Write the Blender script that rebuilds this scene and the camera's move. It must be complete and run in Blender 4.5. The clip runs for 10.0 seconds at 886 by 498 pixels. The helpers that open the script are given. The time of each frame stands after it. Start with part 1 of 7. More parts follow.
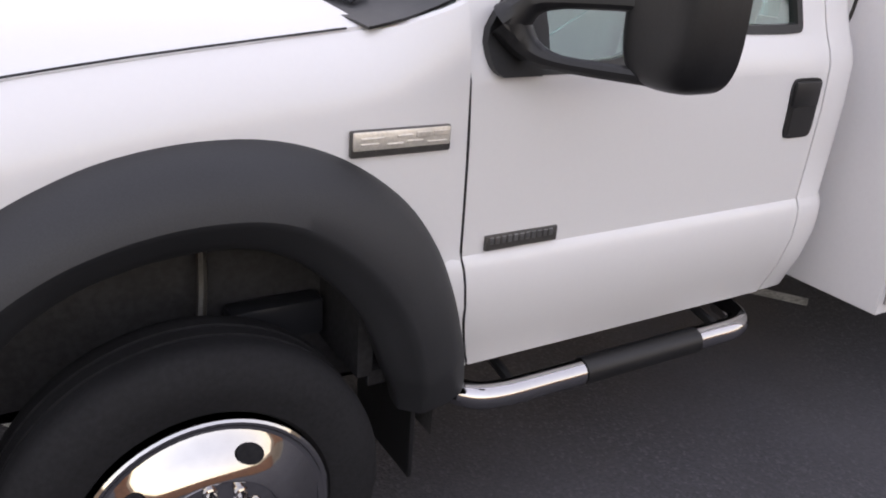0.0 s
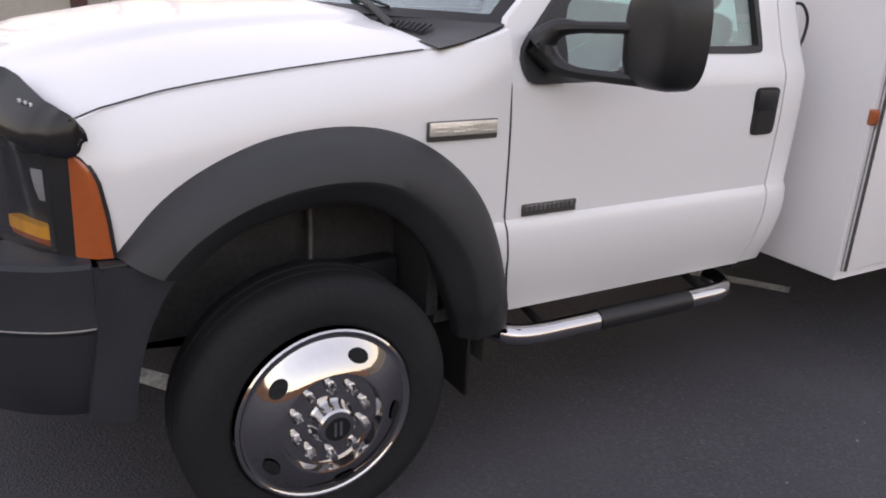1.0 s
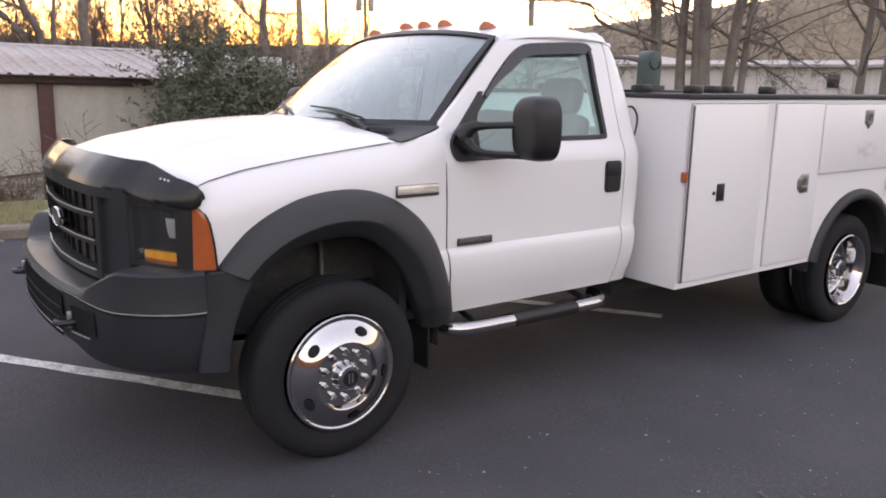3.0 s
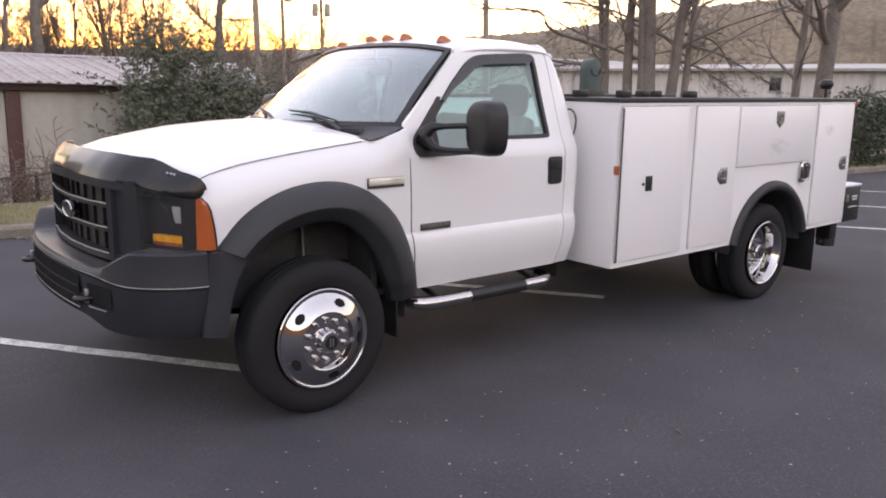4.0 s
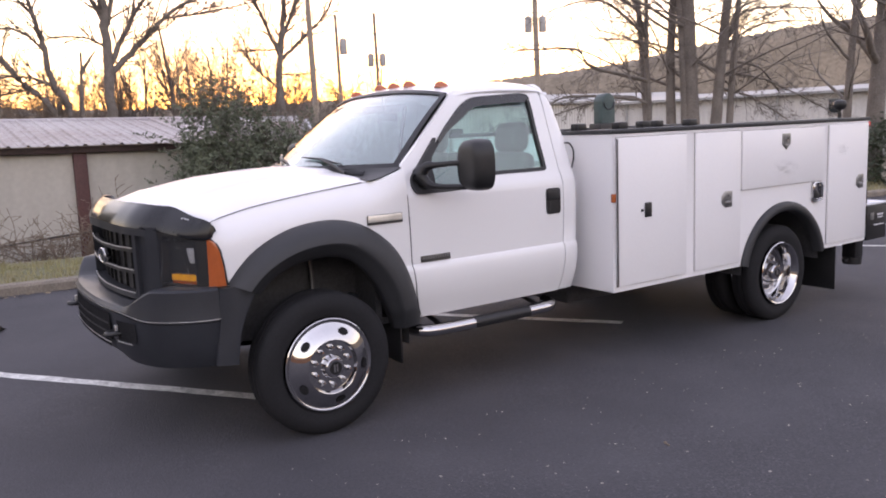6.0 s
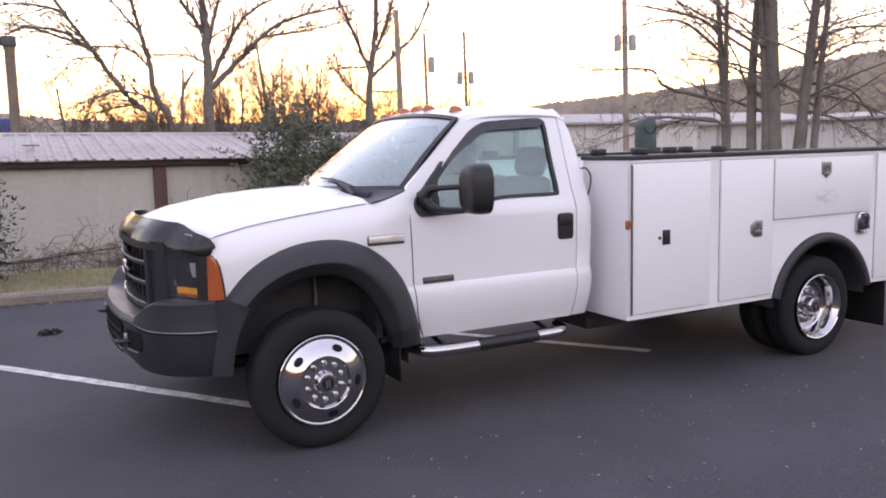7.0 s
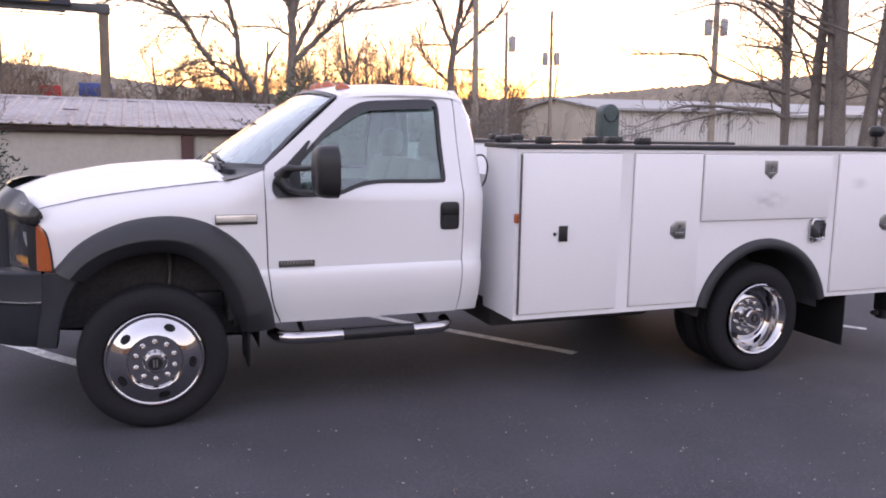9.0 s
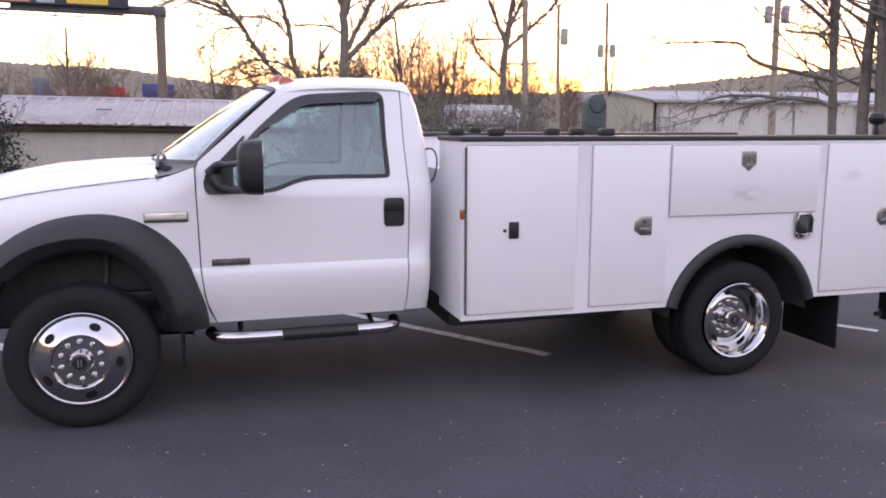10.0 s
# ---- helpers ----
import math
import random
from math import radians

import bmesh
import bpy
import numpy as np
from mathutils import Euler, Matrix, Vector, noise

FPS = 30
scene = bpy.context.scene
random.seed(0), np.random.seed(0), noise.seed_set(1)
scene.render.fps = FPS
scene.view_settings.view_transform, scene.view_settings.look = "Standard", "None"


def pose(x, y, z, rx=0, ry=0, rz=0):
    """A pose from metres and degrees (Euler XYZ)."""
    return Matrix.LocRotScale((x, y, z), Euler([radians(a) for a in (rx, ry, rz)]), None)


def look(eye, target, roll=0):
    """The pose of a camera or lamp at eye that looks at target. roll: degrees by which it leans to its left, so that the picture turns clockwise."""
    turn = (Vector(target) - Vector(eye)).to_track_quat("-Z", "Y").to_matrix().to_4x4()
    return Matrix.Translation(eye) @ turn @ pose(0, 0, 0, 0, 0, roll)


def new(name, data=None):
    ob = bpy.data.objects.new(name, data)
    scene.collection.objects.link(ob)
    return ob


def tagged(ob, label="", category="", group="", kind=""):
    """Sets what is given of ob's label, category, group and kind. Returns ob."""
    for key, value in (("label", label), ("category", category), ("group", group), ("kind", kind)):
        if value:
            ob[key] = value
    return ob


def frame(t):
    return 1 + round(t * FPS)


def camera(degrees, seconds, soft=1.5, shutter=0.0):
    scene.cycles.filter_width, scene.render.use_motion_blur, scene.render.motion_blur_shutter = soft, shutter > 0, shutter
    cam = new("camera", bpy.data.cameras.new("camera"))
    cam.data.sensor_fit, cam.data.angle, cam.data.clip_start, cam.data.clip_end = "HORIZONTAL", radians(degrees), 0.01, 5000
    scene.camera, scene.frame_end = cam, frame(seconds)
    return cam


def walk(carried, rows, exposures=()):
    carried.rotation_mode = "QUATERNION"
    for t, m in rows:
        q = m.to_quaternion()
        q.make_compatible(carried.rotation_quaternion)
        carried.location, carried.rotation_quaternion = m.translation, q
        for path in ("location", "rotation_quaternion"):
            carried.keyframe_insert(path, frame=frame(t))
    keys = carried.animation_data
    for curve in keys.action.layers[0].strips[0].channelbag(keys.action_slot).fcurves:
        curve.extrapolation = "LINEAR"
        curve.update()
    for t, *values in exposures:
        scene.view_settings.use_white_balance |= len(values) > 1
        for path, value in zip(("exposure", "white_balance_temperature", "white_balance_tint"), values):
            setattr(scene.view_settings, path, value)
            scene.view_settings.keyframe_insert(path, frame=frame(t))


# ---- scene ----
cam = camera(58.2, 10.0, 1.9)

PATH = [
    (0, (-0.327, -2.445, 1.608), (0.66, -0.883, 0.845), 4.8),
    (0.5, (-0.538, -2.685, 1.613), (0.45, -1.079, 0.946), 3.5),
    (1, (-0.778, -2.936, 1.612), (0.213, -1.332, 0.945), 3.7),
    (1.5, (-0.925, -3.299, 1.618), (0.035, -1.647, 1.025), 2.9),
    (2, (-1.224, -3.505, 1.626), (-0.141, -1.888, 1.168), 2.9),
    (3.5, (-1.796, -4.324, 1.656), (-0.611, -2.762, 1.261), 1.4),
    (4, (-2.01, -4.526, 1.657), (-0.769, -3.006, 1.27), 1.3),
    (4.5, (-2.099, -4.713, 1.657), (-0.84, -3.199, 1.304), 0.8),
    (5, (-2.156, -4.928, 1.665), (-0.95, -3.367, 1.337), 0.1),
    (6.5, (-1.667, -5.129, 1.645), (-0.625, -3.442, 1.386), -2.1),
    (7, (-1.455, -5.355, 1.681), (-0.528, -3.599, 1.442), -0.9),
    (7.5, (-1.141, -5.433, 1.671), (-0.165, -3.699, 1.467), -1.1),
    (8, (-0.781, -5.61, 1.684), (0.257, -3.917, 1.441), -0.7),
    (8.5, (-0.436, -5.791, 1.711), (0.492, -4.039, 1.45), 1.7),
    (9, (-0.07, -5.699, 1.703), (0.642, -3.853, 1.413), 1.6),
    (9.5, (0.324, -5.719, 1.691), (0.892, -3.827, 1.38), 0.2),
    (10, (0.695, -5.75, 1.701), (1.255, -3.854, 1.397), 0.8),
]
walk(cam, [(t, look(eye, target, roll)) for t, eye, target, roll in PATH], [(0, 3.68, 6650, 30), (0.9, 3.56, 6650, 30), (1.6, 3.53, 6650, 30), (2.2, 3.66, 6700, 31), (4.5, 3.73, 6700, 34), (6.5, 3.71, 6350, 37), (8.2, 3.71, 6250, 40), (10, 3.64, 6150, 40)])

# ---- light ----
SUN_AZ, SUN_EL = 27.0, 1.8
world = bpy.data.worlds.new("sky")
scene.world = world
world.use_nodes = True
wn = world.node_tree.nodes
sky = wn.new("ShaderNodeTexSky")
sky.sky_type = "NISHITA"
sky.sun_disc = False
sky.sun_elevation, sky.sun_rotation = radians(SUN_EL), radians(SUN_AZ)
sky.air_density, sky.dust_density, sky.ozone_density = 1.2, 0.35, 1.0
# a thin high cloud veil evens the sky out
wl = world.node_tree.links
veil_co, veil, veil_map, veil_mix = (wn.new("ShaderNode" + k) for k in ("TexCoord", "TexNoise", "MapRange", "Mix"))
veil.inputs["Scale"].default_value, veil.inputs["Detail"].default_value = 2.2, 6
veil_map.inputs["From Min"].default_value, veil_map.inputs["From Max"].default_value = 0.3, 0.7
veil_map.inputs["To Min"].default_value, veil_map.inputs["To Max"].default_value = 0.43, 0.59
veil_mix.data_type = "RGBA"
veil_mix.inputs["B"].default_value = (0.72, 0.77, 0.82, 1)
wl.new(veil_co.outputs["Generated"], veil.inputs["Vector"])
wl.new(veil.outputs[0], veil_map.inputs["Value"])
wl.new(veil_map.outputs[0], veil_mix.inputs["Factor"])
wl.new(sky.outputs[0], veil_mix.inputs["A"])
wl.new(veil_mix.outputs["Result"], wn["Background"].inputs[0])
wn["Background"].inputs[1].default_value = 0.15

sun_data = bpy.data.lights.new("sun", "SUN")
sun_data.energy, sun_data.angle, sun_data.color = 0.10, radians(8), (1.0, 0.82, 0.62)
sun_lamp = new("sun", sun_data)
a, e = radians(SUN_AZ), radians(SUN_EL)
sun_lamp.matrix_world = look((60 * math.sin(a), 60 * math.cos(a), 60 * math.tan(e)), (0, 0, 0))


# ---- materials ----
def material(name, base, rough=0.5, metal=0.0, var=0.15, big=3.0, fine=60.0, bump=0.0, coat=0.0, tint=None, spec=None):
    """A surface with mottling at two scales, uneven gloss and a fine relief."""
    m = bpy.data.materials.new(name)
    m.use_nodes = True
    n, l = m.node_tree.nodes, m.node_tree.links
    b = n["Principled BSDF"]
    co = n.new("ShaderNodeTexCoord")
    n1, n2 = n.new("ShaderNodeTexNoise"), n.new("ShaderNodeTexNoise")
    n1.inputs["Scale"].default_value, n1.inputs["Detail"].default_value = big, 5
    n2.inputs["Scale"].default_value, n2.inputs["Detail"].default_value = fine, 4
    for q in (n1, n2):
        l.new(co.outputs["Object"], q.inputs["Vector"])
    add = n.new("ShaderNodeMath")
    add.operation = "ADD"
    l.new(n1.outputs[0], add.inputs[0])
    l.new(n2.outputs[0], add.inputs[1])
    rng = n.new("ShaderNodeMapRange")
    rng.interpolation_type = "SMOOTHERSTEP"
    rng.inputs["From Min"].default_value, rng.inputs["From Max"].default_value = 0.55, 1.45
    l.new(add.outputs[0], rng.inputs["Value"])
    mix = n.new("ShaderNodeMix")
    mix.data_type = "RGBA"
    low = tint or tuple(c * (1 - var) for c in base)
    mix.inputs["A"].default_value = (*low, 1)
    mix.inputs["B"].default_value = (*[min(1, c * (1 + var * 0.5)) for c in base], 1)
    l.new(rng.outputs[0], mix.inputs["Factor"])
    l.new(mix.outputs["Result"], b.inputs["Base Color"])
    rr = n.new("ShaderNodeMapRange")
    rr.inputs["To Min"].default_value, rr.inputs["To Max"].default_value = rough * 0.8, min(1, rough * 1.2)
    l.new(n1.outputs[0], rr.inputs["Value"])
    l.new(rr.outputs[0], b.inputs["Roughness"])
    b.inputs["Metallic"].default_value = metal
    b.inputs["Coat Weight"].default_value = coat
    b.inputs["Coat Roughness"].default_value = 0.15
    if spec is not None:
        b.inputs["Specular IOR Level"].default_value = spec
    if bump:
        bp = n.new("ShaderNodeBump")
        bp.inputs["Strength"].default_value = 0.5
        bp.inputs["Distance"].default_value = bump
        l.new(n2.outputs[0], bp.inputs["Height"])
        l.new(bp.outputs[0], b.inputs["Normal"])
    return m


def glass(name, tint, rough=0.0, r0=0.06):
    """Thin clear pane: what lies behind shows through, with more gloss at a slant."""
    m = bpy.data.materials.new(name)
    m.use_nodes = True
    n, l = m.node_tree.nodes, m.node_tree.links
    out = n["Material Output"]
    n.remove(n["Principled BSDF"])
    tr, gl, lw, mx = (n.new("ShaderNode" + k) for k in ("BsdfTransparent", "BsdfGlossy", "LayerWeight", "MixShader"))
    tr.inputs[0].default_value = (*tint, 1)
    gl.inputs["Roughness"].default_value = rough
    lw.inputs[0].default_value = 0.5
    pw, rg = n.new("ShaderNodeMath"), n.new("ShaderNodeMapRange")
    pw.operation = "POWER"
    pw.inputs[1].default_value = 4.0
    rg.inputs["To Min"].default_value = r0
    l.new(lw.outputs["Facing"], pw.inputs[0])
    l.new(pw.outputs[0], rg.inputs["Value"])
    l.new(rg.outputs[0], mx.inputs[0])
    l.new(tr.outputs[0], mx.inputs[1])
    l.new(gl.outputs[0], mx.inputs[2])
    l.new(mx.outputs[0], out.inputs[0])
    return m


def ribbed(name, base, period, depth, axis=0, rough=0.5, var=0.2, metal=0.0, tint=None):
    """A painted or bare sheet whose ribs run along one direction."""
    m = material(name, base, rough, metal, var, 0.7, 9.0, 0.0, 0.0, tint)
    n, l = m.node_tree.nodes, m.node_tree.links
    co = n.new("ShaderNodeTexCoord")
    sep = n.new("ShaderNodeSeparateXYZ")
    l.new(co.outputs["Object"], sep.inputs[0])
    mul, sn, pw = n.new("ShaderNodeMath"), n.new("ShaderNodeMath"), n.new("ShaderNodeMath")
    mul.operation, sn.operation, pw.operation = "MULTIPLY", "SINE", "GREATER_THAN"
    mul.inputs[1].default_value = 2 * math.pi / period
    pw.inputs[1].default_value = 0.75
    l.new(sep.outputs[axis], mul.inputs[0])
    l.new(mul.outputs[0], sn.inputs[0])
    l.new(sn.outputs[0], pw.inputs[0])
    bp = n.new("ShaderNodeBump")
    bp.inputs["Distance"].default_value = depth
    l.new(sn.outputs[0], bp.inputs["Height"])
    l.new(bp.outputs[0], n["Principled BSDF"].inputs["Normal"])
    return m


WHITE = material("white_paint", (0.77, 0.765, 0.77), 0.30, 0, 0.010, 0.5, 90, 0, 0.35)
# Same white as the cab, darkened by hand to offset the hood's skylight.
HOODWHITE_DIM = material("dimmed_glossy_white", (0.70, 0.695, 0.70), 0.4, 0, 0.012, 0.5, 90, 0, 0.35, None, 0.3)
HOODWHITE_DIM.node_tree.nodes["Principled BSDF"].inputs["Coat Roughness"].default_value = 0.03
BODYWHITE = material("box_white_paint", (0.80, 0.79, 0.80), 0.42, 0, 0.02, 0.8, 60, 0.0, 0.2)
GRIME = material("white_paint_dusty", (0.66, 0.66, 0.70), 0.5, 0, 0.10, 3, 30)
FLARE = material("grey_black_plastic", (0.024, 0.025, 0.028), 0.55, 0, 0.25, 4, 300, 0.0008)
BUMPER = material("dark_grey_bumper", (0.028, 0.030, 0.036), 0.38, 0, 0.2, 4, 200, 0.0005, 0, None, 0.28)
BLACK = material("black_trim", (0.012, 0.012, 0.013), 0.45, 0, 0.3, 6, 150, 0.0004)
VOID = material("underbody_black", (0.048, 0.047, 0.050), 0.8, 0, 0.4, 6, 60, 0.001)
RUBBER = material("tyre_rubber", (0.016, 0.016, 0.018), 0.8, 0, 0.3, 5, 90, 0.001, 0, None, 0.25)
CHROME = material("chrome", (0.54, 0.53, 0.53), 0.06, 1.0, 0.04, 5, 40)
STEEL = material("worn_steel", (0.42, 0.42, 0.43), 0.35, 1.0, 0.2, 8, 70, 0.0005)
BADGE = material("badge_silver", (0.86, 0.81, 0.72), 0.42, 0.6, 0.15, 20, 120)
BADGE_DARK = material("badge_dark", (0.09, 0.085, 0.08), 0.45, 0.3, 0.2, 20, 120)
AMBER = material("amber_lens", (0.40, 0.092, 0.020), 0.22, 0, 0.06, 20, 60, 0.0, 0.6)
AMBER_BRIGHT = material("turn_lens", (1.0, 0.40, 0.012), 0.2, 0, 0.25, 30, 160, 0.001, 0.5)
RED = material("red_lens", (0.60, 0.05, 0.04), 0.25, 0, 0.1, 20, 100, 0, 0.5)
GLASS = glass("clear_glass", (0.80, 0.93, 0.90), 0.0, 0.11)
WINDGLASS = glass("windshield_glass", (0.78, 0.94, 0.93), 0.0, 0.24)
LAMPGLASS = glass("lamp_glass", (0.94, 0.95, 0.96), 0.02, 0.04)
# Black for flat faces that paint the shade inside holes and openings.
HOLE = material("opening_shade_black", (0.026, 0.026, 0.028), 0.9, 0, 0.3, 6, 60, 0, 0, None, 0.0)
LATCH = material("dark_worn_steel", (0.34, 0.34, 0.33), 0.34, 0.9, 0.35, 12, 80, 0.0006)
LATCH_DARK = material("latch_dish_grey", (0.20, 0.20, 0.20), 0.45, 0.6, 0.35, 12, 80, 0.0006)
BRIGHT = material("bright_trim_and_highlight", (0.72, 0.71, 0.70), 0.38, 0.7, 0.1, 8, 60)
BEIGE_TAG = material("tan_plastic", (0.42, 0.36, 0.24), 0.6, 0, 0.15, 8, 60)
SEAT = material("grey_seat_cloth", (0.26, 0.26, 0.25), 0.85, 0, 0.15, 5, 150, 0.001)
SEAM = material("dirty_seam", (0.36, 0.34, 0.33), 0.8, 0, 0.4, 9, 60)
DASH = material("grey_dash_plastic", (0.20, 0.20, 0.20), 0.6, 0, 0.15, 5, 200, 0.0006)
MIRROR = material("mirror_silver", (0.9, 0.9, 0.9), 0.02, 1.0, 0.01)
EMBLEM = material("emblem_dark", (0.03, 0.035, 0.06), 0.2, 0, 0.1, 20, 100, 0, 0.5)
GUARD = material("dark_acrylic", (0.020, 0.021, 0.023), 0.22, 0, 0.2, 4, 60, 0, 0.2)
SHIELD = material("smoked_acrylic", (0.012, 0.013, 0.016), 0.14, 0, 0.2, 4, 60, 0, 0.0, None, 0.35)


# ---- mesh helpers ----
def thing(name, m, label, category, group="", kind=""):
    ob = new(name)
    ob.empty_display_size = 0.2
    ob.matrix_world = m
    return tagged(ob, label, category, group, kind)


def part(name, bm, mat, parent=None, label="", angle=35, shadow=True):
    me = bpy.data.meshes.new(name)
    bmesh.ops.recalc_face_normals(bm, faces=bm.faces)
    bm.to_mesh(me)
    bm.free()
    me.shade_smooth()
    me.set_sharp_from_angle(angle=radians(angle))
    me.materials.append(mat)
    ob = new(name, me)
    ob.parent = parent
    ob.visible_shadow = shadow
    return tagged(ob, label)


def raw(name, verts, faces, mat, parent=None, label="", smooth=True):
    me = bpy.data.meshes.new(name)
    me.from_pydata(verts, [], faces)
    me.update()
    if smooth:
        me.shade_smooth()
    me.materials.append(mat)
    ob = new(name, me)
    ob.parent = parent
    return tagged(ob, label)


def rbox(x0, x1, y0, y1, z0, z1, r=0.0, seg=2, bm=None):
    """A box with rounded edges, added to bm if there is one."""
    b = bmesh.new()
    bmesh.ops.create_cube(b, size=1.0)
    for v in b.verts:
        v.co = Vector(((x0 + x1) / 2 + v.co.x * abs(x1 - x0), (y0 + y1) / 2 + v.co.y * abs(y1 - y0), (z0 + z1) / 2 + v.co.z * abs(z1 - z0)))
    if r:
        bmesh.ops.bevel(b, geom=b.edges[:], offset=r, segments=seg, profile=0.5, affect="EDGES")
    return join(bm, b)


def join(bm, b):
    if bm is None:
        return b
    vs = {v: bm.verts.new(v.co) for v in b.verts}
    for f in b.faces:
        bm.faces.new([vs[v] for v in f.verts])
    b.free()
    return bm


def sheet(fn, us, vs, thick=None, bm=None, closed_u=False):
    """A sheet fn(u, v) -> place over two lists; with thick (a vector, or a function of the place) it gets a back and rims."""
    b = bmesh.new() if bm is None else bm
    rows = [[b.verts.new(fn(u, v)) for v in vs] for u in us]
    nu, nv = len(us), len(vs)
    span = range(nu if closed_u else nu - 1)

    def skin(r):
        for i in span:
            for j in range(nv - 1):
                b.faces.new((r[i][j], r[(i + 1) % nu][j], r[(i + 1) % nu][j + 1], r[i][j + 1]))

    skin(rows)
    if thick is not None:
        off = thick if callable(thick) else (lambda p: Vector(thick))
        back = [[b.verts.new(v.co + off(v.co)) for v in r] for r in rows]
        skin(back)
        for i in span:
            k = (i + 1) % nu
            for j in (0, nv - 1):
                b.faces.new((rows[i][j], rows[k][j], back[k][j], back[i][j]))
        if not closed_u:
            for j in range(nv - 1):
                for i in (0, nu - 1):
                    b.faces.new((rows[i][j], rows[i][j + 1], back[i][j + 1], back[i][j]))
    return b


def lathe(profile, place, segs=48, bm=None, axis="y", side=1):
    """A turned body: profile of (radius, distance along the axis)."""
    def fn(u, v):
        r, h = profile[int(v)]
        c, s = math.cos(u), math.sin(u)
        p = {"y": (r * c, side * h, r * s), "z": (r * c, r * s, h), "x": (h, r * c, r * s)}[axis]
        return Vector(place) + Vector(p)
    b = sheet(fn, [2 * math.pi * k / segs for k in range(segs)], list(range(len(profile))), None, bm, True)
    return b


def tube(points, radius, sides=10, bm=None, caps=True):
    """A round bar along points; radius: a number or one for each point."""
    b = bmesh.new() if bm is None else bm
    pts = [Vector(p) for p in points]
    rad = radius if isinstance(radius, (list, tuple)) else [radius] * len(pts)
    rings, up = [], None
    for i, p in enumerate(pts):
        d = (pts[min(i + 1, len(pts) - 1)] - pts[max(i - 1, 0)]).normalized()
        if up is None:
            up = d.orthogonal().normalized()
        up = (up - d * up.dot(d)).normalized()
        w = d.cross(up)
        rings.append([b.verts.new(p + rad[i] * (math.cos(2 * math.pi * k / sides) * up + math.sin(2 * math.pi * k / sides) * w)) for k in range(sides)])
    for r, q in zip(rings, rings[1:]):
        for k in range(sides):
            b.faces.new((r[k], r[(k + 1) % sides], q[(k + 1) % sides], q[k]))
    if caps:
        b.faces.new(rings[0][::-1])
        b.faces.new(rings[-1])
    return b


def smooth_path(points, n=8):
    """A rounder line through points."""
    pts = [Vector(p) for p in points]
    out = []
    for i in range(len(pts) - 1):
        p0, p1, p2, p3 = pts[max(i - 1, 0)], pts[i], pts[i + 1], pts[min(i + 2, len(pts) - 1)]
        for k in range(n):
            t = k / n
            out.append(0.5 * (2 * p1 + (p2 - p0) * t + (2 * p0 - 5 * p1 + 4 * p2 - p3) * t * t + (3 * p1 - p0 - 3 * p2 + p3) * t ** 3))
    return out + [pts[-1]]


def prism(poly, y0, y1, bm=None, plane="xz", bevel=0.0):
    """A plate cut to an outline in the x-z plane (or another), from y0 to y1."""
    b = bmesh.new()
    put = {"xz": lambda p, h: (p[0], h, p[1]), "yz": lambda p, h: (h, p[0], p[1]), "xy": lambda p, h: (p[0], p[1], h)}[plane]
    f0 = b.faces.new([b.verts.new(put(p, y0)) for p in poly])
    ext = bmesh.ops.extrude_face_region(b, geom=[f0])
    d = Vector(put((0, 0), y1)) - Vector(put((0, 0), y0))
    for v in ext["geom"]:
        if isinstance(v, bmesh.types.BMVert):
            v.co += d
    if bevel:
        bmesh.ops.bevel(b, geom=b.edges[:], offset=bevel, segments=2, profile=0.5, affect="EDGES")
    return join(bm, b)


def lin(a, b, n):
    return [a + (b - a) * k / (n - 1) for k in range(n)]


def ease(x):
    x = min(1, max(0, x))
    return x * x * (3 - 2 * x)


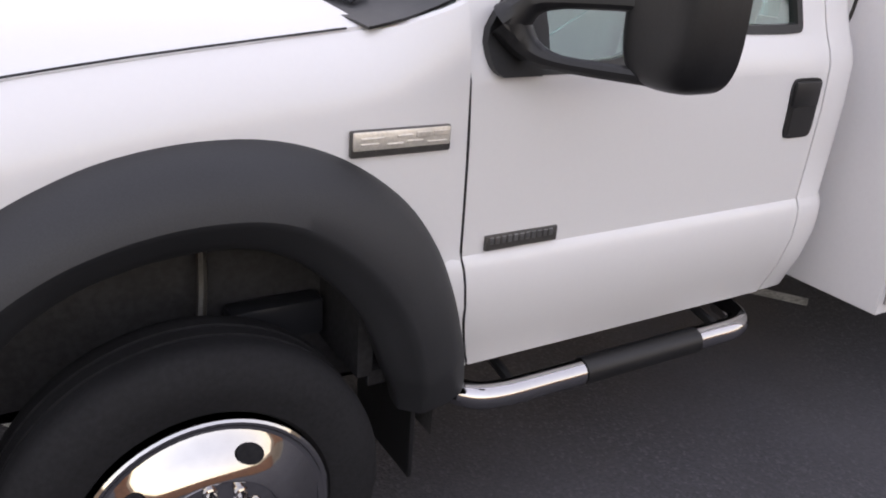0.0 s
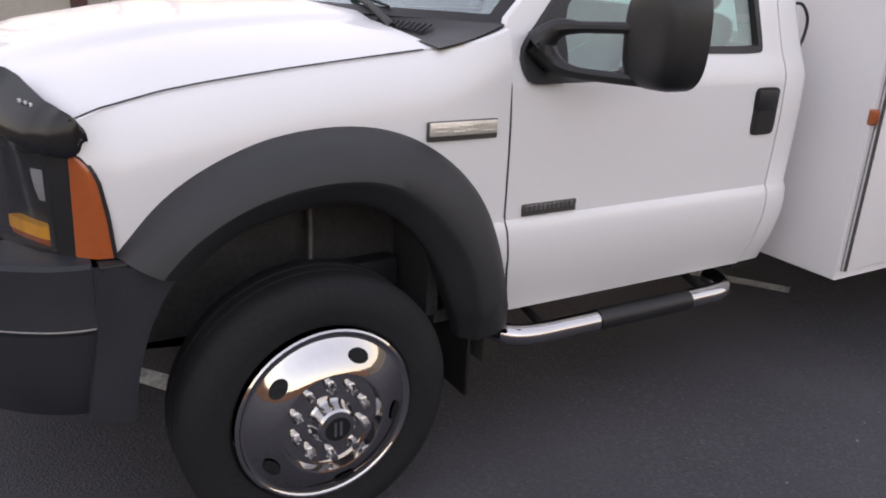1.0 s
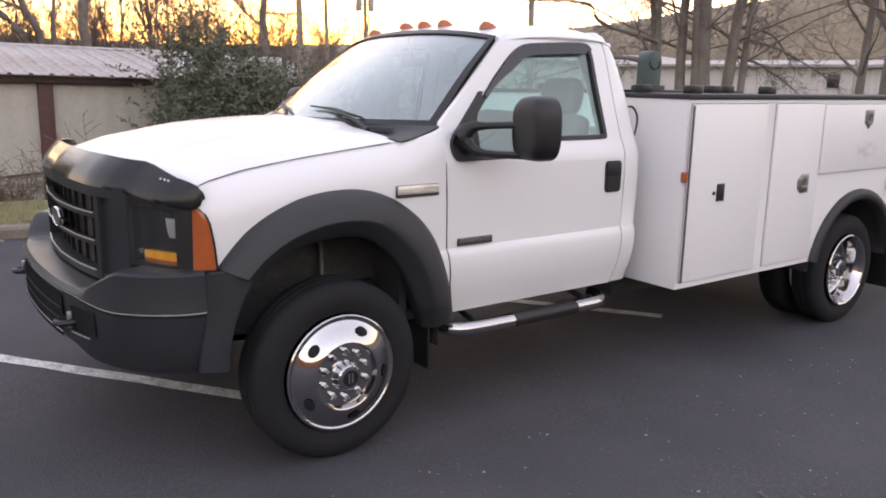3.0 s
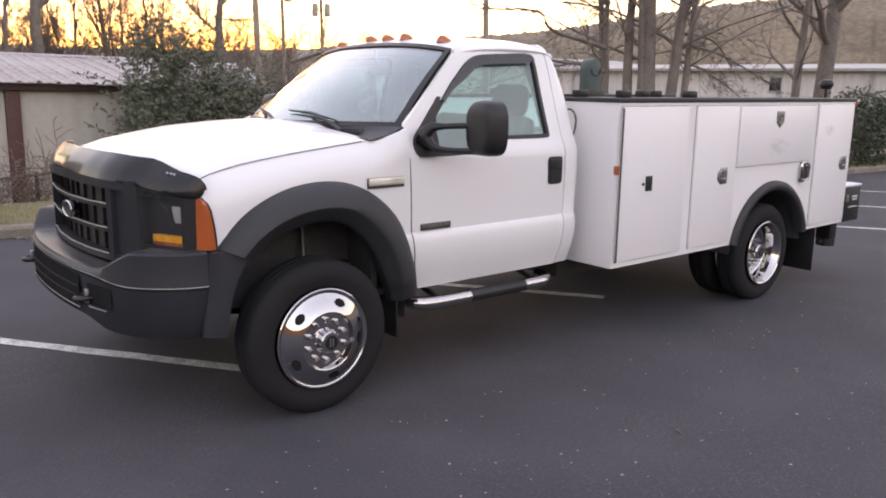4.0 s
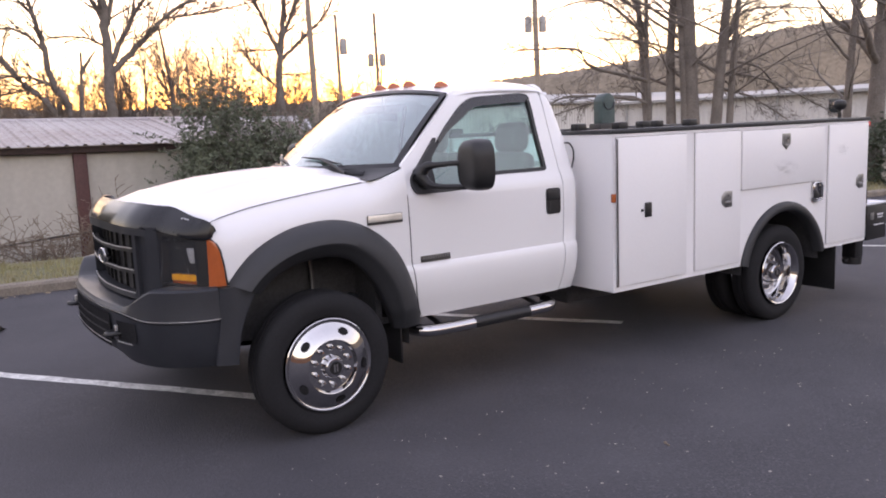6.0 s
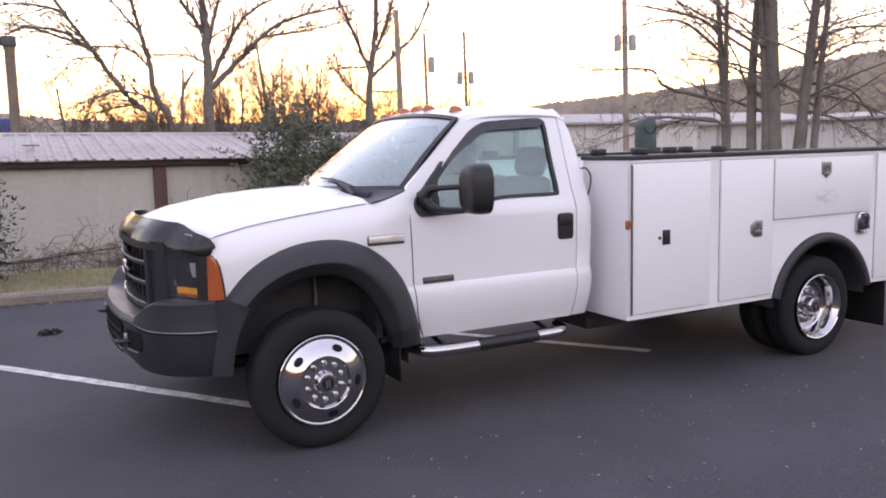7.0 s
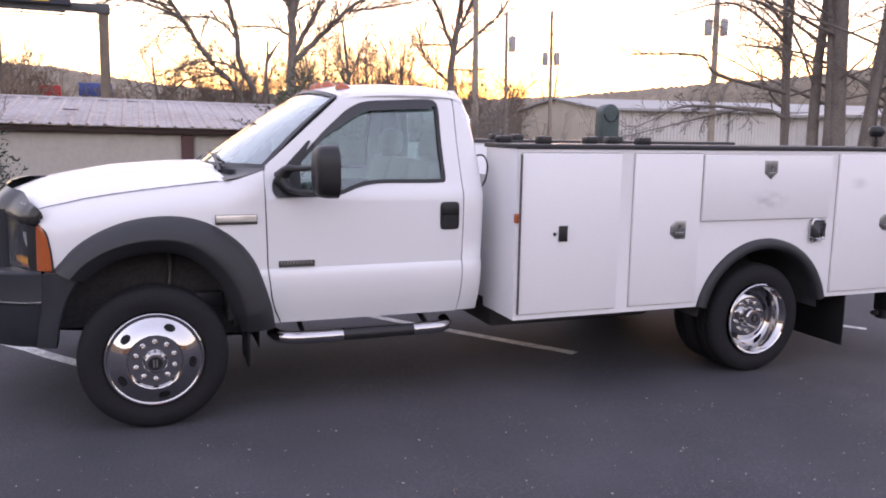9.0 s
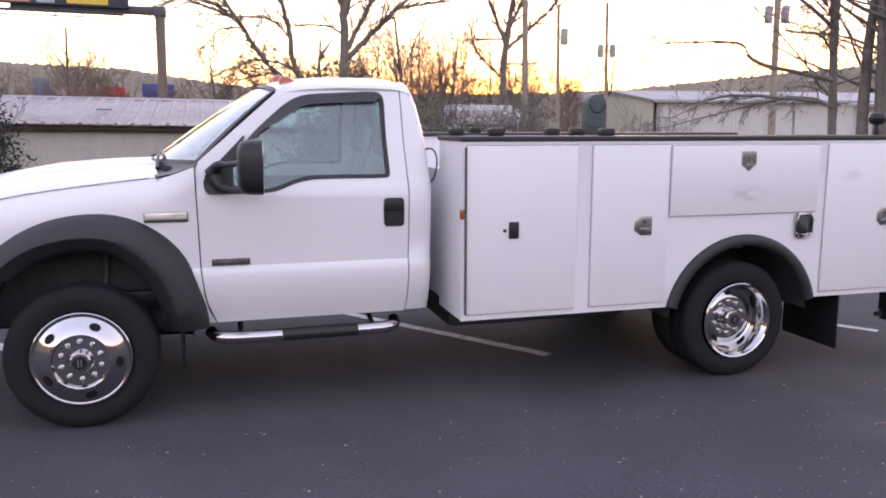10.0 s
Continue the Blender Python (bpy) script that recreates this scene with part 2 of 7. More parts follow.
# ---- ground ----
def make_asphalt():
    """Dark binder with pale and dark stones, broad worn patches and a few oil stains."""
    m = material("asphalt", (0.072, 0.071, 0.079), 0.9, 0, 0.22, 0.55, 60, 0.0, 0, None, 0.25)
    n, l = m.node_tree.nodes, m.node_tree.links
    b = n["Principled BSDF"]
    base = b.inputs["Base Color"].links[0].from_socket
    co = n.new("ShaderNodeTexCoord")
    st = n.new("ShaderNodeTexVoronoi")
    st.inputs["Scale"].default_value = 110
    l.new(co.outputs["Object"], st.inputs["Vector"])
    sep = n.new("ShaderNodeSeparateColor")
    l.new(st.outputs["Color"], sep.inputs[0])
    ramp = n.new("ShaderNodeValToRGB")
    ramp.color_ramp.elements[0].position, ramp.color_ramp.elements[0].color = 0.0, (0.86, 0.86, 0.86, 1)
    ramp.color_ramp.elements[1].position, ramp.color_ramp.elements[1].color = 1.0, (1.5, 1.48, 1.46, 1)
    mid = ramp.color_ramp.elements.new(0.8)
    mid.color = (1.0, 1.0, 1.0, 1)
    l.new(sep.outputs[0], ramp.inputs[0])
    patch = n.new("ShaderNodeTexNoise")
    patch.inputs["Scale"].default_value, patch.inputs["Detail"].default_value = 1.1, 8
    l.new(co.outputs["Object"], patch.inputs["Vector"])
    pr = n.new("ShaderNodeValToRGB")
    pr.color_ramp.elements[0].position, pr.color_ramp.elements[0].color = 0.35, (0.91, 0.91, 0.92, 1)
    pr.color_ramp.elements[1].position, pr.color_ramp.elements[1].color = 0.72, (1.12, 1.11, 1.10, 1)
    l.new(patch.outputs[0], pr.inputs[0])
    mul, mul2 = n.new("ShaderNodeMix"), n.new("ShaderNodeMix")
    for q in (mul, mul2):
        q.data_type, q.blend_type = "RGBA", "MULTIPLY"
        q.inputs["Factor"].default_value = 1.0
    # worn stretches where the stones lie bare
    bare, bm = n.new("ShaderNodeTexNoise"), n.new("ShaderNodeMapRange")
    bare.inputs["Scale"].default_value, bare.inputs["Detail"].default_value = 0.9, 4
    bm.interpolation_type = "SMOOTHSTEP"
    bm.inputs["From Min"].default_value, bm.inputs["From Max"].default_value = 0.42, 0.66
    bm.inputs["To Min"].default_value, bm.inputs["To Max"].default_value = 0.25, 1.0
    l.new(co.outputs["Object"], bare.inputs["Vector"])
    l.new(bare.outputs[0], bm.inputs["Value"])
    l.new(bm.outputs[0], mul.inputs["Factor"])
    l.new(base, mul.inputs["A"])
    l.new(ramp.outputs[0], mul.inputs["B"])
    l.new(mul.outputs["Result"], mul2.inputs["A"])
    l.new(pr.outputs[0], mul2.inputs["B"])
    l.new(mul2.outputs["Result"], b.inputs["Base Color"])
    bp = n.new("ShaderNodeBump")
    bp.inputs["Distance"].default_value = 0.0035
    l.new(st.outputs["Distance"], bp.inputs["Height"])
    l.new(bp.outputs[0], b.inputs["Normal"])
    return m


ASPHALT = make_asphalt()
LINE = material("worn_white_line", (0.62, 0.62, 0.60), 0.7, 0, 0.45, 9, 60, 0.002, 0, (0.25, 0.25, 0.25))
KERB = material("kerb_concrete", (0.24, 0.205, 0.165), 0.85, 0, 0.4, 3, 60, 0.003)
GRASSY = material("winter_grass", (0.20, 0.175, 0.095), 0.95, 0, 0.45, 0.5, 24, 0.03, 0, (0.075, 0.085, 0.035))
DIRT = material("far_ground", (0.15, 0.13, 0.085), 0.95, 0, 0.4, 0.15, 5, 0.05)


def kerb_y(x):
    return 5.05 - 0.065 * (x + 1)


def lay_ground():
    """One sheet to the horizon: flat at the lot, falling away a little behind the verge."""
    xs = [-900, -300, -120, -60, -30, -18, -10, -5, 0, 4, 8, 12, 16, 22, 30, 45, 70, 120, 300, 900]
    ys = [-900, -300, -100, -40, -15, -5, 0, 3, 6.2, 7.2, 8.2, 9.0, 12, 16, 22, 30, 45, 70, 120, 300, 900]

    def fn(x, y):
        return Vector((x, y, -0.03 - 0.75 * ease((y - 6.6) / 2.0) * ease((14 - x) / 6)))
    ob = part("ground", sheet(fn, xs, ys), DIRT)
    tagged(ob, "dry brown winter ground falling away behind the lot", "ground", kind="structure")

    def lot(x, v):
        y0, y1 = -60, kerb_y(x)
        return Vector((x, y0 + (y1 - y0) * v, 0.0))
    ob = part("pavement", sheet(lot, lin(-50, 50, 26), lin(0, 1, 20), (0, 0, -0.2)), ASPHALT)
    tagged(ob, "dark worn asphalt parking lot with fine aggregate", "parking lot", kind="structure")

    def verge(x, v):
        y = kerb_y(x) + 0.15 + 1.9 * v
        return Vector((x, y, 0.10 + 0.05 * noise.noise(Vector((x * 0.6, y, 0)))))
    ob = part("grass_verge", sheet(verge, lin(-45, 45, 91), lin(0, 1, 6), (0, 0, -0.5)), GRASSY)
    tagged(ob, "rough green and brown grass strip behind the kerb", "grass", kind="structure")

    # kerb stones, each with its own joint
    root = thing("kerb", pose(0, 0, 0), "weathered concrete kerb edging the parking lot", "kerb", kind="structure")
    for k in range(-13, 14):
        xa, xb = k * 3.0, k * 3.0 + 2.965
        b = bmesh.new()
        prof = [(0, -0.1), (0, 0.09), (0.025, 0.12), (0.15, 0.125), (0.16, -0.1)]
        sheet(lambda u, v: Vector((u, kerb_y(u) + prof[v][0] - 0.01, prof[v][1])), [xa, xa + 1.5, xb], list(range(5)), None, b)
        part("kerb_stone", b, KERB, root)


def lines():
    """Slanted bay lines."""
    for k, (x, y) in enumerate([(0.02, -0.36), (3.13, -0.38), (6.22, -0.38), (9.28, -0.36), (12.35, -0.36), (15.4, -0.36), (-3.05, -0.36), (-6.1, -0.36)]):
        d = Vector((-0.60, 0.80, 0))
        w = Vector((0.80, 0.60, 0)) * 0.05
        rng = random.Random(k)
        n = 26
        b = bmesh.new()
        row = []
        for i in range(n + 1):
            c = Vector((x, y, 0.004)) + d * (5.4 * i / n)
            j = 0.006
            row.append((b.verts.new(c - w + Vector((rng.uniform(-j, j), rng.uniform(-j, j), 0))), b.verts.new(c + w + Vector((rng.uniform(-j, j), rng.uniform(-j, j), 0)))))
        for p, q in zip(row, row[1:]):
            b.faces.new((p[0], p[1], q[1], q[0]))
        ob = part("parking_line", b, LINE)
        tagged(ob, "worn white painted parking bay line on asphalt", "road marking", "parking lines", "structure")


lay_ground()
lines()
# Unseen wall, added to darken reflections and cut off the low southern sky.
BRICK_WALL = material("brown_brick_wall", (0.22, 0.13, 0.09), 0.85, 0, 0.3, 0.5, 8, 0.004)
tagged(part("unseen_wall_south", rbox(-45, 45, -36.3, -36, -0.2, 5.5), BRICK_WALL), "plain brown wall added out of view behind the camera", "wall", kind="structure")


# ---- the truck ----
# Built in its own frame: x from the front axle to the rear, y negative on the driver's side, z up.
RAKE = 0.69
truck = thing("utility_truck", pose(0, 0, 0, 0, -RAKE, 0), "white single-cab utility truck with black fender flares, parked on asphalt", "truck")
SIDE_Z = [0.50, 0.56, 0.64, 0.74, 0.80, 0.838, 0.858, 0.866, 1.0, 1.15, 1.28, 1.32, 1.36, 1.40, 1.60, 1.80, 1.88, 1.93, 1.965]
SIDE_Y = [0.945, 0.965, 0.995, 1.018, 1.0195, 1.015, 1.006, 0.999, 1.002, 1.003, 0.996, 0.982, 0.962, 0.947, 0.885, 0.818, 0.785, 0.74, 0.66]


def half(z):
    """Half the cab's width at a height."""
    return float(np.interp(z, SIDE_Z, SIDE_Y))


def door_front(z):
    return float(np.interp(z, [0.50, 0.55, 0.60, 0.70, 0.86, 1.44, 1.457, 1.91, 1.965], [0.735, 0.715, 0.69, 0.665, 0.648, 0.635, 0.635, 1.155, 1.26]))


def door_rear(z):
    return float(np.interp(z, [0.50, 0.60, 1.30, 1.45, 1.60, 1.93, 1.965], [1.865, 1.878, 1.893, 1.889, 1.882, 1.884, 1.880]))


# outline of the side window's opening, from the foot of the front pillar over the top and back along the sill
WINDOW = [(0.715, 1.300), (0.722, 1.365), (0.805, 1.461), (0.905, 1.566), (1.006, 1.670), (1.090, 1.745), (1.161, 1.804), (1.239, 1.849), (1.314, 1.869), (1.420, 1.877), (1.516, 1.882), (1.640, 1.888), (1.728, 1.889), (1.762, 1.874), (1.777, 1.830), (1.776, 1.720), (1.775, 1.609),
          (1.779, 1.500), (1.783, 1.408), (1.776, 1.374), (1.745, 1.366), (1.650, 1.364), (1.500, 1.365), (1.351, 1.364), (1.270, 1.356), (1.203, 1.340), (1.150, 1.320), (1.104, 1.303), (1.050, 1.292), (0.950, 1.288), (0.820, 1.288), (0.735, 1.290)]


def window_loop(inset=0.0):
    """The window's outline with rounded bends, moved inward by inset."""
    pts = [Vector((x, 0, z)) for x, z in WINDOW]
    n = len(pts)
    line = []
    for i in range(n):
        p0, p1, p2, p3 = pts[i - 1], pts[i], pts[(i + 1) % n], pts[(i + 2) % n]
        for t in (0.0, 1 / 3, 2 / 3):
            line.append(0.5 * (2 * p1 + (p2 - p0) * t + (2 * p0 - 5 * p1 + 4 * p2 - p3) * t * t + (3 * p1 - p0 - 3 * p2 + p3) * t ** 3))
    m = len(line)
    out = []
    for i, p in enumerate(line):
        d = (line[(i + 1) % m] - line[i - 1]).normalized()
        out.append((p.x + d.z * inset, p.z - d.x * inset))
    return out


def ray_out(p, c, edges):
    """Where the ray from c through p leaves an outline."""
    dx, dz = p[0] - c[0], p[1] - c[1]
    best = None
    for (ax, az), (bx, bz) in edges:
        ex, ez = bx - ax, bz - az
        det = ex * dz - dx * ez
        if abs(det) < 1e-9:
            continue
        k = (ex * (az - c[1]) - (ax - c[0]) * ez) / det
        u = (dx * (az - c[1]) - dz * (ax - c[0])) / det
        if k > 0 and -1e-6 <= u <= 1 + 1e-6 and (best is None or k < best):
            best = k
    return (c[0] + dx * best, c[1] + dz * best)


def between(loop, other, side, depth, out, steps=4, bm=None):
    """A closed band on the cab's side between two loops of as many points."""
    def fn(i, v):
        x = loop[i][0] + (other[i][0] - loop[i][0]) * v
        z = loop[i][1] + (other[i][1] - loop[i][1]) * v
        return Vector((x, side * (half(z) + out), z))
    return sheet(fn, list(range(len(loop))), lin(0, 1, steps), (0, -side * depth, 0), bm, True)


def side_sheet(xl, xr, zs, side, nx=8, depth=0.03, out=0.0, bm=None):
    """A panel on the cab's side between two edges xl(z) and xr(z)."""
    def fn(z, u):
        return Vector((xl(z) + (xr(z) - xl(z)) * u, side * (half(z) + out), z))
    return sheet(fn, zs, lin(0, 1, nx), (0, -side * depth, 0), bm)


def dense(a, b):
    return sorted({a, b, *[z for z in SIDE_Z if a < z < b], *lin(a, b, 6)})


GAP = 0.0035


def build_door(side):
    b = bmesh.new()
    side_sheet(lambda z: door_front(z) + GAP, lambda z: door_rear(z) - GAP, dense(0.525, 1.26), side, 14, 0.03, 0, b)
    loop = window_loop()
    rim = [(door_front(z) + GAP, z) for z in lin(1.26, 1.915, 14)] + [(door_rear(z) - GAP, z) for z in lin(1.915, 1.26, 8)]
    outer = [ray_out(p, (1.36, 1.56), list(zip(rim, rim[1:] + rim[:1]))) for p in loop]
    for corner in ((door_front(1.26) + GAP, 1.26), (door_front(1.915) + GAP, 1.915), (door_rear(1.915) - GAP, 1.915), (door_rear(1.26) - GAP, 1.26)):
        k = min(range(len(outer)), key=lambda i: (outer[i][0] - corner[0]) ** 2 + (outer[i][1] - corner[1]) ** 2)
        outer[k] = corner
    between(loop, outer, side, 0.03, 0.0, 5, b)
    bmesh.ops.remove_doubles(b, verts=b.verts[:], dist=0.0008)
    door = part("door", b, WHITE, truck, "white door with a black-trimmed window", 28)

    # black rubber round the window, a dark rain guard along its top
    part("window_trim", between(loop, window_loop(0.024), side, 0.03, 0.003, 3), BLACK, door)
    top = [i for i in range(len(loop)) if (loop[i][1] > 1.60 and loop[i][0] < 1.74) or loop[i][1] > 1.845]
    low = window_loop(0.062)

    def guard(i, v):
        k = top[i]
        w = 0.06 + 0.94 * v * (0.35 + 0.65 * ease(i / 8)) * (1 - 0.5 * ease((i - len(top) + 5) / 4))
        x, z = loop[k][0] + (low[k][0] - loop[k][0]) * w, loop[k][1] + (low[k][1] - loop[k][1]) * w
        return Vector((x, side * (half(z) + 0.016 - 0.004 * v), z))
    part("rain_guard", sheet(guard, list(range(len(top))), lin(0, 1, 4), (0, -side * 0.008, 0)), GUARD, door, "dark acrylic rain guard")
    pane = window_loop(0.012)
    b = between(pane, [(1.36 + (x - 1.36) * 0.01, 1.58 + (z - 1.58) * 0.01) for x, z in pane], side, 0.005, -0.012, 8)
    part("window_pane", b, GLASS, door, shadow=False)
    # handle: a dark recess with a paddle in it
    y = side * (half(1.16) + 0.001)
    b = prism([(1.795 + 0.064 * math.copysign(abs(math.cos(t)) ** 0.3, math.cos(t)), 1.158 + 0.088 * math.copysign(abs(math.sin(t)) ** 0.3, math.sin(t))) for t in lin(0.02, 2 * math.pi + 0.02, 41)[:-1]], y - 0.004, y + 0.004, None, "xz")
    rbox(1.738, 1.852, y - 0.012, y + 0.012, 1.165, 1.238, 0.006, 2, b)
    rbox(1.745, 1.765, y - 0.008, y + 0.008, 1.080, 1.165, 0.004, 1, b)
    part("door_handle", b, BLACK, door, "black door handle")
    # badge on the lower part: raised bars in place of letters
    y = side * (half(0.905) + 0.004)
    b = rbox(0.710, 0.926, y - 0.005, y + 0.005, 0.873, 0.912, 0.003)
    badge = part("door_badge", b, BADGE_DARK, door, "dark metal badge with raised bars")
    b = bmesh.new()
    for k in range(11):
        x = 0.720 + k * 0.0178
        rbox(x, x + 0.0125, y + side * 0.004, y + side * 0.008, 0.890, 0.908, 0.001, 1, b)
    part("badge_bar", b, LATCH, badge)
    return door


def build_mirror(side):
    far = 1.285 if side < 0 else 1.165
    y0 = half(1.36)
    b = bmesh.new()
    zs = [1.290, 1.297, 1.31, 1.33, 1.36, 1.39, 1.42, 1.46, 1.52, 1.57, 1.62]
    xl = [0.712, 0.700, 0.690, 0.683, 0.682, 0.692, 0.716, 0.758, 0.816, 0.866, 0.914]
    xr = [0.815, 0.828, 0.838, 0.844, 0.850, 0.852, 0.850, 0.852, 0.872, 0.900, 0.926]
    side_sheet(lambda z: float(np.interp(z, zs, xl)), lambda z: float(np.interp(z, zs, xr)), zs, side, 6, 0.04, 0.024, b)
    # two arms from a swelling on the sail to the head
    for z0, z1, z2, r in ((1.452, 1.462, 1.472, 0.017), (1.352, 1.332, 1.330, 0.018)):
        tube(smooth_path([(0.735, side * 0.985, 1.405), (0.765, side * 1.025, z0), (0.805, side * 1.085, z1), (0.885, side * (far - 0.06), z2), (0.92, side * (far - 0.01), z2)], 5), [*lin(0.050, 0.030, 6), *lin(0.028, r, 5), *[r] * 10], 10, b)
    part("mirror_arm", b, BLACK, truck, "black plastic mirror arm")
    # head: a tall rounded shell
    b = bmesh.new()
    def fn(u, v):
        a = 2 * math.pi * u
        zc, yc = 1.456, side * far
        s = math.sin(math.pi * v)
        c = math.cos(math.pi * v)
        e = lambda t, p: math.copysign(abs(t) ** p, t)
        x = 0.938 - 0.074 * e(c, 0.8)
        if x > 0.995:
            x = 0.995
        return Vector((x, yc + 0.115 * e(math.cos(a), 0.64) * (0.25 + 0.75 * s ** 0.45 if c > -0.2 else 1.0), zc + 0.150 * e(math.sin(a), 0.64) * (0.25 + 0.75 * s ** 0.45 if c > -0.2 else 1.0)))
    sheet(fn, [k / 40 for k in range(40)], [0.02, 0.08, 0.15, 0.25, 0.35, 0.5, 0.62, 0.75], None, b, True)
    b.faces.new([v for v in b.verts if v.index < 0][:0] or [b.verts.new(p) for p in ((0.87, side * (far - 0.035), 1.41), (0.87, side * (far + 0.035), 1.41), (0.87, side * (far + 0.035), 1.49), (0.87, side * (far - 0.035), 1.49))])
    b.verts.ensure_lookup_table()
    bmesh.ops.holes_fill(b, edges=b.edges[:], sides=60)
    head = part("mirror_head", b, BLACK, truck, "tall black towing mirror")
    b = rbox(0.990, 0.998, side * (far - 0.085), side * (far + 0.085), 1.42, 1.582, 0.003)
    part("mirror_glass", b, MIRROR, head)
    b = rbox(0.990, 0.998, side * (far - 0.085), side * (far + 0.085), 1.33, 1.40, 0.003)
    part("convex_glass", b, MIRROR, head)


def gap_line(x):
    """Height of the seam between bonnet and wing."""
    return float(np.interp(x, [-0.64, -0.58, -0.555, -0.53, -0.50, -0.44, -0.344, -0.246, -0.144, -0.037, 0.073, 0.26, 0.37, 0.415, 0.48, 0.56, 0.645], [1.205, 1.232, 1.240, 1.246, 1.253, 1.262, 1.284, 1.301, 1.3155, 1.330, 1.343, 1.364, 1.376, 1.381, 1.391, 1.420, 1.452]))


def edge_y(x):
    """Half width of the bonnet along that seam, which swings outward at the front."""
    return float(np.interp(x, [-0.60, -0.555, -0.53, -0.50, -0.44, -0.36, 0.6], [0.984, 0.970, 0.955, 0.930, 0.902, 0.893, 0.897]))


def flare_z(x):
    """Height of the flare's upper edge on the wing."""
    return float(np.interp(x, [-0.50, -0.47, -0.40, -0.32, -0.22, -0.10, 0.05, 0.20, 0.34, 0.47, 0.56, 0.62, 0.658, 0.678, 0.69], [0.91, 0.950, 1.026, 1.085, 1.136, 1.175, 1.194, 1.184, 1.137, 1.048, 0.94, 0.81, 0.68, 0.58, 0.50]))


def wing_y(x, z):
    d = gap_line(x) - z
    y = min(1.003, half(min(z, 1.2))) if z > 0.86 else half(z)
    y -= 0.010 * ease((-0.40 - x) / 0.2) + 0.012 * ease((z - 1.0) / 0.4) * (1 - ease((x - 0.35) / 0.25))
    return y - (y - edge_y(x) - 0.003) * max(0, 1 - d / 0.14) ** 2 * (1 - 0.72 * ease((x - 0.36) / 0.24))


def build_wing(side):
    xs = [-0.558, -0.548, -0.538, -0.5235, -0.51, -0.502, -0.49, -0.47, -0.40, -0.32, -0.22, -0.10, 0.05, 0.20, 0.33, 0.40, 0.45, 0.49, 0.54, 0.59, 0.615, 0.635]

    def fn(x, v):
        lo = flare_z(x) - 0.02 if x > -0.495 else float(np.interp(x, [-0.575, -0.555, -0.54, -0.5235, -0.51, -0.502, -0.49], [1.17, 1.162, 1.146, 1.106, 1.018, 0.92, 0.905]))
        z = lo + (gap_line(x) - 0.003 - lo) * v
        xx = x if x < 0.6 else x + (door_front(z) - 0.635) * (x - 0.6) / 0.035
        xx = min(xx, door_front(z) - GAP)
        return Vector((xx, side * wing_y(x, z), z))
    b = sheet(fn, xs, [0, 0.1, 0.2, 0.35, 0.5, 0.62, 0.72, 0.8, 0.86, 0.92, 0.97, 1.0], (0, -side * 0.03, 0))
    # the narrow strip between flare and door
    side_sheet(lambda z: door_front(z) - 0.075, lambda z: door_front(z) - GAP, dense(0.525, 0.90), side, 3, 0.03, 0, b)
    wing = part("front_fender", b, WHITE, truck)
    pts = [(x, side * (wing_y(x, gap_line(x)) + 0.003), gap_line(x) + 0.0045) for x in lin(-0.565, 0.385, 40)]
    part("hood_seam", tube(pts, 0.0026, 6), BLACK, wing)
    y = side * (half(1.16) + 0.002)
    b = rbox(0.352, 0.590, y - 0.007, y + 0.007, 1.136, 1.194, 0.005)
    badge = part("fender_badge", b, BADGE_DARK, wing)
    b = rbox(0.356, 0.586, y + side * 0.004, y + side * 0.012, 1.152, 1.192, 0.004)
    b2 = bmesh.new()
    for x0, x1, z0, z1 in ((0.372, 0.425, 1.176, 1.180), (0.372, 0.412, 1.164, 1.168), (0.432, 0.470, 1.160, 1.166), (0.455, 0.492, 1.176, 1.182), (0.478, 0.516, 1.164, 1.169), (0.500, 0.535, 1.174, 1.186), (0.528, 0.575, 1.160, 1.164), (0.542, 0.578, 1.174, 1.186)):
        rbox(x0, x1, y + side * 0.010, y + side * 0.0145, z0, z1, 0.0015, 1, b2)
    part("badge_plate", b, BADGE, badge)
    part("badge_relief", b2, BADGE, badge)


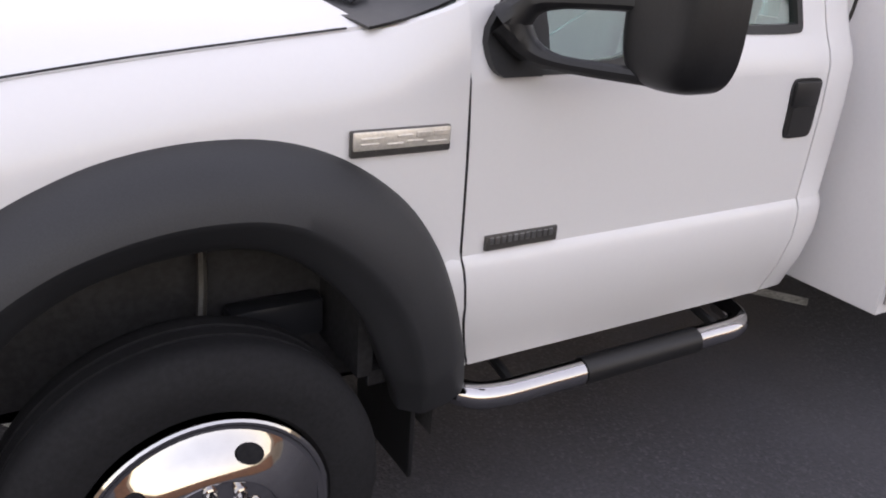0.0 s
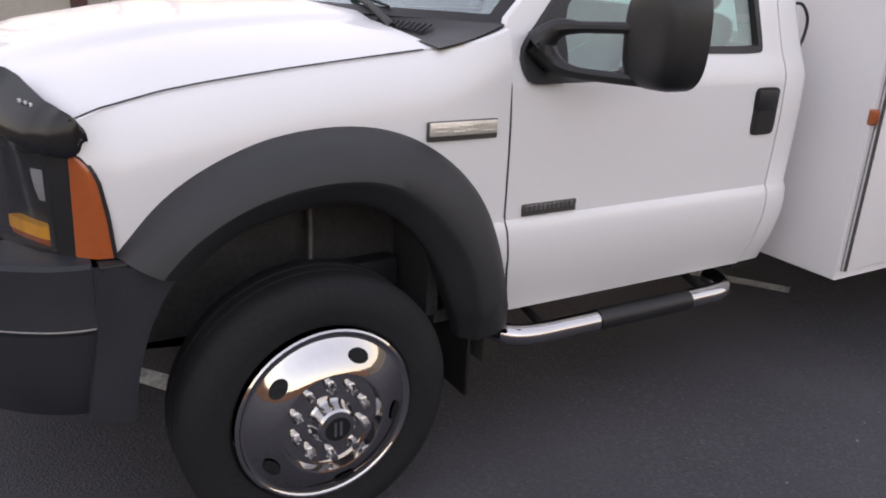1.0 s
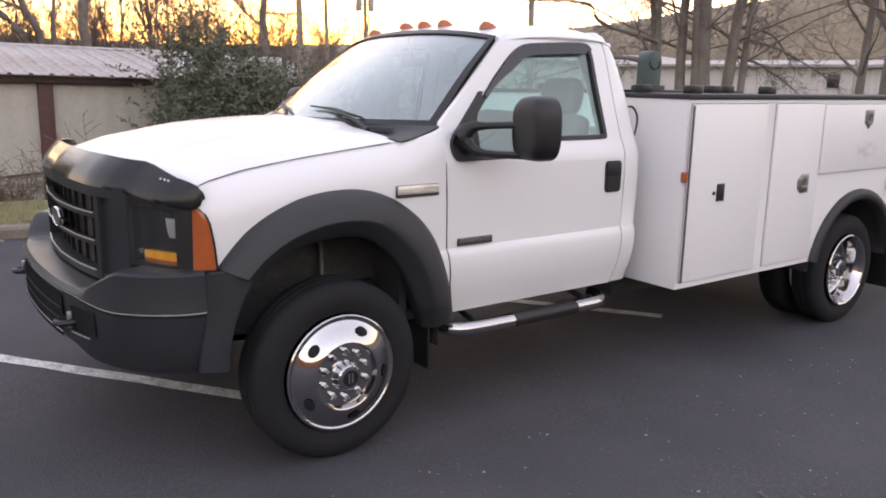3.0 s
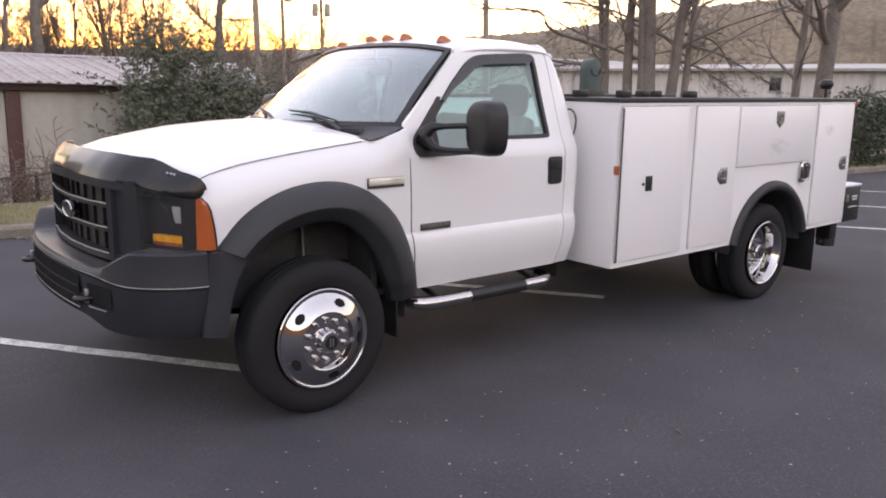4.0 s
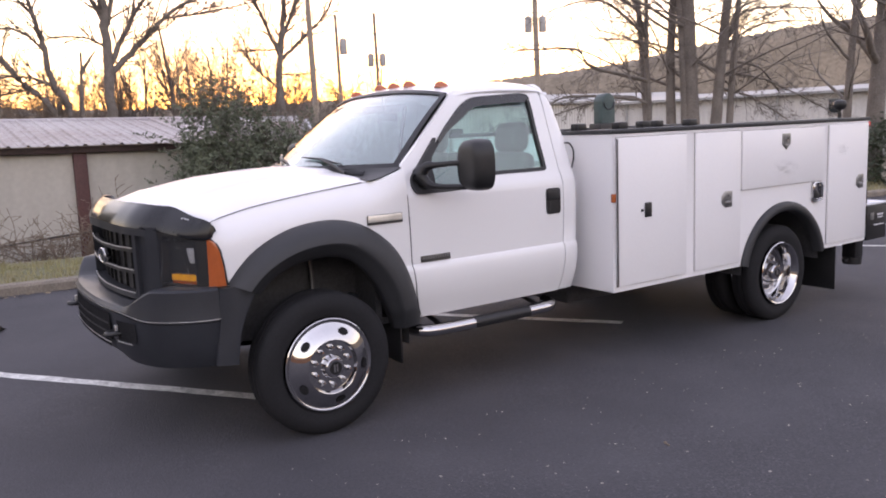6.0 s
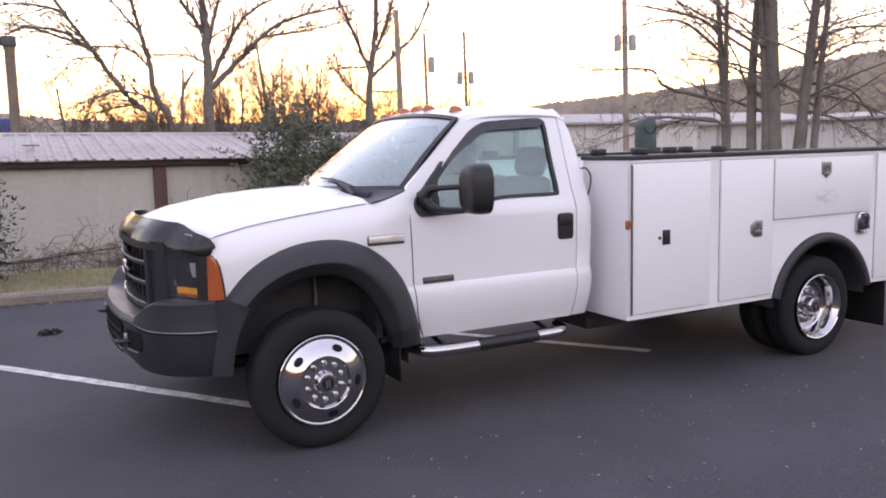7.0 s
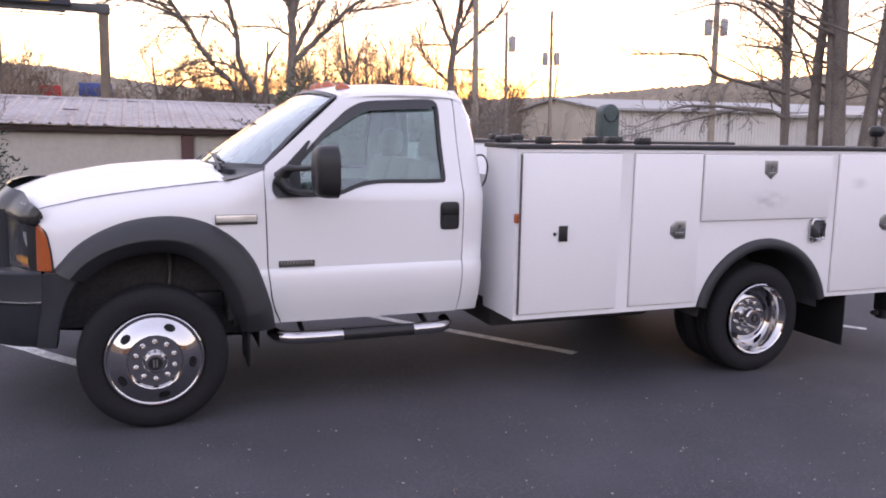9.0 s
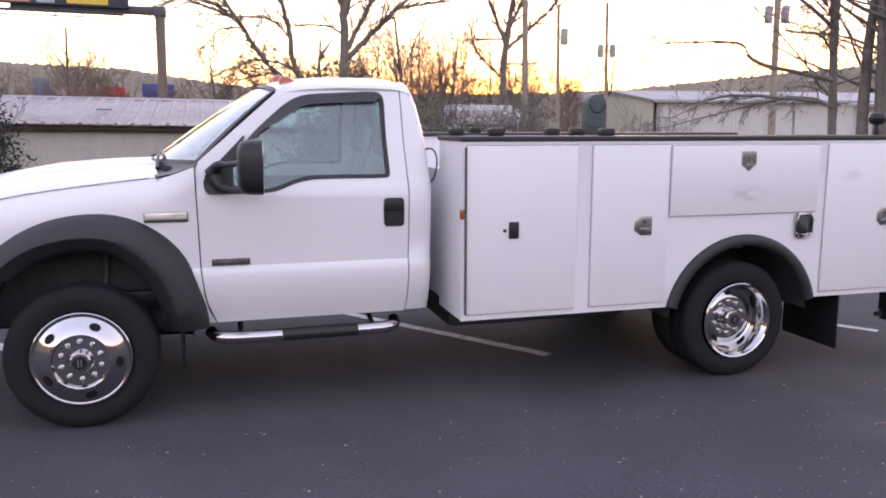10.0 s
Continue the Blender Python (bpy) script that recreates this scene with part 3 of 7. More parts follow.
def build_flare(side):
    outer = [(-0.50, 0.915), (-0.47, 0.950), (-0.40, 1.026), (-0.32, 1.085), (-0.22, 1.136), (-0.10, 1.175), (0.05, 1.194), (0.20, 1.184), (0.34, 1.137), (0.47, 1.048), (0.56, 0.94), (0.62, 0.81), (0.658, 0.68), (0.678, 0.58), (0.686, 0.51)]
    inner = [(-0.405, 0.875), (-0.385, 0.90), (-0.33, 0.955), (-0.25, 1.005), (-0.17, 1.038), (-0.07, 1.062), (0.04, 1.070), (0.15, 1.058), (0.25, 1.015), (0.345, 0.935), (0.42, 0.84), (0.47, 0.74), (0.497, 0.64), (0.51, 0.57), (0.516, 0.51)]
    prof = [(0.0, -0.004), (0.05, 0.028), (0.2, 0.068), (0.45, 0.102), (0.7, 0.120), (0.93, 0.128), (1.0, 0.124)]
    lip = [(0.012, 0.112), (0.040, 0.086), (0.068, 0.064), (0.074, 0.050), (0.060, -0.03)]
    oo, ii = smooth_path([(p[0], 0, p[1]) for p in outer], 4), smooth_path([(p[0], 0, p[1]) for p in inner], 4)

    def fn(i, v):
        t, out = prof[v] if v < len(prof) else (1.0, lip[v - len(prof)][1])
        p = oo[i].lerp(ii[i], t)
        if v >= len(prof):
            p = p + (ii[i] - oo[i]).normalized() * lip[v - len(prof)][0] * (1 - 0.5 * ease((i - len(oo) + 14) / 14))
        fade = 1.0 if i < len(oo) - 8 else 1 - 0.45 * (i - (len(oo) - 8)) / 8
        return Vector((p.x, side * (1.0 - 0.035 * ease((-0.3 - p.x) / 0.3) + out * fade), p.z))
    b = sheet(fn, list(range(len(oo))), list(range(len(prof) + len(lip))))
    part("fender_flare", b, FLARE, truck, "grey-black plastic fender flare")
    # the leg that closes the flare down to the bumper, with a black shelf on top
    front = [(-0.560, 0.905), (-0.562, 0.82), (-0.565, 0.72), (-0.585, 0.60), (-0.598, 0.500)]
    rear = [(-0.345, 0.895), (-0.400, 0.82), (-0.448, 0.72), (-0.480, 0.60), (-0.492, 0.500)]
    ff, rr = smooth_path([(p[0], 0, p[1]) for p in front], 4), smooth_path([(p[0], 0, p[1]) for p in rear], 4)
    lp = [(0.0, 0.035), (0.04, 0.052), (0.2, 0.062), (0.5, 0.082), (0.85, 0.098), (0.97, 0.098), (1.0, 0.088), (1.0, -0.02)]

    def leg(i, v):
        t, out = lp[v]
        p = ff[i].lerp(rr[i], t)
        return Vector((p.x, side * (0.985 + out), p.z))
    b = sheet(leg, list(range(len(ff))), list(range(len(lp))))
    part("flare_leg", b, BUMPER, truck)
    b = rbox(-0.540, -0.370, side * 0.93, side * 1.045, 0.893, 0.906, 0.004)
    part("flare_shelf", b, BLACK, truck)
    # inner wheel house, dark
    b = bmesh.new()
    arc = [(0.03 + 0.56 * math.cos(t), 0.45 + 0.60 * math.sin(t)) for t in lin(-0.1, math.pi - 0.10, 20)]
    sheet(lambda u, v: Vector((arc[u][0], side * (1.02 - 0.34 * v), arc[u][1])), list(range(20)), [0, 0.5, 1], None, b)
    prism([(-0.53, 0.515), *[(p[0], p[1]) for p in arc[::-1]], (0.59, 0.40), (-0.18, 0.40), (-0.28, 0.515)], side * 0.69, side * 0.67, b)
    part("wheel_house", b, VOID, truck)
    # hose bracket seen against the wheel house
    b = tube(smooth_path([(0.10, side * 0.72, 0.98), (0.11, side * 0.725, 0.88), (0.105, side * 0.74, 0.78), (0.09, side * 0.77, 0.70)], 4), 0.013, 8)
    part("brake_hose", b, BADGE_DARK, truck)
    b = rbox(0.520, 0.534, side * 0.72, side * 1.03, 0.285, 0.62, 0.004)
    part("front_mud_flap", b, BLACK, truck, "black rubber mud flap")
    b = rbox(0.16, 0.40, side * 0.70, side * 0.77, 0.60, 0.70, 0.012)
    part("liner_box", b, BUMPER, truck, "grey plastic box in the wheel house")


def front_x(y):
    """Plan of grille and lamps."""
    return float(np.interp(abs(y), [0, 0.3, 0.5, 0.62, 0.66, 0.70, 0.80, 0.88, 0.94, 0.975, 1.0], [-0.89, -0.875, -0.845, -0.80, -0.775, -0.735, -0.695, -0.655, -0.605, -0.56, -0.50]))


def front_strip(ys, z0, z1, off=0.0, thick=0.03, bm=None, lean=0.0):
    """A panel that follows the plan of the front; z0, z1: numbers or functions of y."""
    f0 = z0 if callable(z0) else (lambda y: z0)
    f1 = z1 if callable(z1) else (lambda y: z1)

    def fn(y, v):
        z = f0(y) + (f1(y) - f0(y)) * v
        return Vector((front_x(y) - off + lean * (z - 1.05), y, z))
    return sheet(fn, ys, lin(0, 1, 4), (thick, 0, 0), bm)


def bonnet_z(x, y):
    ze = gap_line(max(x, -0.62)) if x < 0.3 else 1.373 + 0.035 * ease((x - 0.3) / 0.3)
    zc = float(np.interp(x, [-0.9, -0.80, -0.6, -0.23, 0.1, 0.4, 0.6], [1.245, 1.285, 1.352, 1.420, 1.446, 1.452, 1.452]))
    t = min(1.0, abs(y) / edge_y(x))
    return ze + (zc - ze) * (1 - t ** 2.4) + 0.014 * ease((0.52 - abs(y)) / 0.10) * ease((x + 0.8) / 0.3)


def bonnet_front(u):
    """Where the bonnet begins, at a share u of its half width."""
    return front_x(abs(u) * 0.975) + 0.050 * (1 - ease((abs(u) - 0.88) / 0.12))


def build_front():
    # bonnet
    def fn(y, v):
        x0, x1 = bonnet_front(y), 0.385 + 0.05 * abs(y) ** 2
        x = x0 + (x1 - x0) * v
        yy = y * edge_y(x)
        z = bonnet_z(x, yy) - (0.05 * max(0, 1 - (x - x0) / 0.06) ** 2)
        return Vector((x, yy, z))
    ys = sorted({*lin(-1, 1, 31), -0.58, -0.52, 0.52, 0.58, -0.985, 0.985})
    b = sheet(fn, ys, [0, 0.01, 0.025, 0.04, 0.07, 0.12, 0.2, 0.3, 0.4, 0.5, 0.6, 0.7, 0.8, 0.9, 1.0], (0, 0, -0.03))
    part("hood", b, HOODWHITE_DIM, truck, "white engine hood", 50)
    # smoked deflector: a leaning band along the leading edge that ends in a round lobe at each wing
    def dfl(y, v):
        ay = abs(y) * 0.984
        lo = float(np.interp(ay, [0, 0.6, 0.8, 0.90, 0.945, 0.966, 0.976, 0.981, 0.9833, 0.984], [1.232, 1.212, 1.184, 1.167, 1.160, 1.159, 1.164, 1.173, 1.184, 1.196]))
        hi = float(np.interp(ay, [0, 0.5, 0.68, 0.76, 0.83, 0.90, 0.945, 0.963, 0.974, 0.981, 0.9833, 0.984], [1.340, 1.338, 1.326, 1.309, 1.287, 1.271, 1.261, 1.252, 1.241, 1.226, 1.213, 1.200]))
        run = float(np.interp(ay, [0, 0.7, 0.83, 0.92, 0.97, 0.984], [0.085, 0.080, 0.062, 0.036, 0.012, 0.002]))
        bow = 0.5 * math.sin(math.pi * v) * min(1.0, (0.984 - ay) / 0.06)
        return Vector((front_x(ay) - 0.012 + (run + 0.012) * v ** 1.2 - 0.012 * bow, (1 if y > 0 else -1) * (ay + 0.013 * ease((ay - 0.88) / 0.08)), lo + (hi - lo) * v + 0.010 * bow))
    b = sheet(dfl, [*[-0.9 - 0.1 * math.sin(k * math.pi / 40) for k in range(20, 0, -1)], *lin(-0.9, 0.9, 37), *[0.9 + 0.1 * math.sin(k * math.pi / 40) for k in range(1, 21)]], lin(0, 1, 10), (0.005, 0, -0.004))
    shield = part("bug_deflector", b, SHIELD, truck, "smoked black bug deflector", 60)
    b = bmesh.new()
    for dy, dz in ((0.0, 0.0), (0.016, -0.003), (0.030, -0.006)):
        rbox(-0.655 + dy * 0.7, -0.648 + dy * 0.7, -0.838 - dy, -0.828 - dy, 1.262 + dz, 1.270 + dz, 0.001, 1, b)
    part("deflector_mark", b, GRIME, shield)
    # grille
    ys = lin(-0.66, 0.66, 25)
    top = lambda y: 1.232 - 0.02 * abs(y)
    bot = lambda y: 0.815
    b = front_strip(ys, bot, top, -0.075, 0.02)
    grille = part("grille", b, VOID, truck, "grey-black plastic grille with three bars")
    b = bmesh.new()
    front_strip(ys, lambda y: top(y) - 0.050, top, 0.010, 0.06, b)
    front_strip(ys, bot, lambda y: bot(y) + 0.030, 0.000, 0.06, b)
    for s in (-1, 1):
        front_strip(lin(s * 0.635, s * 0.690, 4), bot, top, 0.010, 0.06, b)
        front_strip(lin(s * 0.518, s * 0.545, 3), bot, top, 0.004, 0.06, b)
        front_strip(lin(s * 0.545, s * 0.635, 4), bot, lambda y: top(y) - 0.04, -0.018, 0.03, b)
    part("grille_surround", b, BUMPER, grille)
    for k, z in enumerate((0.850, 0.978, 1.098)):
        sag = lambda y: -0.006 * math.cos(3.1 * y)
        b = front_strip(lin(-0.518, 0.518, 19), lambda y: z - 0.026 + sag(y), lambda y: z - 0.003 + sag(y), -0.010, 0.022)
        part("grille_bar", b, BLACK, grille)
        b = front_strip(lin(-0.500, 0.500, 19), lambda y: z - 0.0028 + sag(y), lambda y: z + 0.0028 + sag(y), 0.002, 0.006)
        part("bar_edge", b, BRIGHT, grille)
    for k in range(8):
        y = -0.455 + k * 0.13
        b = front_strip([y - 0.010, y + 0.010], lambda y: bot(y) + 0.02, lambda y: top(y) - 0.03, -0.058, 0.015)
        part("grille_rib", b, BLACK, grille)
    # oval badge, plain
    b = bmesh.new()
    oval = lambda r, x: [b.verts.new((x, r * 0.095 * math.cos(t), 1.015 + r * 0.045 * math.sin(t))) for t in lin(0, 2 * math.pi, 33)[:-1]]
    rings = [oval(1.0, -0.862), oval(1.0, -0.897), oval(0.93, -0.902), oval(0.86, -0.898)]
    for p, q in zip(rings, rings[1:]):
        for i in range(32):
            b.faces.new((p[i], p[(i + 1) % 32], q[(i + 1) % 32], q[i]))
    part("emblem_rim", b, CHROME, grille)
    b = bmesh.new()
    vs = [b.verts.new((-0.8985, 0.88 * 0.095 * math.cos(t), 1.015 + 0.88 * 0.045 * math.sin(t))) for t in lin(0, 2 * math.pi, 33)[:-1]]
    b.faces.new(vs)
    part("emblem", b, EMBLEM, grille)

    for s in (-1, 1):
        # lamp unit: dark bowl, reflector, amber bar, clear cover, amber corner
        ys = lin(s * 0.685, s * 0.925, 10)
        b = front_strip(ys, 0.905, 1.175, -0.040, 0.02)
        lamp = part("headlight", b, BLACK, truck, "dark headlight with amber turn signal")
        b = bmesh.new()
        front_strip(ys, 1.150, lambda y: 1.212 - 0.12 * max(0, abs(y) - 0.70), 0.0, 0.09, b)
        front_strip(ys, 0.900, 0.918, 0.0, 0.09, b)
        front_strip(lin(s * 0.68, s * 0.70, 2), 0.91, 1.17, 0.0, 0.09, b)
        front_strip(lin(s * 0.908, s * 0.968, 6), 0.91, 1.172, -0.004, 0.02, b)
        part("lamp_bezel", b, BLACK, lamp)
        b = front_strip(lin(s * 0.742, s * 0.904, 6), 0.936, 0.968, -0.014, 0.03)
        part("turn_signal", b, AMBER_BRIGHT, lamp, "bright amber turn signal")
        b = front_strip(lin(s * 0.734, s * 0.906, 6), 0.918, 0.936, -0.022, 0.03)
        part("turn_signal_base", b, AMBER, lamp, "dull amber lower lens")
        b = sheet(lambda y, v: Vector((front_x(y) + 0.016 + 0.012 * (1 - v) ** 2, y, 1.030 + 0.080 * v)), lin(s * 0.860, s * 0.900, 4), lin(0, 1, 8), (0.006, 0, 0))
        part("inner_reflector", b, BRIGHT, lamp)
        b = front_strip(ys, 0.905, 1.175, 0.004, 0.004)
        part("lamp_cover", b, LAMPGLASS, lamp, shadow=False)
        pl = [(-0.625, 0.922), (-0.595, 0.948), (-0.565, 0.978), (-0.535, 0.998), (-0.505, 1.004)]

        def amb(v, u):
            z = 0.910 + 0.255 * v
            end = float(np.interp(v, [0, 0.4, 0.75, 0.9, 0.97, 1.0], [0.100, 0.090, 0.074, 0.056, 0.040, 0.022]))
            x = -0.580 + 0.006 * v + max(0.006, end - 0.022) * u
            y = float(np.interp(x, [p[0] for p in pl], [p[1] for p in pl])) - 0.005 * v
            return Vector((x, s * (y + 0.004 * math.sin(math.pi * u)), z))
        b = sheet(amb, lin(0, 1, 12), lin(0, 1, 9), (0.02, -s * 0.02, 0))
        part("corner_lens", b, AMBER, lamp, "amber corner lens")
        b = sheet(lambda v, u: amb(v, 1.0) + Vector((0.010 * u, s * 0.001, 0)), lin(0, 1, 12), [0, 1], (0.0, -s * 0.02, 0))
        part("lens_seal", b, BLACK, lamp)

    # bumper swept round the plan
    plan = smooth_path([(-0.555, -1.028, 0), (-0.60, -1.024, 0), (-0.67, -1.002, 0), (-0.775, -0.935, 0), (-0.87, -0.82, 0), (-0.945, -0.62, 0), (-0.985, -0.36, 0), (-1.0, 0, 0), (-0.985, 0.36, 0), (-0.945, 0.62, 0), (-0.87, 0.82, 0), (-0.775, 0.935, 0), (-0.67, 1.002, 0), (-0.60, 1.024, 0), (-0.555, 1.028, 0)], 6)

    def inward(i):
        d = (plan[min(i + 1, len(plan) - 1)] - plan[max(i - 1, 0)]).normalized()
        return Vector((-d.y, d.x, 0)) * -1

    def bump(i, v):
        p = plan[i]
        y = abs(p.y)
        zt = 0.806 + 0.106 * min(1, max(0, (y - 0.64) / 0.20))
        low = 0.525 - 0.035 * ease((y - 0.35) / 0.3)
        depth = 0.16 + 0.06 * ease((0.70 - y) / 0.1)
        gr = 0.772 - 0.030 * ease((y - 0.55) / 0.3)
        prof = [(depth, zt - 0.006), (0.025, zt), (0.008, zt - 0.004), (0.0, zt - 0.014), (-0.010, gr + 0.012), (-0.012, gr + 0.004), (0.004, gr), (0.004, gr - 0.007), (-0.004, gr - 0.012), (0.004, 0.62), (0.022, 0.54), (0.045, low), (0.12, low - 0.005)]
        o, z = prof[v]
        return p + inward(i) * o + Vector((0, 0, z))
    b = sheet(bump, list(range(len(plan))), list(range(13)))
    bumper = part("front_bumper", b, BUMPER, truck, "dark grey plastic front bumper", 28)
    def band(idx, z0, z1, out, taper=0.0):
        def fn(i, v):
            return plan[i] + inward(i) * -(out - taper * (1 - v)) + Vector((0, 0, z0 + (z1 - z0) * v))
        return sheet(fn, idx, lin(0, 1, 4))
    # thin bright line painted along the groove
    groove = lambda i, v: plan[i] + inward(i) * -0.0125 + Vector((0, 0, 0.7765 - 0.030 * ease((abs(plan[i].y) - 0.55) / 0.3) + 0.004 * v))
    part("bumper_groove", sheet(groove, list(range(1, len(plan) - 1)), [0, 1]), BRIGHT, bumper)
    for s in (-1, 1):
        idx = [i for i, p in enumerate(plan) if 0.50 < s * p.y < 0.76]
        # dark band laid on the bumper's face, painted shade of a pocket
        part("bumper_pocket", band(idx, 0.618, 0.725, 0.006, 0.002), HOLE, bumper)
        # painted highlight along the pocket's lower edge
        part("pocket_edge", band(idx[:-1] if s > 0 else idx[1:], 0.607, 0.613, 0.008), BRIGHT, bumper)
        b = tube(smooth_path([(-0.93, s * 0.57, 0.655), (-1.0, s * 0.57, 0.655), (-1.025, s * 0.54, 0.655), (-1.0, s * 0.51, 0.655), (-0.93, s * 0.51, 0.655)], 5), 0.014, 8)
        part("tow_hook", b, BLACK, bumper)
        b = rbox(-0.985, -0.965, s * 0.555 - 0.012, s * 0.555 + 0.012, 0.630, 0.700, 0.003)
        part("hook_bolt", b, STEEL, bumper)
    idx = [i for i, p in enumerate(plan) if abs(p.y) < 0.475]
    # the intake's shade is a dark band too, with no opening behind
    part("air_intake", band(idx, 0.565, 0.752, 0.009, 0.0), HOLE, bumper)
    part("intake_edge", band(idx, 0.585, 0.592, 0.012), BRIGHT, bumper)
    for z in (0.640, 0.69):
        part("intake_bar", band(idx, z, z + 0.012, 0.016), BLACK, bumper)
    b = rbox(-0.90, -0.76, -0.62, 0.62, 0.49, 0.56, 0.02)
    part("air_dam", b, BLACK, bumper)


def roof_z(x, y):
    t = abs(y) / 0.74
    base = float(np.interp(x, [1.08, 1.18, 1.30, 1.5, 1.78, 1.88, 1.955], [1.945, 1.975, 1.993, 2.004, 2.003, 1.993, 1.965]))
    return base - 0.055 * t ** 2.6 - 0.03 * max(0, t - 0.9) * 3


def build_cab():
    # roof
    def fn(y, v):
        x0 = 1.075 + 0.055 * (abs(y) / 0.74) ** 2
        x = x0 + (1.955 - x0) * v
        return Vector((x, y, roof_z(x, y)))
    b = sheet(fn, lin(-0.74, 0.74, 25), [0, 0.04, 0.1, 0.2, 0.35, 0.5, 0.65, 0.8, 0.9, 0.96, 1.0], (0, 0, -0.035))
    # rails between roof and doors
    for s in (-1, 1):
        def rail(x, v):
            z0 = roof_z(x, 0.74)
            y, z = [(0.735, z0 + 0.001), (0.765, z0 - 0.010), (0.785, z0 - 0.03), (0.775, 1.895)][v]
            return Vector((x, s * y, min(z, z0 + 0.001)))
        sheet(rail, lin(1.12, 1.955, 12), list(range(4)), (0, -s * 0.02, 0), b)
    part("roof", b, WHITE, truck, "white cab roof", 50)
    # rear corners and back wall
    for s in (-1, 1):
        def corner(z, u):
            x0 = door_rear(z) + GAP
            x1 = float(np.interp(z, [0.50, 1.30, 1.45, 1.62, 1.83, 1.90, 1.965], [2.03, 2.05, 2.045, 2.028, 1.992, 1.965, 1.94]))
            pts = [(x0, 0), (x0 + 0.04, 0), (x1 - 0.05, 0.004), (x1 - 0.02, 0.018), (x1 - 0.004, 0.045), (x1, 0.09), (x1, 0.30)]
            x, d = pts[u]
            return Vector((x, s * (half(z) - d), z))
        b = sheet(corner, dense(0.53, 1.955), list(range(7)), (-0.002, -s * 0.03, 0))
        part("cab_corner", b, WHITE, truck, angle=50)
    b = bmesh.new()
    def back(z, y):
        x1 = float(np.interp(z, [0.50, 1.30, 1.45, 1.62, 1.83, 1.90, 1.965], [2.03, 2.05, 2.045, 2.028, 1.992, 1.965, 1.94]))
        return Vector((x1 - 0.004, y, z))
    sheet(back, dense(0.53, 1.37), lin(-0.86, 0.86, 8), (-0.03, 0, 0), b)
    sheet(back, dense(1.82, 1.955), lin(-0.68, 0.68, 8), (-0.03, 0, 0), b)
    for s in (-1, 1):
        sheet(back, dense(1.37, 1.82), lin(s * 0.69, s * 0.76, 3), (-0.03, 0, 0), b)
    part("cab_back", b, WHITE, truck)
    b = sheet(back, dense(1.37, 1.82), lin(-0.69, 0.69, 6), (0.005, 0, 0))
    part("rear_window", b, GLASS, truck, shadow=False)
    # dark strips behind the door gaps paint the shade in them
    for s in (-1, 1):
        part("door_gap_backing", side_sheet(lambda z: door_front(z) - 0.012, lambda z: door_front(z) + 0.03, dense(0.53, 1.36), s, 2, 0.01, -0.024), VOID, truck)
        part("door_gap_backing", side_sheet(lambda z: door_rear(z) - 0.03, lambda z: door_rear(z) + 0.03, dense(0.53, 1.93), s, 2, 0.01, -0.010), VOID, truck)
    # black tube drawn in the front gap to darken its seam
    for s in (-1, 1):
        pts = [(door_front(z), s * (half(z) - 0.0015), z) for z in lin(0.54, 1.44, 40)]
        part("door_seam_line", tube(pts, 0.0042, 6), BLACK, truck)
    # inner skin, so that seams show dark
    b = bmesh.new()
    for s in (-1, 1):
        side_sheet(lambda z: 0.60, lambda z: 2.0, dense(0.54, 1.27), s, 6, 0.01, -0.04, b)
    rbox(0.45, 1.98, -0.93, 0.93, 0.52, 0.56, 0, 1, b)
    rbox(0.42, 0.46, -0.93, 0.93, 0.55, 1.33, 0, 1, b)
    part("cab_floor", b, VOID, truck)
    # windscreen
    def wind(y, v):
        t = abs(y)
        lo = Vector((0.315 + 0.335 * t ** 2.0, y * 0.890, 1.432 + 0.018 * t))
        hi = Vector((1.075 + 0.055 * (t) ** 2, y * 0.745, 1.945 - 0.05 * t ** 2.6))
        p = lo.lerp(hi, v)
        p.z += 0.02 * math.sin(math.pi * v)
        return p
    b = sheet(wind, lin(-0.97, 0.97, 25), lin(0, 1, 9), (0.004, 0, -0.004))
    part("windshield", b, WINDGLASS, truck, "clear curved windshield", shadow=False)
    b = bmesh.new()
    for s in (-1, 1):
        sheet(lambda v, u: wind(s * (0.962 + 0.043 * u), v) + Vector((-0.006, 0, 0.006)), lin(0, 1, 10), [0, 1], (0.02, -s * 0.012, -0.012), b)
    sheet(lambda y, u: wind(y, 0.955 + 0.045 * u) + Vector((-0.006, 0, 0.006)), lin(-1, 1, 25), [0, 1], (0.012, 0, -0.012), b)
    sheet(lambda y, u: wind(y, 0.045 * u) + Vector((-0.005, 0, 0.006)), lin(-1, 1, 25), [0, 1], (0.012, 0, -0.012), b)
    part("windshield_seal", b, BLACK, truck)
    # cowl with slots
    def cowl(y, v):
        a = wind(max(-1, min(1, y)), 0.02) + Vector((-0.004, 0, -0.004))
        c = Vector((0.372 + 0.06 * (y * 0.9) ** 2, y * 0.935, bonnet_z(0.38, min(0.9, abs(y * 0.9))) - 0.006 + 0.016 * ease((abs(y) - 0.8) / 0.2)))
        p = c.lerp(a, v)
        p.y = y * 0.935 + (a.y - y * 0.935) * v * 0.35
        p.z -= (0.018 - 0.010 * ease((abs(y) - 0.78) / 0.22)) * math.sin(math.pi * v)
        return p
    b = sheet(cowl, lin(-1.0, 1.0, 33), lin(0, 1, 6), (0, 0, -0.006))
    cw = part("cowl", b, BLACK, truck, "black plastic cowl", 60)
    for k in range(11):
        y = -0.80 + k * 0.022
        p, q = cowl(y, 0.45), cowl(y, 0.75)
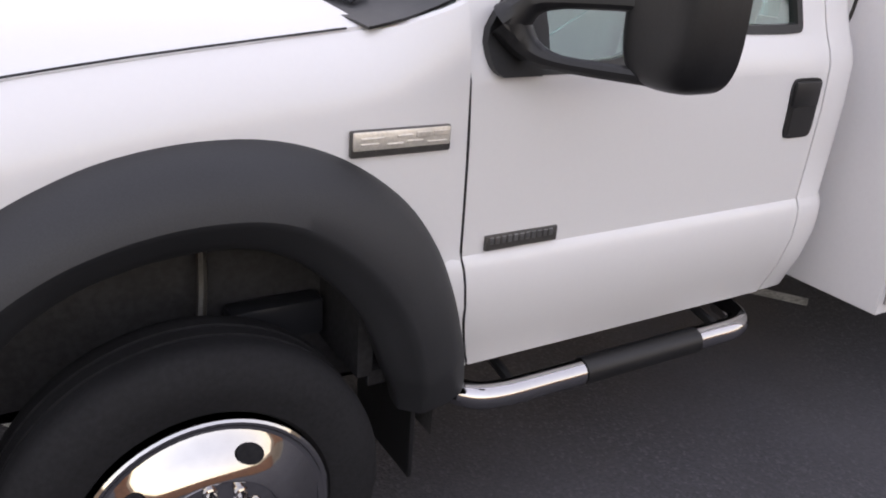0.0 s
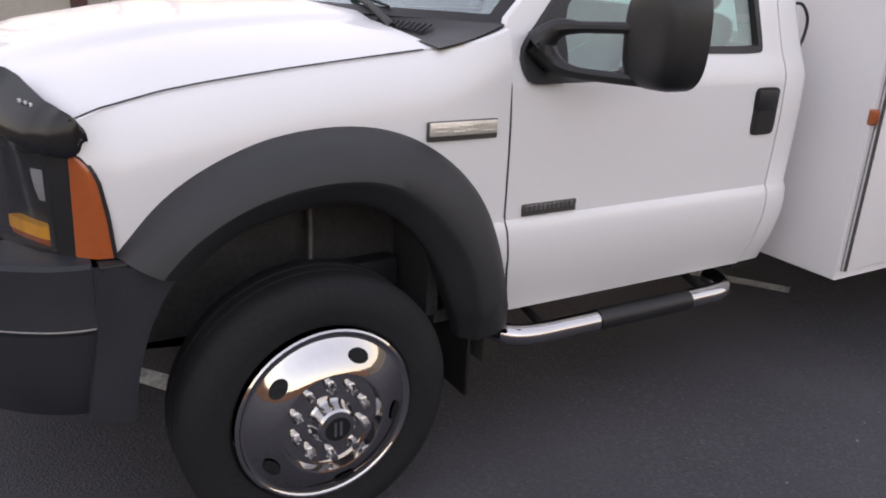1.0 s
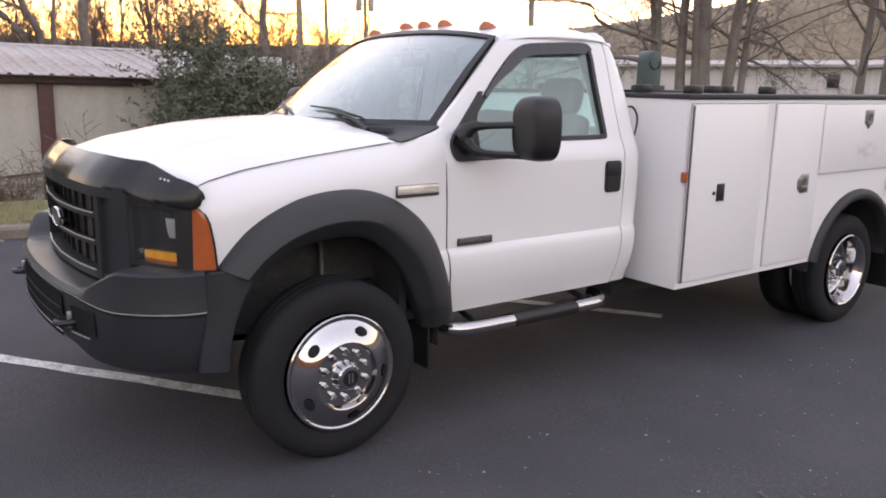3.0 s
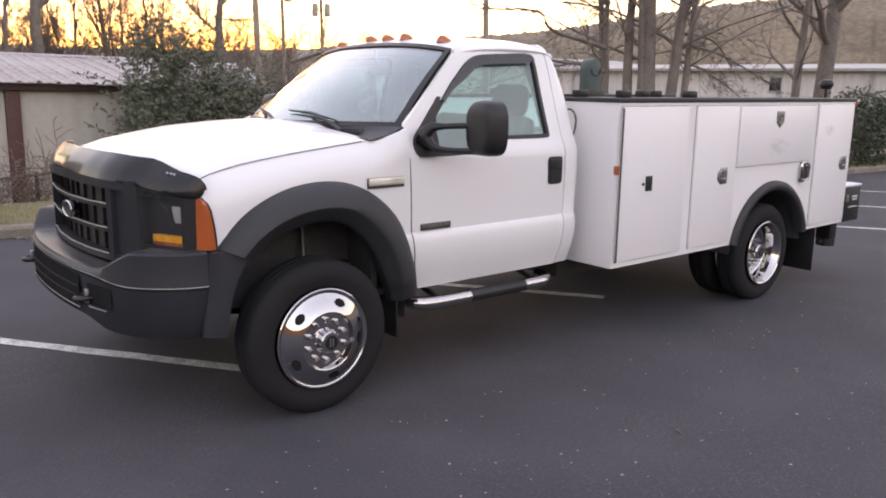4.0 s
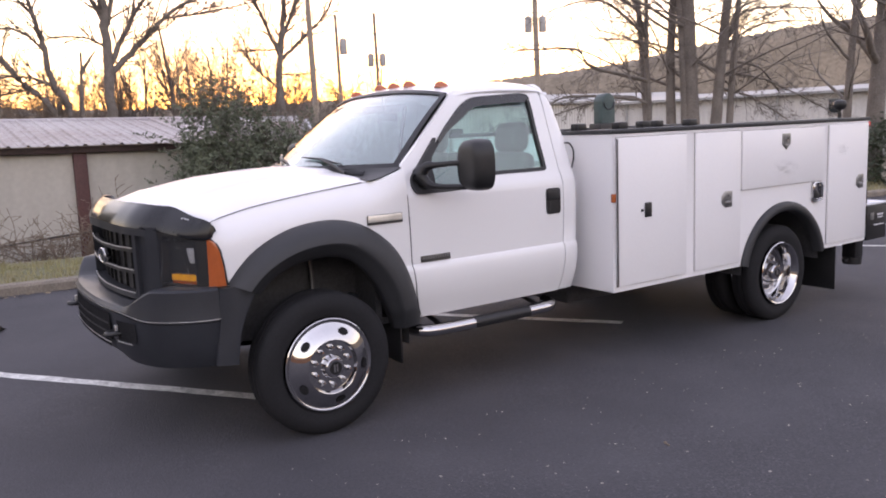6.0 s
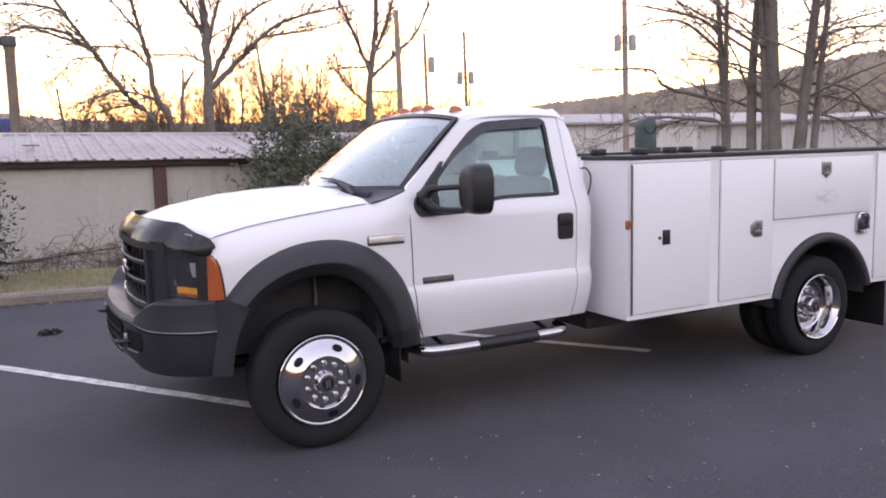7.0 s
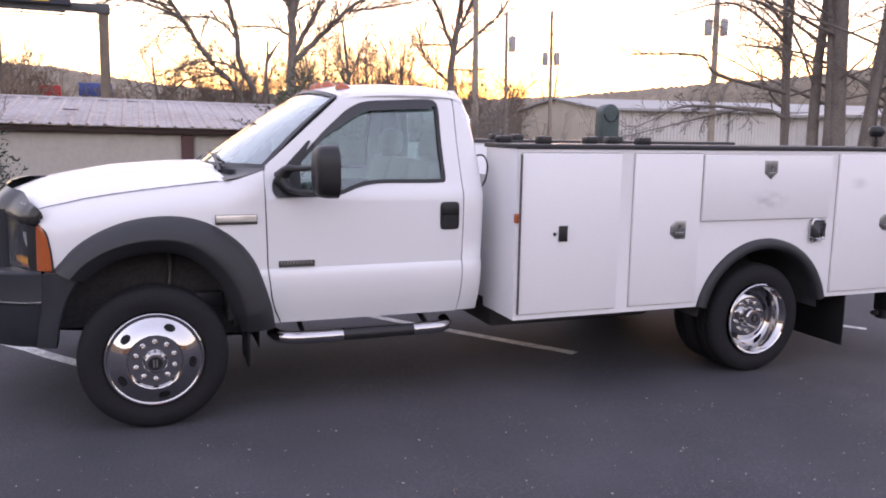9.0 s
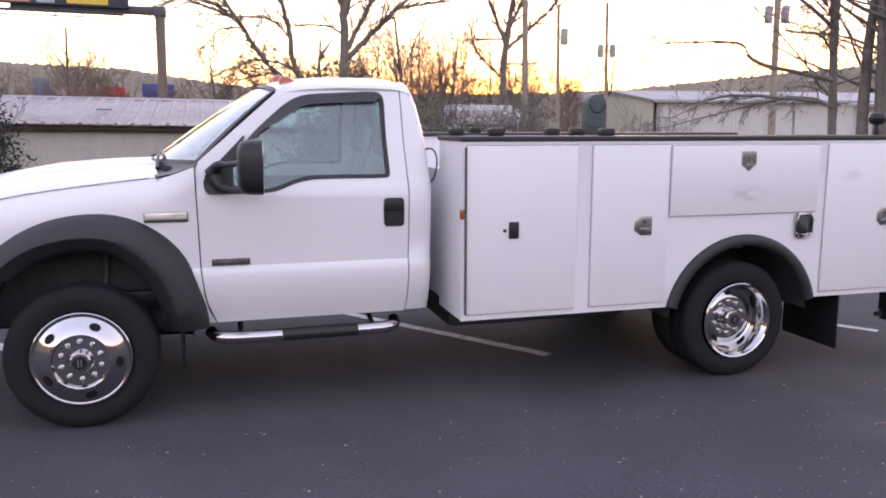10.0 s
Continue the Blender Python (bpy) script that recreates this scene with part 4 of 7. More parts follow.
        b = tube([p + Vector((0, 0, 0.006)), q + Vector((0, 0, 0.010))], 0.004, 6)
        part("cowl_slot", b, BUMPER, cw)
    # wipers
    for y0, y1, x1 in ((-0.62, -0.05, 0.30), (0.05, 0.60, 0.30)):
        a0 = cowl(y0 / 0.9, 0.25) + Vector((0, 0, 0.012))
        p1 = wind((y0 + 0.33) / 0.88, 0.10) + Vector((-0.014, 0, 0.022))
        b = tube([a0, a0.lerp(p1, 0.4) + Vector((0, 0, 0.012)), p1], [0.012, 0.010, 0.006], 8)
        w = part("wiper", b, BLACK, truck)
        q0, q1 = wind((y0 + 0.08) / 0.88, 0.035) + Vector((-0.010, 0, 0.014)), wind((y0 + 0.56) / 0.88, 0.13) + Vector((-0.010, 0, 0.014))
        part("wiper_blade", tube([q0, q0.lerp(q1, 0.5) + Vector((-0.006, 0, 0.012)), q1], [0.005, 0.010, 0.005], 6), BLACK, w)
    # marker lamps on the roof
    for y in (-0.58, -0.20, 0.0, 0.20, 0.58):
        x = 1.215 - 0.02 * (1 - abs(y))
        z = roof_z(x, y)
        b = bmesh.new()
        def dome(u, v):
            a = 2 * math.pi * u
            r = math.sin(0.5 * math.pi * (1 - v))
            return Vector((x + 0.055 * r * math.cos(a), y + 0.040 * r * math.sin(a), z - 0.006 + 0.042 * math.sin(0.5 * math.pi * v) * (1 - 0.3 * math.cos(a) * r)))
        sheet(dome, [k / 20 for k in range(20)], [0, 0.12, 0.3, 0.5, 0.7, 0.88, 0.99], None, b, True)
        bmesh.ops.holes_fill(b, edges=b.edges[:], sides=30)
        part("roof_marker_lamp", b, AMBER, truck, "amber roof marker lamp", 60)


def build_interior():
    b = bmesh.new()
    def dash(y, v):
        pts = [(0.50, 1.20), (0.52, 1.36), (0.62, 1.395), (0.80, 1.375), (0.88, 1.32), (0.86, 1.15), (0.80, 0.95)]
        x, z = pts[v]
        return Vector((x, y, z))
    sheet(dash, lin(-0.86, 0.86, 9), list(range(7)), (0.01, 0, -0.02), b)
    rbox(0.62, 0.92, -0.56, -0.20, 1.36, 1.42, 0.03, 2, b)
    part("dashboard", b, DASH, truck, "grey plastic dashboard", 60)
    ring = [Vector((0.98 + 0.19 * math.sin(0.5) * math.sin(t), -0.40 + 0.19 * math.cos(t), 1.33 + 0.19 * math.cos(0.5) * math.sin(t))) for t in lin(0, 2 * math.pi, 33)]
    b = tube(ring, 0.014, 8, None, False)
    rbox(0.93, 1.0, -0.46, -0.34, 1.28, 1.37, 0.02, 2, b)
    tube([(0.98, -0.58, 1.33), (0.97, -0.22, 1.33)], 0.012, 6, b)
    tube([(0.80, -0.40, 1.22), (0.97, -0.40, 1.33)], 0.03, 8, b)
    part("steering_wheel", b, DASH, truck)
    for y0, y1 in ((-0.74, -0.26), (-0.22, 0.22), (0.26, 0.74)):
        b = rbox(1.18, 1.68, y0, y1, 0.78, 0.98, 0.06, 3)
        mid = (y0 + y1) / 2
        back = rbox(-0.07, 0.07, -(y1 - y0) / 2, (y1 - y0) / 2, 0, 0.58, 0.055, 3)
        bmesh.ops.transform(back, matrix=pose(1.70, mid, 0.92, 0, 14, 0), verts=back.verts)
        join(b, back)
        seat = part("cab_seat", b, SEAT, truck, "grey cloth cab seat", 60)
        if abs(mid) > 0.1:
            hd = rbox(-0.07, 0.07, -0.15, 0.15, -0.02, 0.20, 0.068, 4)
            bmesh.ops.transform(hd, matrix=pose(1.845, mid, 1.50, 0, 10, 0), verts=hd.verts)
            tube([(1.84, mid - 0.06, 1.44), (1.85, mid - 0.06, 1.54)], 0.008, 6, hd)
            tube([(1.84, mid + 0.06, 1.44), (1.85, mid + 0.06, 1.54)], 0.008, 6, hd)
            part("headrest", hd, SEAT, seat)
    b = rbox(1.10, 1.115, -0.15, 0.12, 1.74, 1.80, 0.01)
    tube([(1.10, -0.01, 1.79), (1.08, -0.01, 1.91)], 0.008, 6, b)
    part("rear_view_mirror", b, BLACK, truck)


def tyre_profile(w, r0=0.405, lip=0.262):
    h = w / 2
    return [(lip, -h + 0.03), (lip + 0.012, -h + 0.012), (lip + 0.05, -h + 0.002), (0.34, -h), (0.372, -h + 0.010), (0.392, -h + 0.024), (r0 - 0.002, -h + 0.04), (r0, -h + 0.06),
            (r0, -0.028), (r0 - 0.010, -0.026), (r0 - 0.010, -0.018), (r0, -0.016), (r0, 0.016), (r0 - 0.010, 0.018), (r0 - 0.010, 0.026), (r0, 0.028),
            (r0, h - 0.06), (r0 - 0.002, h - 0.04), (0.392, h - 0.024), (0.372, h - 0.010), (0.34, h), (lip + 0.05, h - 0.002), (lip + 0.012, h - 0.012), (lip, h - 0.03)]


def tyre(parent, side, yc, w=0.225):
    b = lathe([(r, h) for r, h in tyre_profile(w)], (0, side * yc, 0), 64, None, "y", side)
    ob = part("tyre", b, RUBBER, parent, "black rubber tyre", 30)
    return ob


def front_wheel(side):
    w = part("front_wheel", lathe([(0.20, 0.93), (0.250, 0.95), (0.254, 1.112), (0.262, 1.120), (0.264, 1.126), (0.259, 1.130), (0.253, 1.129), (0.249, 1.1255), (0.246, 1.1245), (0.240, 1.1245), (0.228, 1.131), (0.21, 1.1435), (0.185, 1.1585), (0.165, 1.169), (0.152, 1.1735), (0.148, 1.172), (0.146, 1.160), (0.142, 1.147), (0.10, 1.146), (0.068, 1.148), (0.062, 1.154), (0.058, 1.172), (0.056, 1.190), (0.050, 1.197), (0.040, 1.199), (0.0, 1.199)], (0, 0, 0), 64, None, "y", side), CHROME, truck, "chrome front wheel cover with ten lug covers", 25)
    tyre(w, side, 1.012)
    for k in range(10):
        a = 2 * math.pi * (k + 0.5) / 10
        p = (0.106 * math.cos(a), 0, 0.106 * math.sin(a))
        b = lathe([(0.0165, 1.144), (0.0165, 1.150), (0.0125, 1.152), (0.0120, 1.176), (0.009, 1.183), (0.0, 1.185)], p, 10, None, "y", side)
        part("lug_cover", b, CHROME, w)
    b = lathe([(0.0, 1.2015), (0.036, 1.2015), (0.038, 1.199), (0.038, 1.195)], (0, 0, 0), 28, None, "y", side)
    cap = part("hub_cap", b, BLACK, w, "black hub cap with two pale bars")
    b = bmesh.new()
    for dx in (-0.012, 0.004):
        rbox(dx, dx + 0.008, side * 1.2012, side * 1.2032, -0.022, 0.022, 0.0, 1, b)
    part("cap_bar", b, STEEL, w)
    # flat dark ovals just above the chrome paint the holes' shade
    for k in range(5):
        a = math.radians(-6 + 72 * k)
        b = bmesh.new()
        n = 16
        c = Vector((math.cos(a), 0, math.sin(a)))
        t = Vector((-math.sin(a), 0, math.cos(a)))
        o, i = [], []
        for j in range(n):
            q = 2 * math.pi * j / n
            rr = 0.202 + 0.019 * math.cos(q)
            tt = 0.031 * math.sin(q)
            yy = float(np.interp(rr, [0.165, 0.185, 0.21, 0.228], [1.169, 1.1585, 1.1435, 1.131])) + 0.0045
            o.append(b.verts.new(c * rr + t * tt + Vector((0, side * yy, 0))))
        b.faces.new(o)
        part("hand_hole", b, HOLE, w, "flat dark oval painted as a hand hole's shade")
    w.location = (0, 0, 0.405)
    return w


def rear_wheel(side):
    w = part("rear_wheel", lathe([(0.235, 0.96), (0.252, 1.165), (0.262, 1.174), (0.264, 1.180), (0.258, 1.185), (0.248, 1.180), (0.240, 1.165), (0.232, 1.155), (0.222, 1.13), (0.212, 1.09), (0.204, 1.065), (0.192, 1.056), (0.175, 1.062), (0.155, 1.075), (0.14, 1.078), (0.10, 1.074), (0.080, 1.074), (0.074, 1.080), (0.070, 1.110), (0.066, 1.135), (0.058, 1.145), (0.045, 1.148), (0.0, 1.148)], (0, 0, 0), 64, None, "y", side), CHROME, truck, "deep chrome rear wheel cover", 25)
    tyre(w, side, 1.068, 0.215)
    inner = lathe([(r, h) for r, h in tyre_profile(0.215)], (0, side * 0.80, 0), 48, None, "y", side)
    part("inner_tyre", inner, RUBBER, w, "black rubber tyre", 30)
    for k in range(10):
        a = 2 * math.pi * (k + 0.5) / 10
        p = (0.113 * math.cos(a), 0, 0.113 * math.sin(a))
        b = lathe([(0.0165, 1.070), (0.0165, 1.080), (0.0125, 1.082), (0.0120, 1.102), (0.009, 1.109), (0.0, 1.111)], p, 10, None, "y", side)
        part("lug_cover", b, CHROME, w)
    b = lathe([(0.0, 1.1505), (0.034, 1.1505), (0.036, 1.147)], (0, 0, 0), 28, None, "y", side)
    part("hub_cap", b, BLACK, w)
    b = bmesh.new()
    for dx in (-0.011, 0.003):
        rbox(dx, dx + 0.008, side * 1.1502, side * 1.1522, -0.020, 0.020, 0.0, 1, b)
    part("cap_bar", b, STEEL, w)
    # hand holes again as flat ovals with their shade painted in
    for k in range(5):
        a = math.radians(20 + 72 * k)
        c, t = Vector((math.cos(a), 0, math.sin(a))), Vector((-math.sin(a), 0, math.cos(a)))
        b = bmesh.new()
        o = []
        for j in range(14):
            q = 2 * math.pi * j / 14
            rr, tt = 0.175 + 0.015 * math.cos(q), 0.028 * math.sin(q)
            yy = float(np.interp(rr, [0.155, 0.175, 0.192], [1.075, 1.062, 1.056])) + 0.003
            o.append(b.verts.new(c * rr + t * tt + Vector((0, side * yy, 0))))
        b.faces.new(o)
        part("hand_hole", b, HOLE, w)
    w.location = (4.18, 0, 0.353)
    return w


def build_step(side):
    y = side * 0.985
    pts = [(0.69, side * 0.86, 0.443), (0.72, side * 0.945, 0.438), (0.80, y, 0.433), (1.0, y, 0.428), (1.3, y, 0.428), (1.60, y, 0.430), (1.74, y, 0.434), (1.80, side * 0.945, 0.440), (1.815, side * 0.86, 0.448)]
    b = tube(smooth_path(pts, 6), 0.038, 16)
    bar = part("side_step", b, CHROME, truck, "polished chrome tubular side step")
    b = bmesh.new()
    def pad(x, v):
        a = lin(-0.6, 2.9, 7)[v]
        return Vector((x, side * (0.985 + 0.0415 * math.sin(a - 0.6)), 0.428 + 0.0415 * math.cos(a - 0.6)))
    for x0, x1 in ((1.10, 1.56),):
        sheet(pad, lin(x0, x1, 8), list(range(7)), None, b)
    part("step_pad", b, BLACK, bar, "black rubber tread pad")
    for x in (0.86, 1.66):
        part("step_bracket", tube([(x, y, 0.45), (x, side * 0.7, 0.52)], 0.016, 8), BLACK, bar)


def build_chassis():
    b = bmesh.new()
    for s in (-1, 1):
        rbox(-0.80, 5.5, s * 0.40, s * 0.47, 0.47, 0.64, 0.01, 1, b)
    for x in (-0.6, 1.2, 2.4, 3.4, 5.0, 5.4):
        rbox(x - 0.05, x + 0.05, -0.42, 0.42, 0.52, 0.60, 0, 1, b)
    part("frame_rail", b, VOID, truck)
    b = tube([(0, -0.95, 0.40), (0, 0.95, 0.40)], 0.055, 12)
    rbox(-0.13, 0.13, 0.05, 0.35, 0.28, 0.52, 0.06, 2, b)
    part("front_axle", b, VOID, truck)
    b = tube([(4.18, -1.05, 0.353), (4.18, 1.05, 0.353)], 0.06, 12)
    rbox(4.02, 4.34, -0.18, 0.18, 0.19, 0.52, 0.08, 3, b)
    part("rear_axle", b, VOID, truck)
    b = tube([(0.9, 0, 0.50), (4.1, 0, 0.36)], 0.05, 12)
    part("drive_shaft", b, VOID, truck)
    # fuel tank drawn oversized to block light coming under the box
    b = rbox(2.25, 3.62, -0.64, 0.64, 0.30, 0.60, 0.05)
    part("tank_light_block", b, VOID, truck)
    # made-up box behind the axle, added only to keep light out
    b = rbox(4.72, 5.46, -0.58, 0.58, 0.34, 0.60, 0.03)
    part("rear_light_block", b, VOID, truck)
    b = rbox(-0.55, 0.6, -0.42, 0.42, 0.45, 1.15, 0.05)
    part("engine_block", b, VOID, truck)
    b = tube(smooth_path([(0.9, 0.3, 0.45), (2.6, 0.35, 0.42), (3.7, 0.5, 0.42), (4.6, 0.6, 0.46)], 4), 0.045, 10)
    part("exhaust_pipe", b, STEEL, truck)


for s in (-1, 1):
    build_door(s)
    build_mirror(s)
    build_wing(s)
    build_flare(s)
    build_step(s)
    front_wheel(s)
    rear_wheel(s)
build_front()
build_cab()
build_interior()
build_chassis()


# ---- service body ----
def make_ghost():
    m = bpy.data.materials.new("decal_trace")
    m.use_nodes = True
    n, l = m.node_tree.nodes, m.node_tree.links
    b = n["Principled BSDF"]
    b.inputs["Base Color"].default_value = (0.36, 0.36, 0.38, 1)
    b.inputs["Roughness"].default_value = 0.6
    co, ns, rg = n.new("ShaderNodeTexCoord"), n.new("ShaderNodeTexNoise"), n.new("ShaderNodeMapRange")
    mp = n.new("ShaderNodeMapping")
    mp.inputs["Scale"].default_value = (1.0, 1.0, 2.2)
    ns.inputs["Scale"].default_value, ns.inputs["Detail"].default_value, ns.inputs["Roughness"].default_value = 9, 5, 0.45
    rg.inputs["From Min"].default_value, rg.inputs["From Max"].default_value = 0.38, 0.72
    rg.inputs["To Max"].default_value = 0.15
    l.new(co.outputs["Object"], mp.inputs["Vector"])
    l.new(mp.outputs[0], ns.inputs["Vector"])
    l.new(ns.outputs[0], rg.inputs["Value"])
    # the trace fades out towards its edges
    off, ball = n.new("ShaderNodeMapping"), n.new("ShaderNodeTexGradient")
    off.inputs["Location"].default_value, off.inputs["Scale"].default_value = (-1.0, 0, -1.0), (2.0, 0.0, 2.0)
    ball.gradient_type = "QUADRATIC_SPHERE"
    l.new(co.outputs["Generated"], off.inputs["Vector"])
    l.new(off.outputs[0], ball.inputs["Vector"])
    pw, mu = n.new("ShaderNodeMath"), n.new("ShaderNodeMath")
    pw.operation, mu.operation = "POWER", "MULTIPLY"
    pw.inputs[1].default_value = 0.6
    l.new(ball.outputs["Fac"], pw.inputs[0])
    l.new(pw.outputs[0], mu.inputs[0])
    l.new(rg.outputs[0], mu.inputs[1])
    l.new(mu.outputs[0], b.inputs["Alpha"])
    return m


GHOST = make_ghost()
BX0, BX1, BZ0, BZ1, BY = 2.168, 5.478, 0.490, 1.592, 1.195
ARCH_X, ARCH_Z, ARCH_R = 4.18, 0.353, 0.560


def side_skin(side):
    """The outer skin of one row of boxes: panels before, over and behind the round wheel opening."""
    y0, y1 = side * BY, side * (BY - 0.02)
    t0 = math.asin((BZ0 - ARCH_Z) / ARCH_R)
    arc = [(ARCH_X + ARCH_R * math.cos(t), ARCH_Z + ARCH_R * math.sin(t)) for t in lin(t0, math.pi - t0, 28)]
    front = rbox(BX0, arc[-1][0], y1, y0, BZ0, BZ1)
    rear = rbox(arc[0][0], BX1, y1, y0, BZ0, BZ1)
    over = sheet(lambda i, v: Vector((arc[i][0], y0, arc[i][1] + (BZ1 - arc[i][1]) * v)), list(range(28)), [0, 0.5, 1], (0, y1 - y0, 0))
    return front, over, rear


def plate(parent, name, x0, x1, z0, z1, side, mat, label, r=0.006):
    y = side * (BY + 0.007)
    b = rbox(x0, x1, y - 0.010, y + 0.010, z0, z1, r, 2)
    return part(name, b, mat, parent, label)


def build_body(side):
    for b in side_skin(side):
        part("side_panel", b, BODYWHITE, truck, "white painted steel service body side")
    part("box_front", rbox(BX0 - 0.002, BX0 + 0.02, side * 0.72, side * (BY - 0.005), BZ0 + 0.003, BZ1 - 0.003), BODYWHITE, truck)
    part("box_rear", rbox(BX1 - 0.02, BX1 + 0.002, side * 0.72, side * (BY - 0.005), BZ0 + 0.003, BZ1 - 0.003), BODYWHITE, truck)
    part("box_inner", rbox(BX0, BX1, side * 0.72, side * 0.74, 0.80, BZ1), BODYWHITE, truck)
    part("box_bottom", rbox(BX0 + 0.004, 3.6, side * 0.72, side * (BY - 0.005), BZ0 - 0.002, BZ0 + 0.02), BODYWHITE, truck)
    part("box_bottom", rbox(4.76, BX1 - 0.004, side * 0.72, side * (BY - 0.005), BZ0 - 0.002, BZ0 + 0.02), BODYWHITE, truck)
    # wheel housing
    b = bmesh.new()
    arc = [(ARCH_X + (ARCH_R - 0.005) * math.cos(t), ARCH_Z + (ARCH_R - 0.005) * math.sin(t)) for t in lin(0.1, math.pi - 0.1, 20)]
    sheet(lambda i, v: Vector((arc[i][0], side * (BY - 0.012 - 0.65 * v), arc[i][1])), list(range(20)), [0, 1], None, b)
    prism([*arc], side * 0.56, side * 0.54, b)
    part("rear_wheel_house", b, VOID, truck)
    # rubber arch round the opening
    def arch(i, v):
        t = lin(math.asin(0.14 / 0.60), math.pi - math.asin(0.14 / 0.60), 36)[i]
        r, o = [(0.605, -0.002), (0.603, 0.016), (0.59, 0.030), (0.565, 0.036), (0.54, 0.034), (0.528, 0.020), (0.528, -0.06)][v]
        return Vector((ARCH_X + 0.008 + r * math.cos(t), side * (BY + o), ARCH_Z + r * math.sin(t)))
    part("rubber_arch", sheet(arch, list(range(36)), list(range(7))), FLARE, truck, "black rubber wheel arch trim", 50)
    # doors
    doors = [(2.198, 2.925, 0.528, 1.562), (3.030, 3.575, 0.530, 1.562), (3.592, 4.745, 1.098, 1.556), (4.818, 5.455, 0.528, 1.566)]
    made = []
    for k, (x0, x1, z0, z1) in enumerate(doors):
        if k == 1:
            y = side * (BY + 0.007)
            b = rbox(x0, x1, y - 0.010, y + 0.010, z0, z1, 0.006, 2)
            d = part("compartment_door", b, BODYWHITE, truck, "white compartment door")
        else:
            d = plate(truck, "compartment_door", x0, x1, z0, z1, side, BODYWHITE, ["white compartment door", "", "white drop-down compartment door with a worn decal", "white compartment door"][k])
        made.append(d)
        seam = bmesh.new()
        y = side * (BY + 0.0015)
        for a, c, p, q in ((x0 - 0.0035, x0, z0, z1), (x1, x1 + 0.0035, z0, z1), (x0, x1, z0 - 0.0035, z0), (x0, x1, z1, z1 + 0.0035)):
            rbox(a, c, y - 0.002, y + 0.002, p, q, 0, 1, seam)
        part("door_seam", seam, SEAM, d)
    yo = side * (BY + 0.018)
    for d, x0, x1, z0, z1 in ((made[2], 3.96, 4.38, 1.15, 1.32), (made[3], 4.90, 5.14, 1.28, 1.41)):
        part("decal_ghost", rbox(x0, x1, yo - 0.0005, yo + 0.0005, z0, z1), GHOST, d, "faint grey trace of a removed decal")
    # latches
    def shield(cx, cz, w, h, up):
        if up == "down":
            return [(cx - w, cz + h), (cx + w, cz + h), (cx + w, cz - h * 0.35), (cx + w * 0.45, cz - h * 0.65), (cx, cz - h), (cx - w * 0.45, cz - h * 0.65), (cx - w, cz - h * 0.35)]
        return [(cx - w, cz - h * 0.45), (cx - w * 0.3, cz - h), (cx + w, cz - h), (cx + w, cz + h), (cx - w * 0.3, cz + h), (cx - w, cz + h * 0.45)]
    for d, cx, cz, w, h, kind in ((made[1], 3.395, 1.045, 0.062, 0.062, "side"), (made[2], 4.168, 1.452, 0.056, 0.066, "down"), (made[3], 5.322, 1.048, 0.058, 0.062, "side")):
        b = prism(shield(cx, cz, w, h, kind), yo - side * 0.006, yo + side * 0.006, None, "xz", 0.003)
        latch = part("latch", b, LATCH, d, "dark worn steel paddle latch")
        b = prism(shield(cx, cz, w * 0.80, h * 0.80, kind), yo + side * 0.004, yo + side * 0.0075, None, "xz", 0.001)
        part("latch_dish", b, LATCH_DARK, d)
        b = rbox(cx - w * 0.5, cx + w * 0.6, yo + side * 0.006, yo + side * 0.013, cz - h * 0.55, cz - h * 0.25, 0.003, 1)
        rbox(cx - w * 0.10, cx + w * 0.22, yo + side * 0.006, yo + side * 0.014, cz - h * 0.1, cz + h * 0.45, 0.003, 1, b)
        part("latch_paddle", b, LATCH, d)
        b = tube([(cx - w * 0.5, yo + side * 0.014, cz - h * 0.25), (cx + w * 0.6, yo + side * 0.014, cz - h * 0.27)], 0.0022, 5)
        part("paddle_edge", b, CHROME, d)
        b = lathe([(0.010, 0), (0.010, 0.009), (0.0, 0.010)], (cx + w * 0.05, yo + side * 0.008, cz + h * 0.45), 12, None, "y", side)
        part("keyhole", b, CHROME, d)
    b = rbox(2.468, 2.532, yo - 0.004, yo + 0.010, 0.995, 1.098, 0.004) if side > 0 else rbox(2.468, 2.532, yo - 0.010, yo + 0.004, 0.995, 1.098, 0.004)
    part("open_lock_hole", b, BLACK, made[0], "black square where a latch is missing")
    b = bmesh.new()
    rbox(2.527, 2.531, yo - 0.011, yo + 0.011, 1.00, 1.09, 0.001, 1, b)
    part("lock_insert", b, STEEL, made[0])
    b = lathe([(0.011, 0), (0.011, 0.006), (0, 0.006)], (2.440, yo, 1.045), 10, None, "y", side)
    part("lock_dot", b, BLACK, made[0])
    # piano hinge at the front edge
    hinge = part("piano_hinge", rbox(2.1795, 2.1925, yo - 0.012, yo - 0.004, 0.535, 1.555, 0.001, 1), BADGE_DARK, made[0], "long piano hinge with pale knuckles")
    first = None
    for k in range(44):
        z = 0.54 + k * 0.023
        if first is None:
            first = part("hinge_knuckle", rbox(2.180, 2.192, yo - 0.006, yo + 0.004, z, z + 0.017, 0.002, 1), GRIME, hinge)
        else:
            kn = new("hinge_knuckle", first.data)
            kn.parent = hinge
            kn.location = (0, 0, k * 0.023)
    # filler cup of bright bent sheet
    rng = random.Random(5)
    jag = [(rng.uniform(-0.012, 0.012), rng.uniform(0.0, 0.016)) for _ in range(40)]

    def rim(k, v):
        t = 2 * math.pi * k / 40
        sq = lambda q: math.copysign(abs(q) ** 0.35, q)
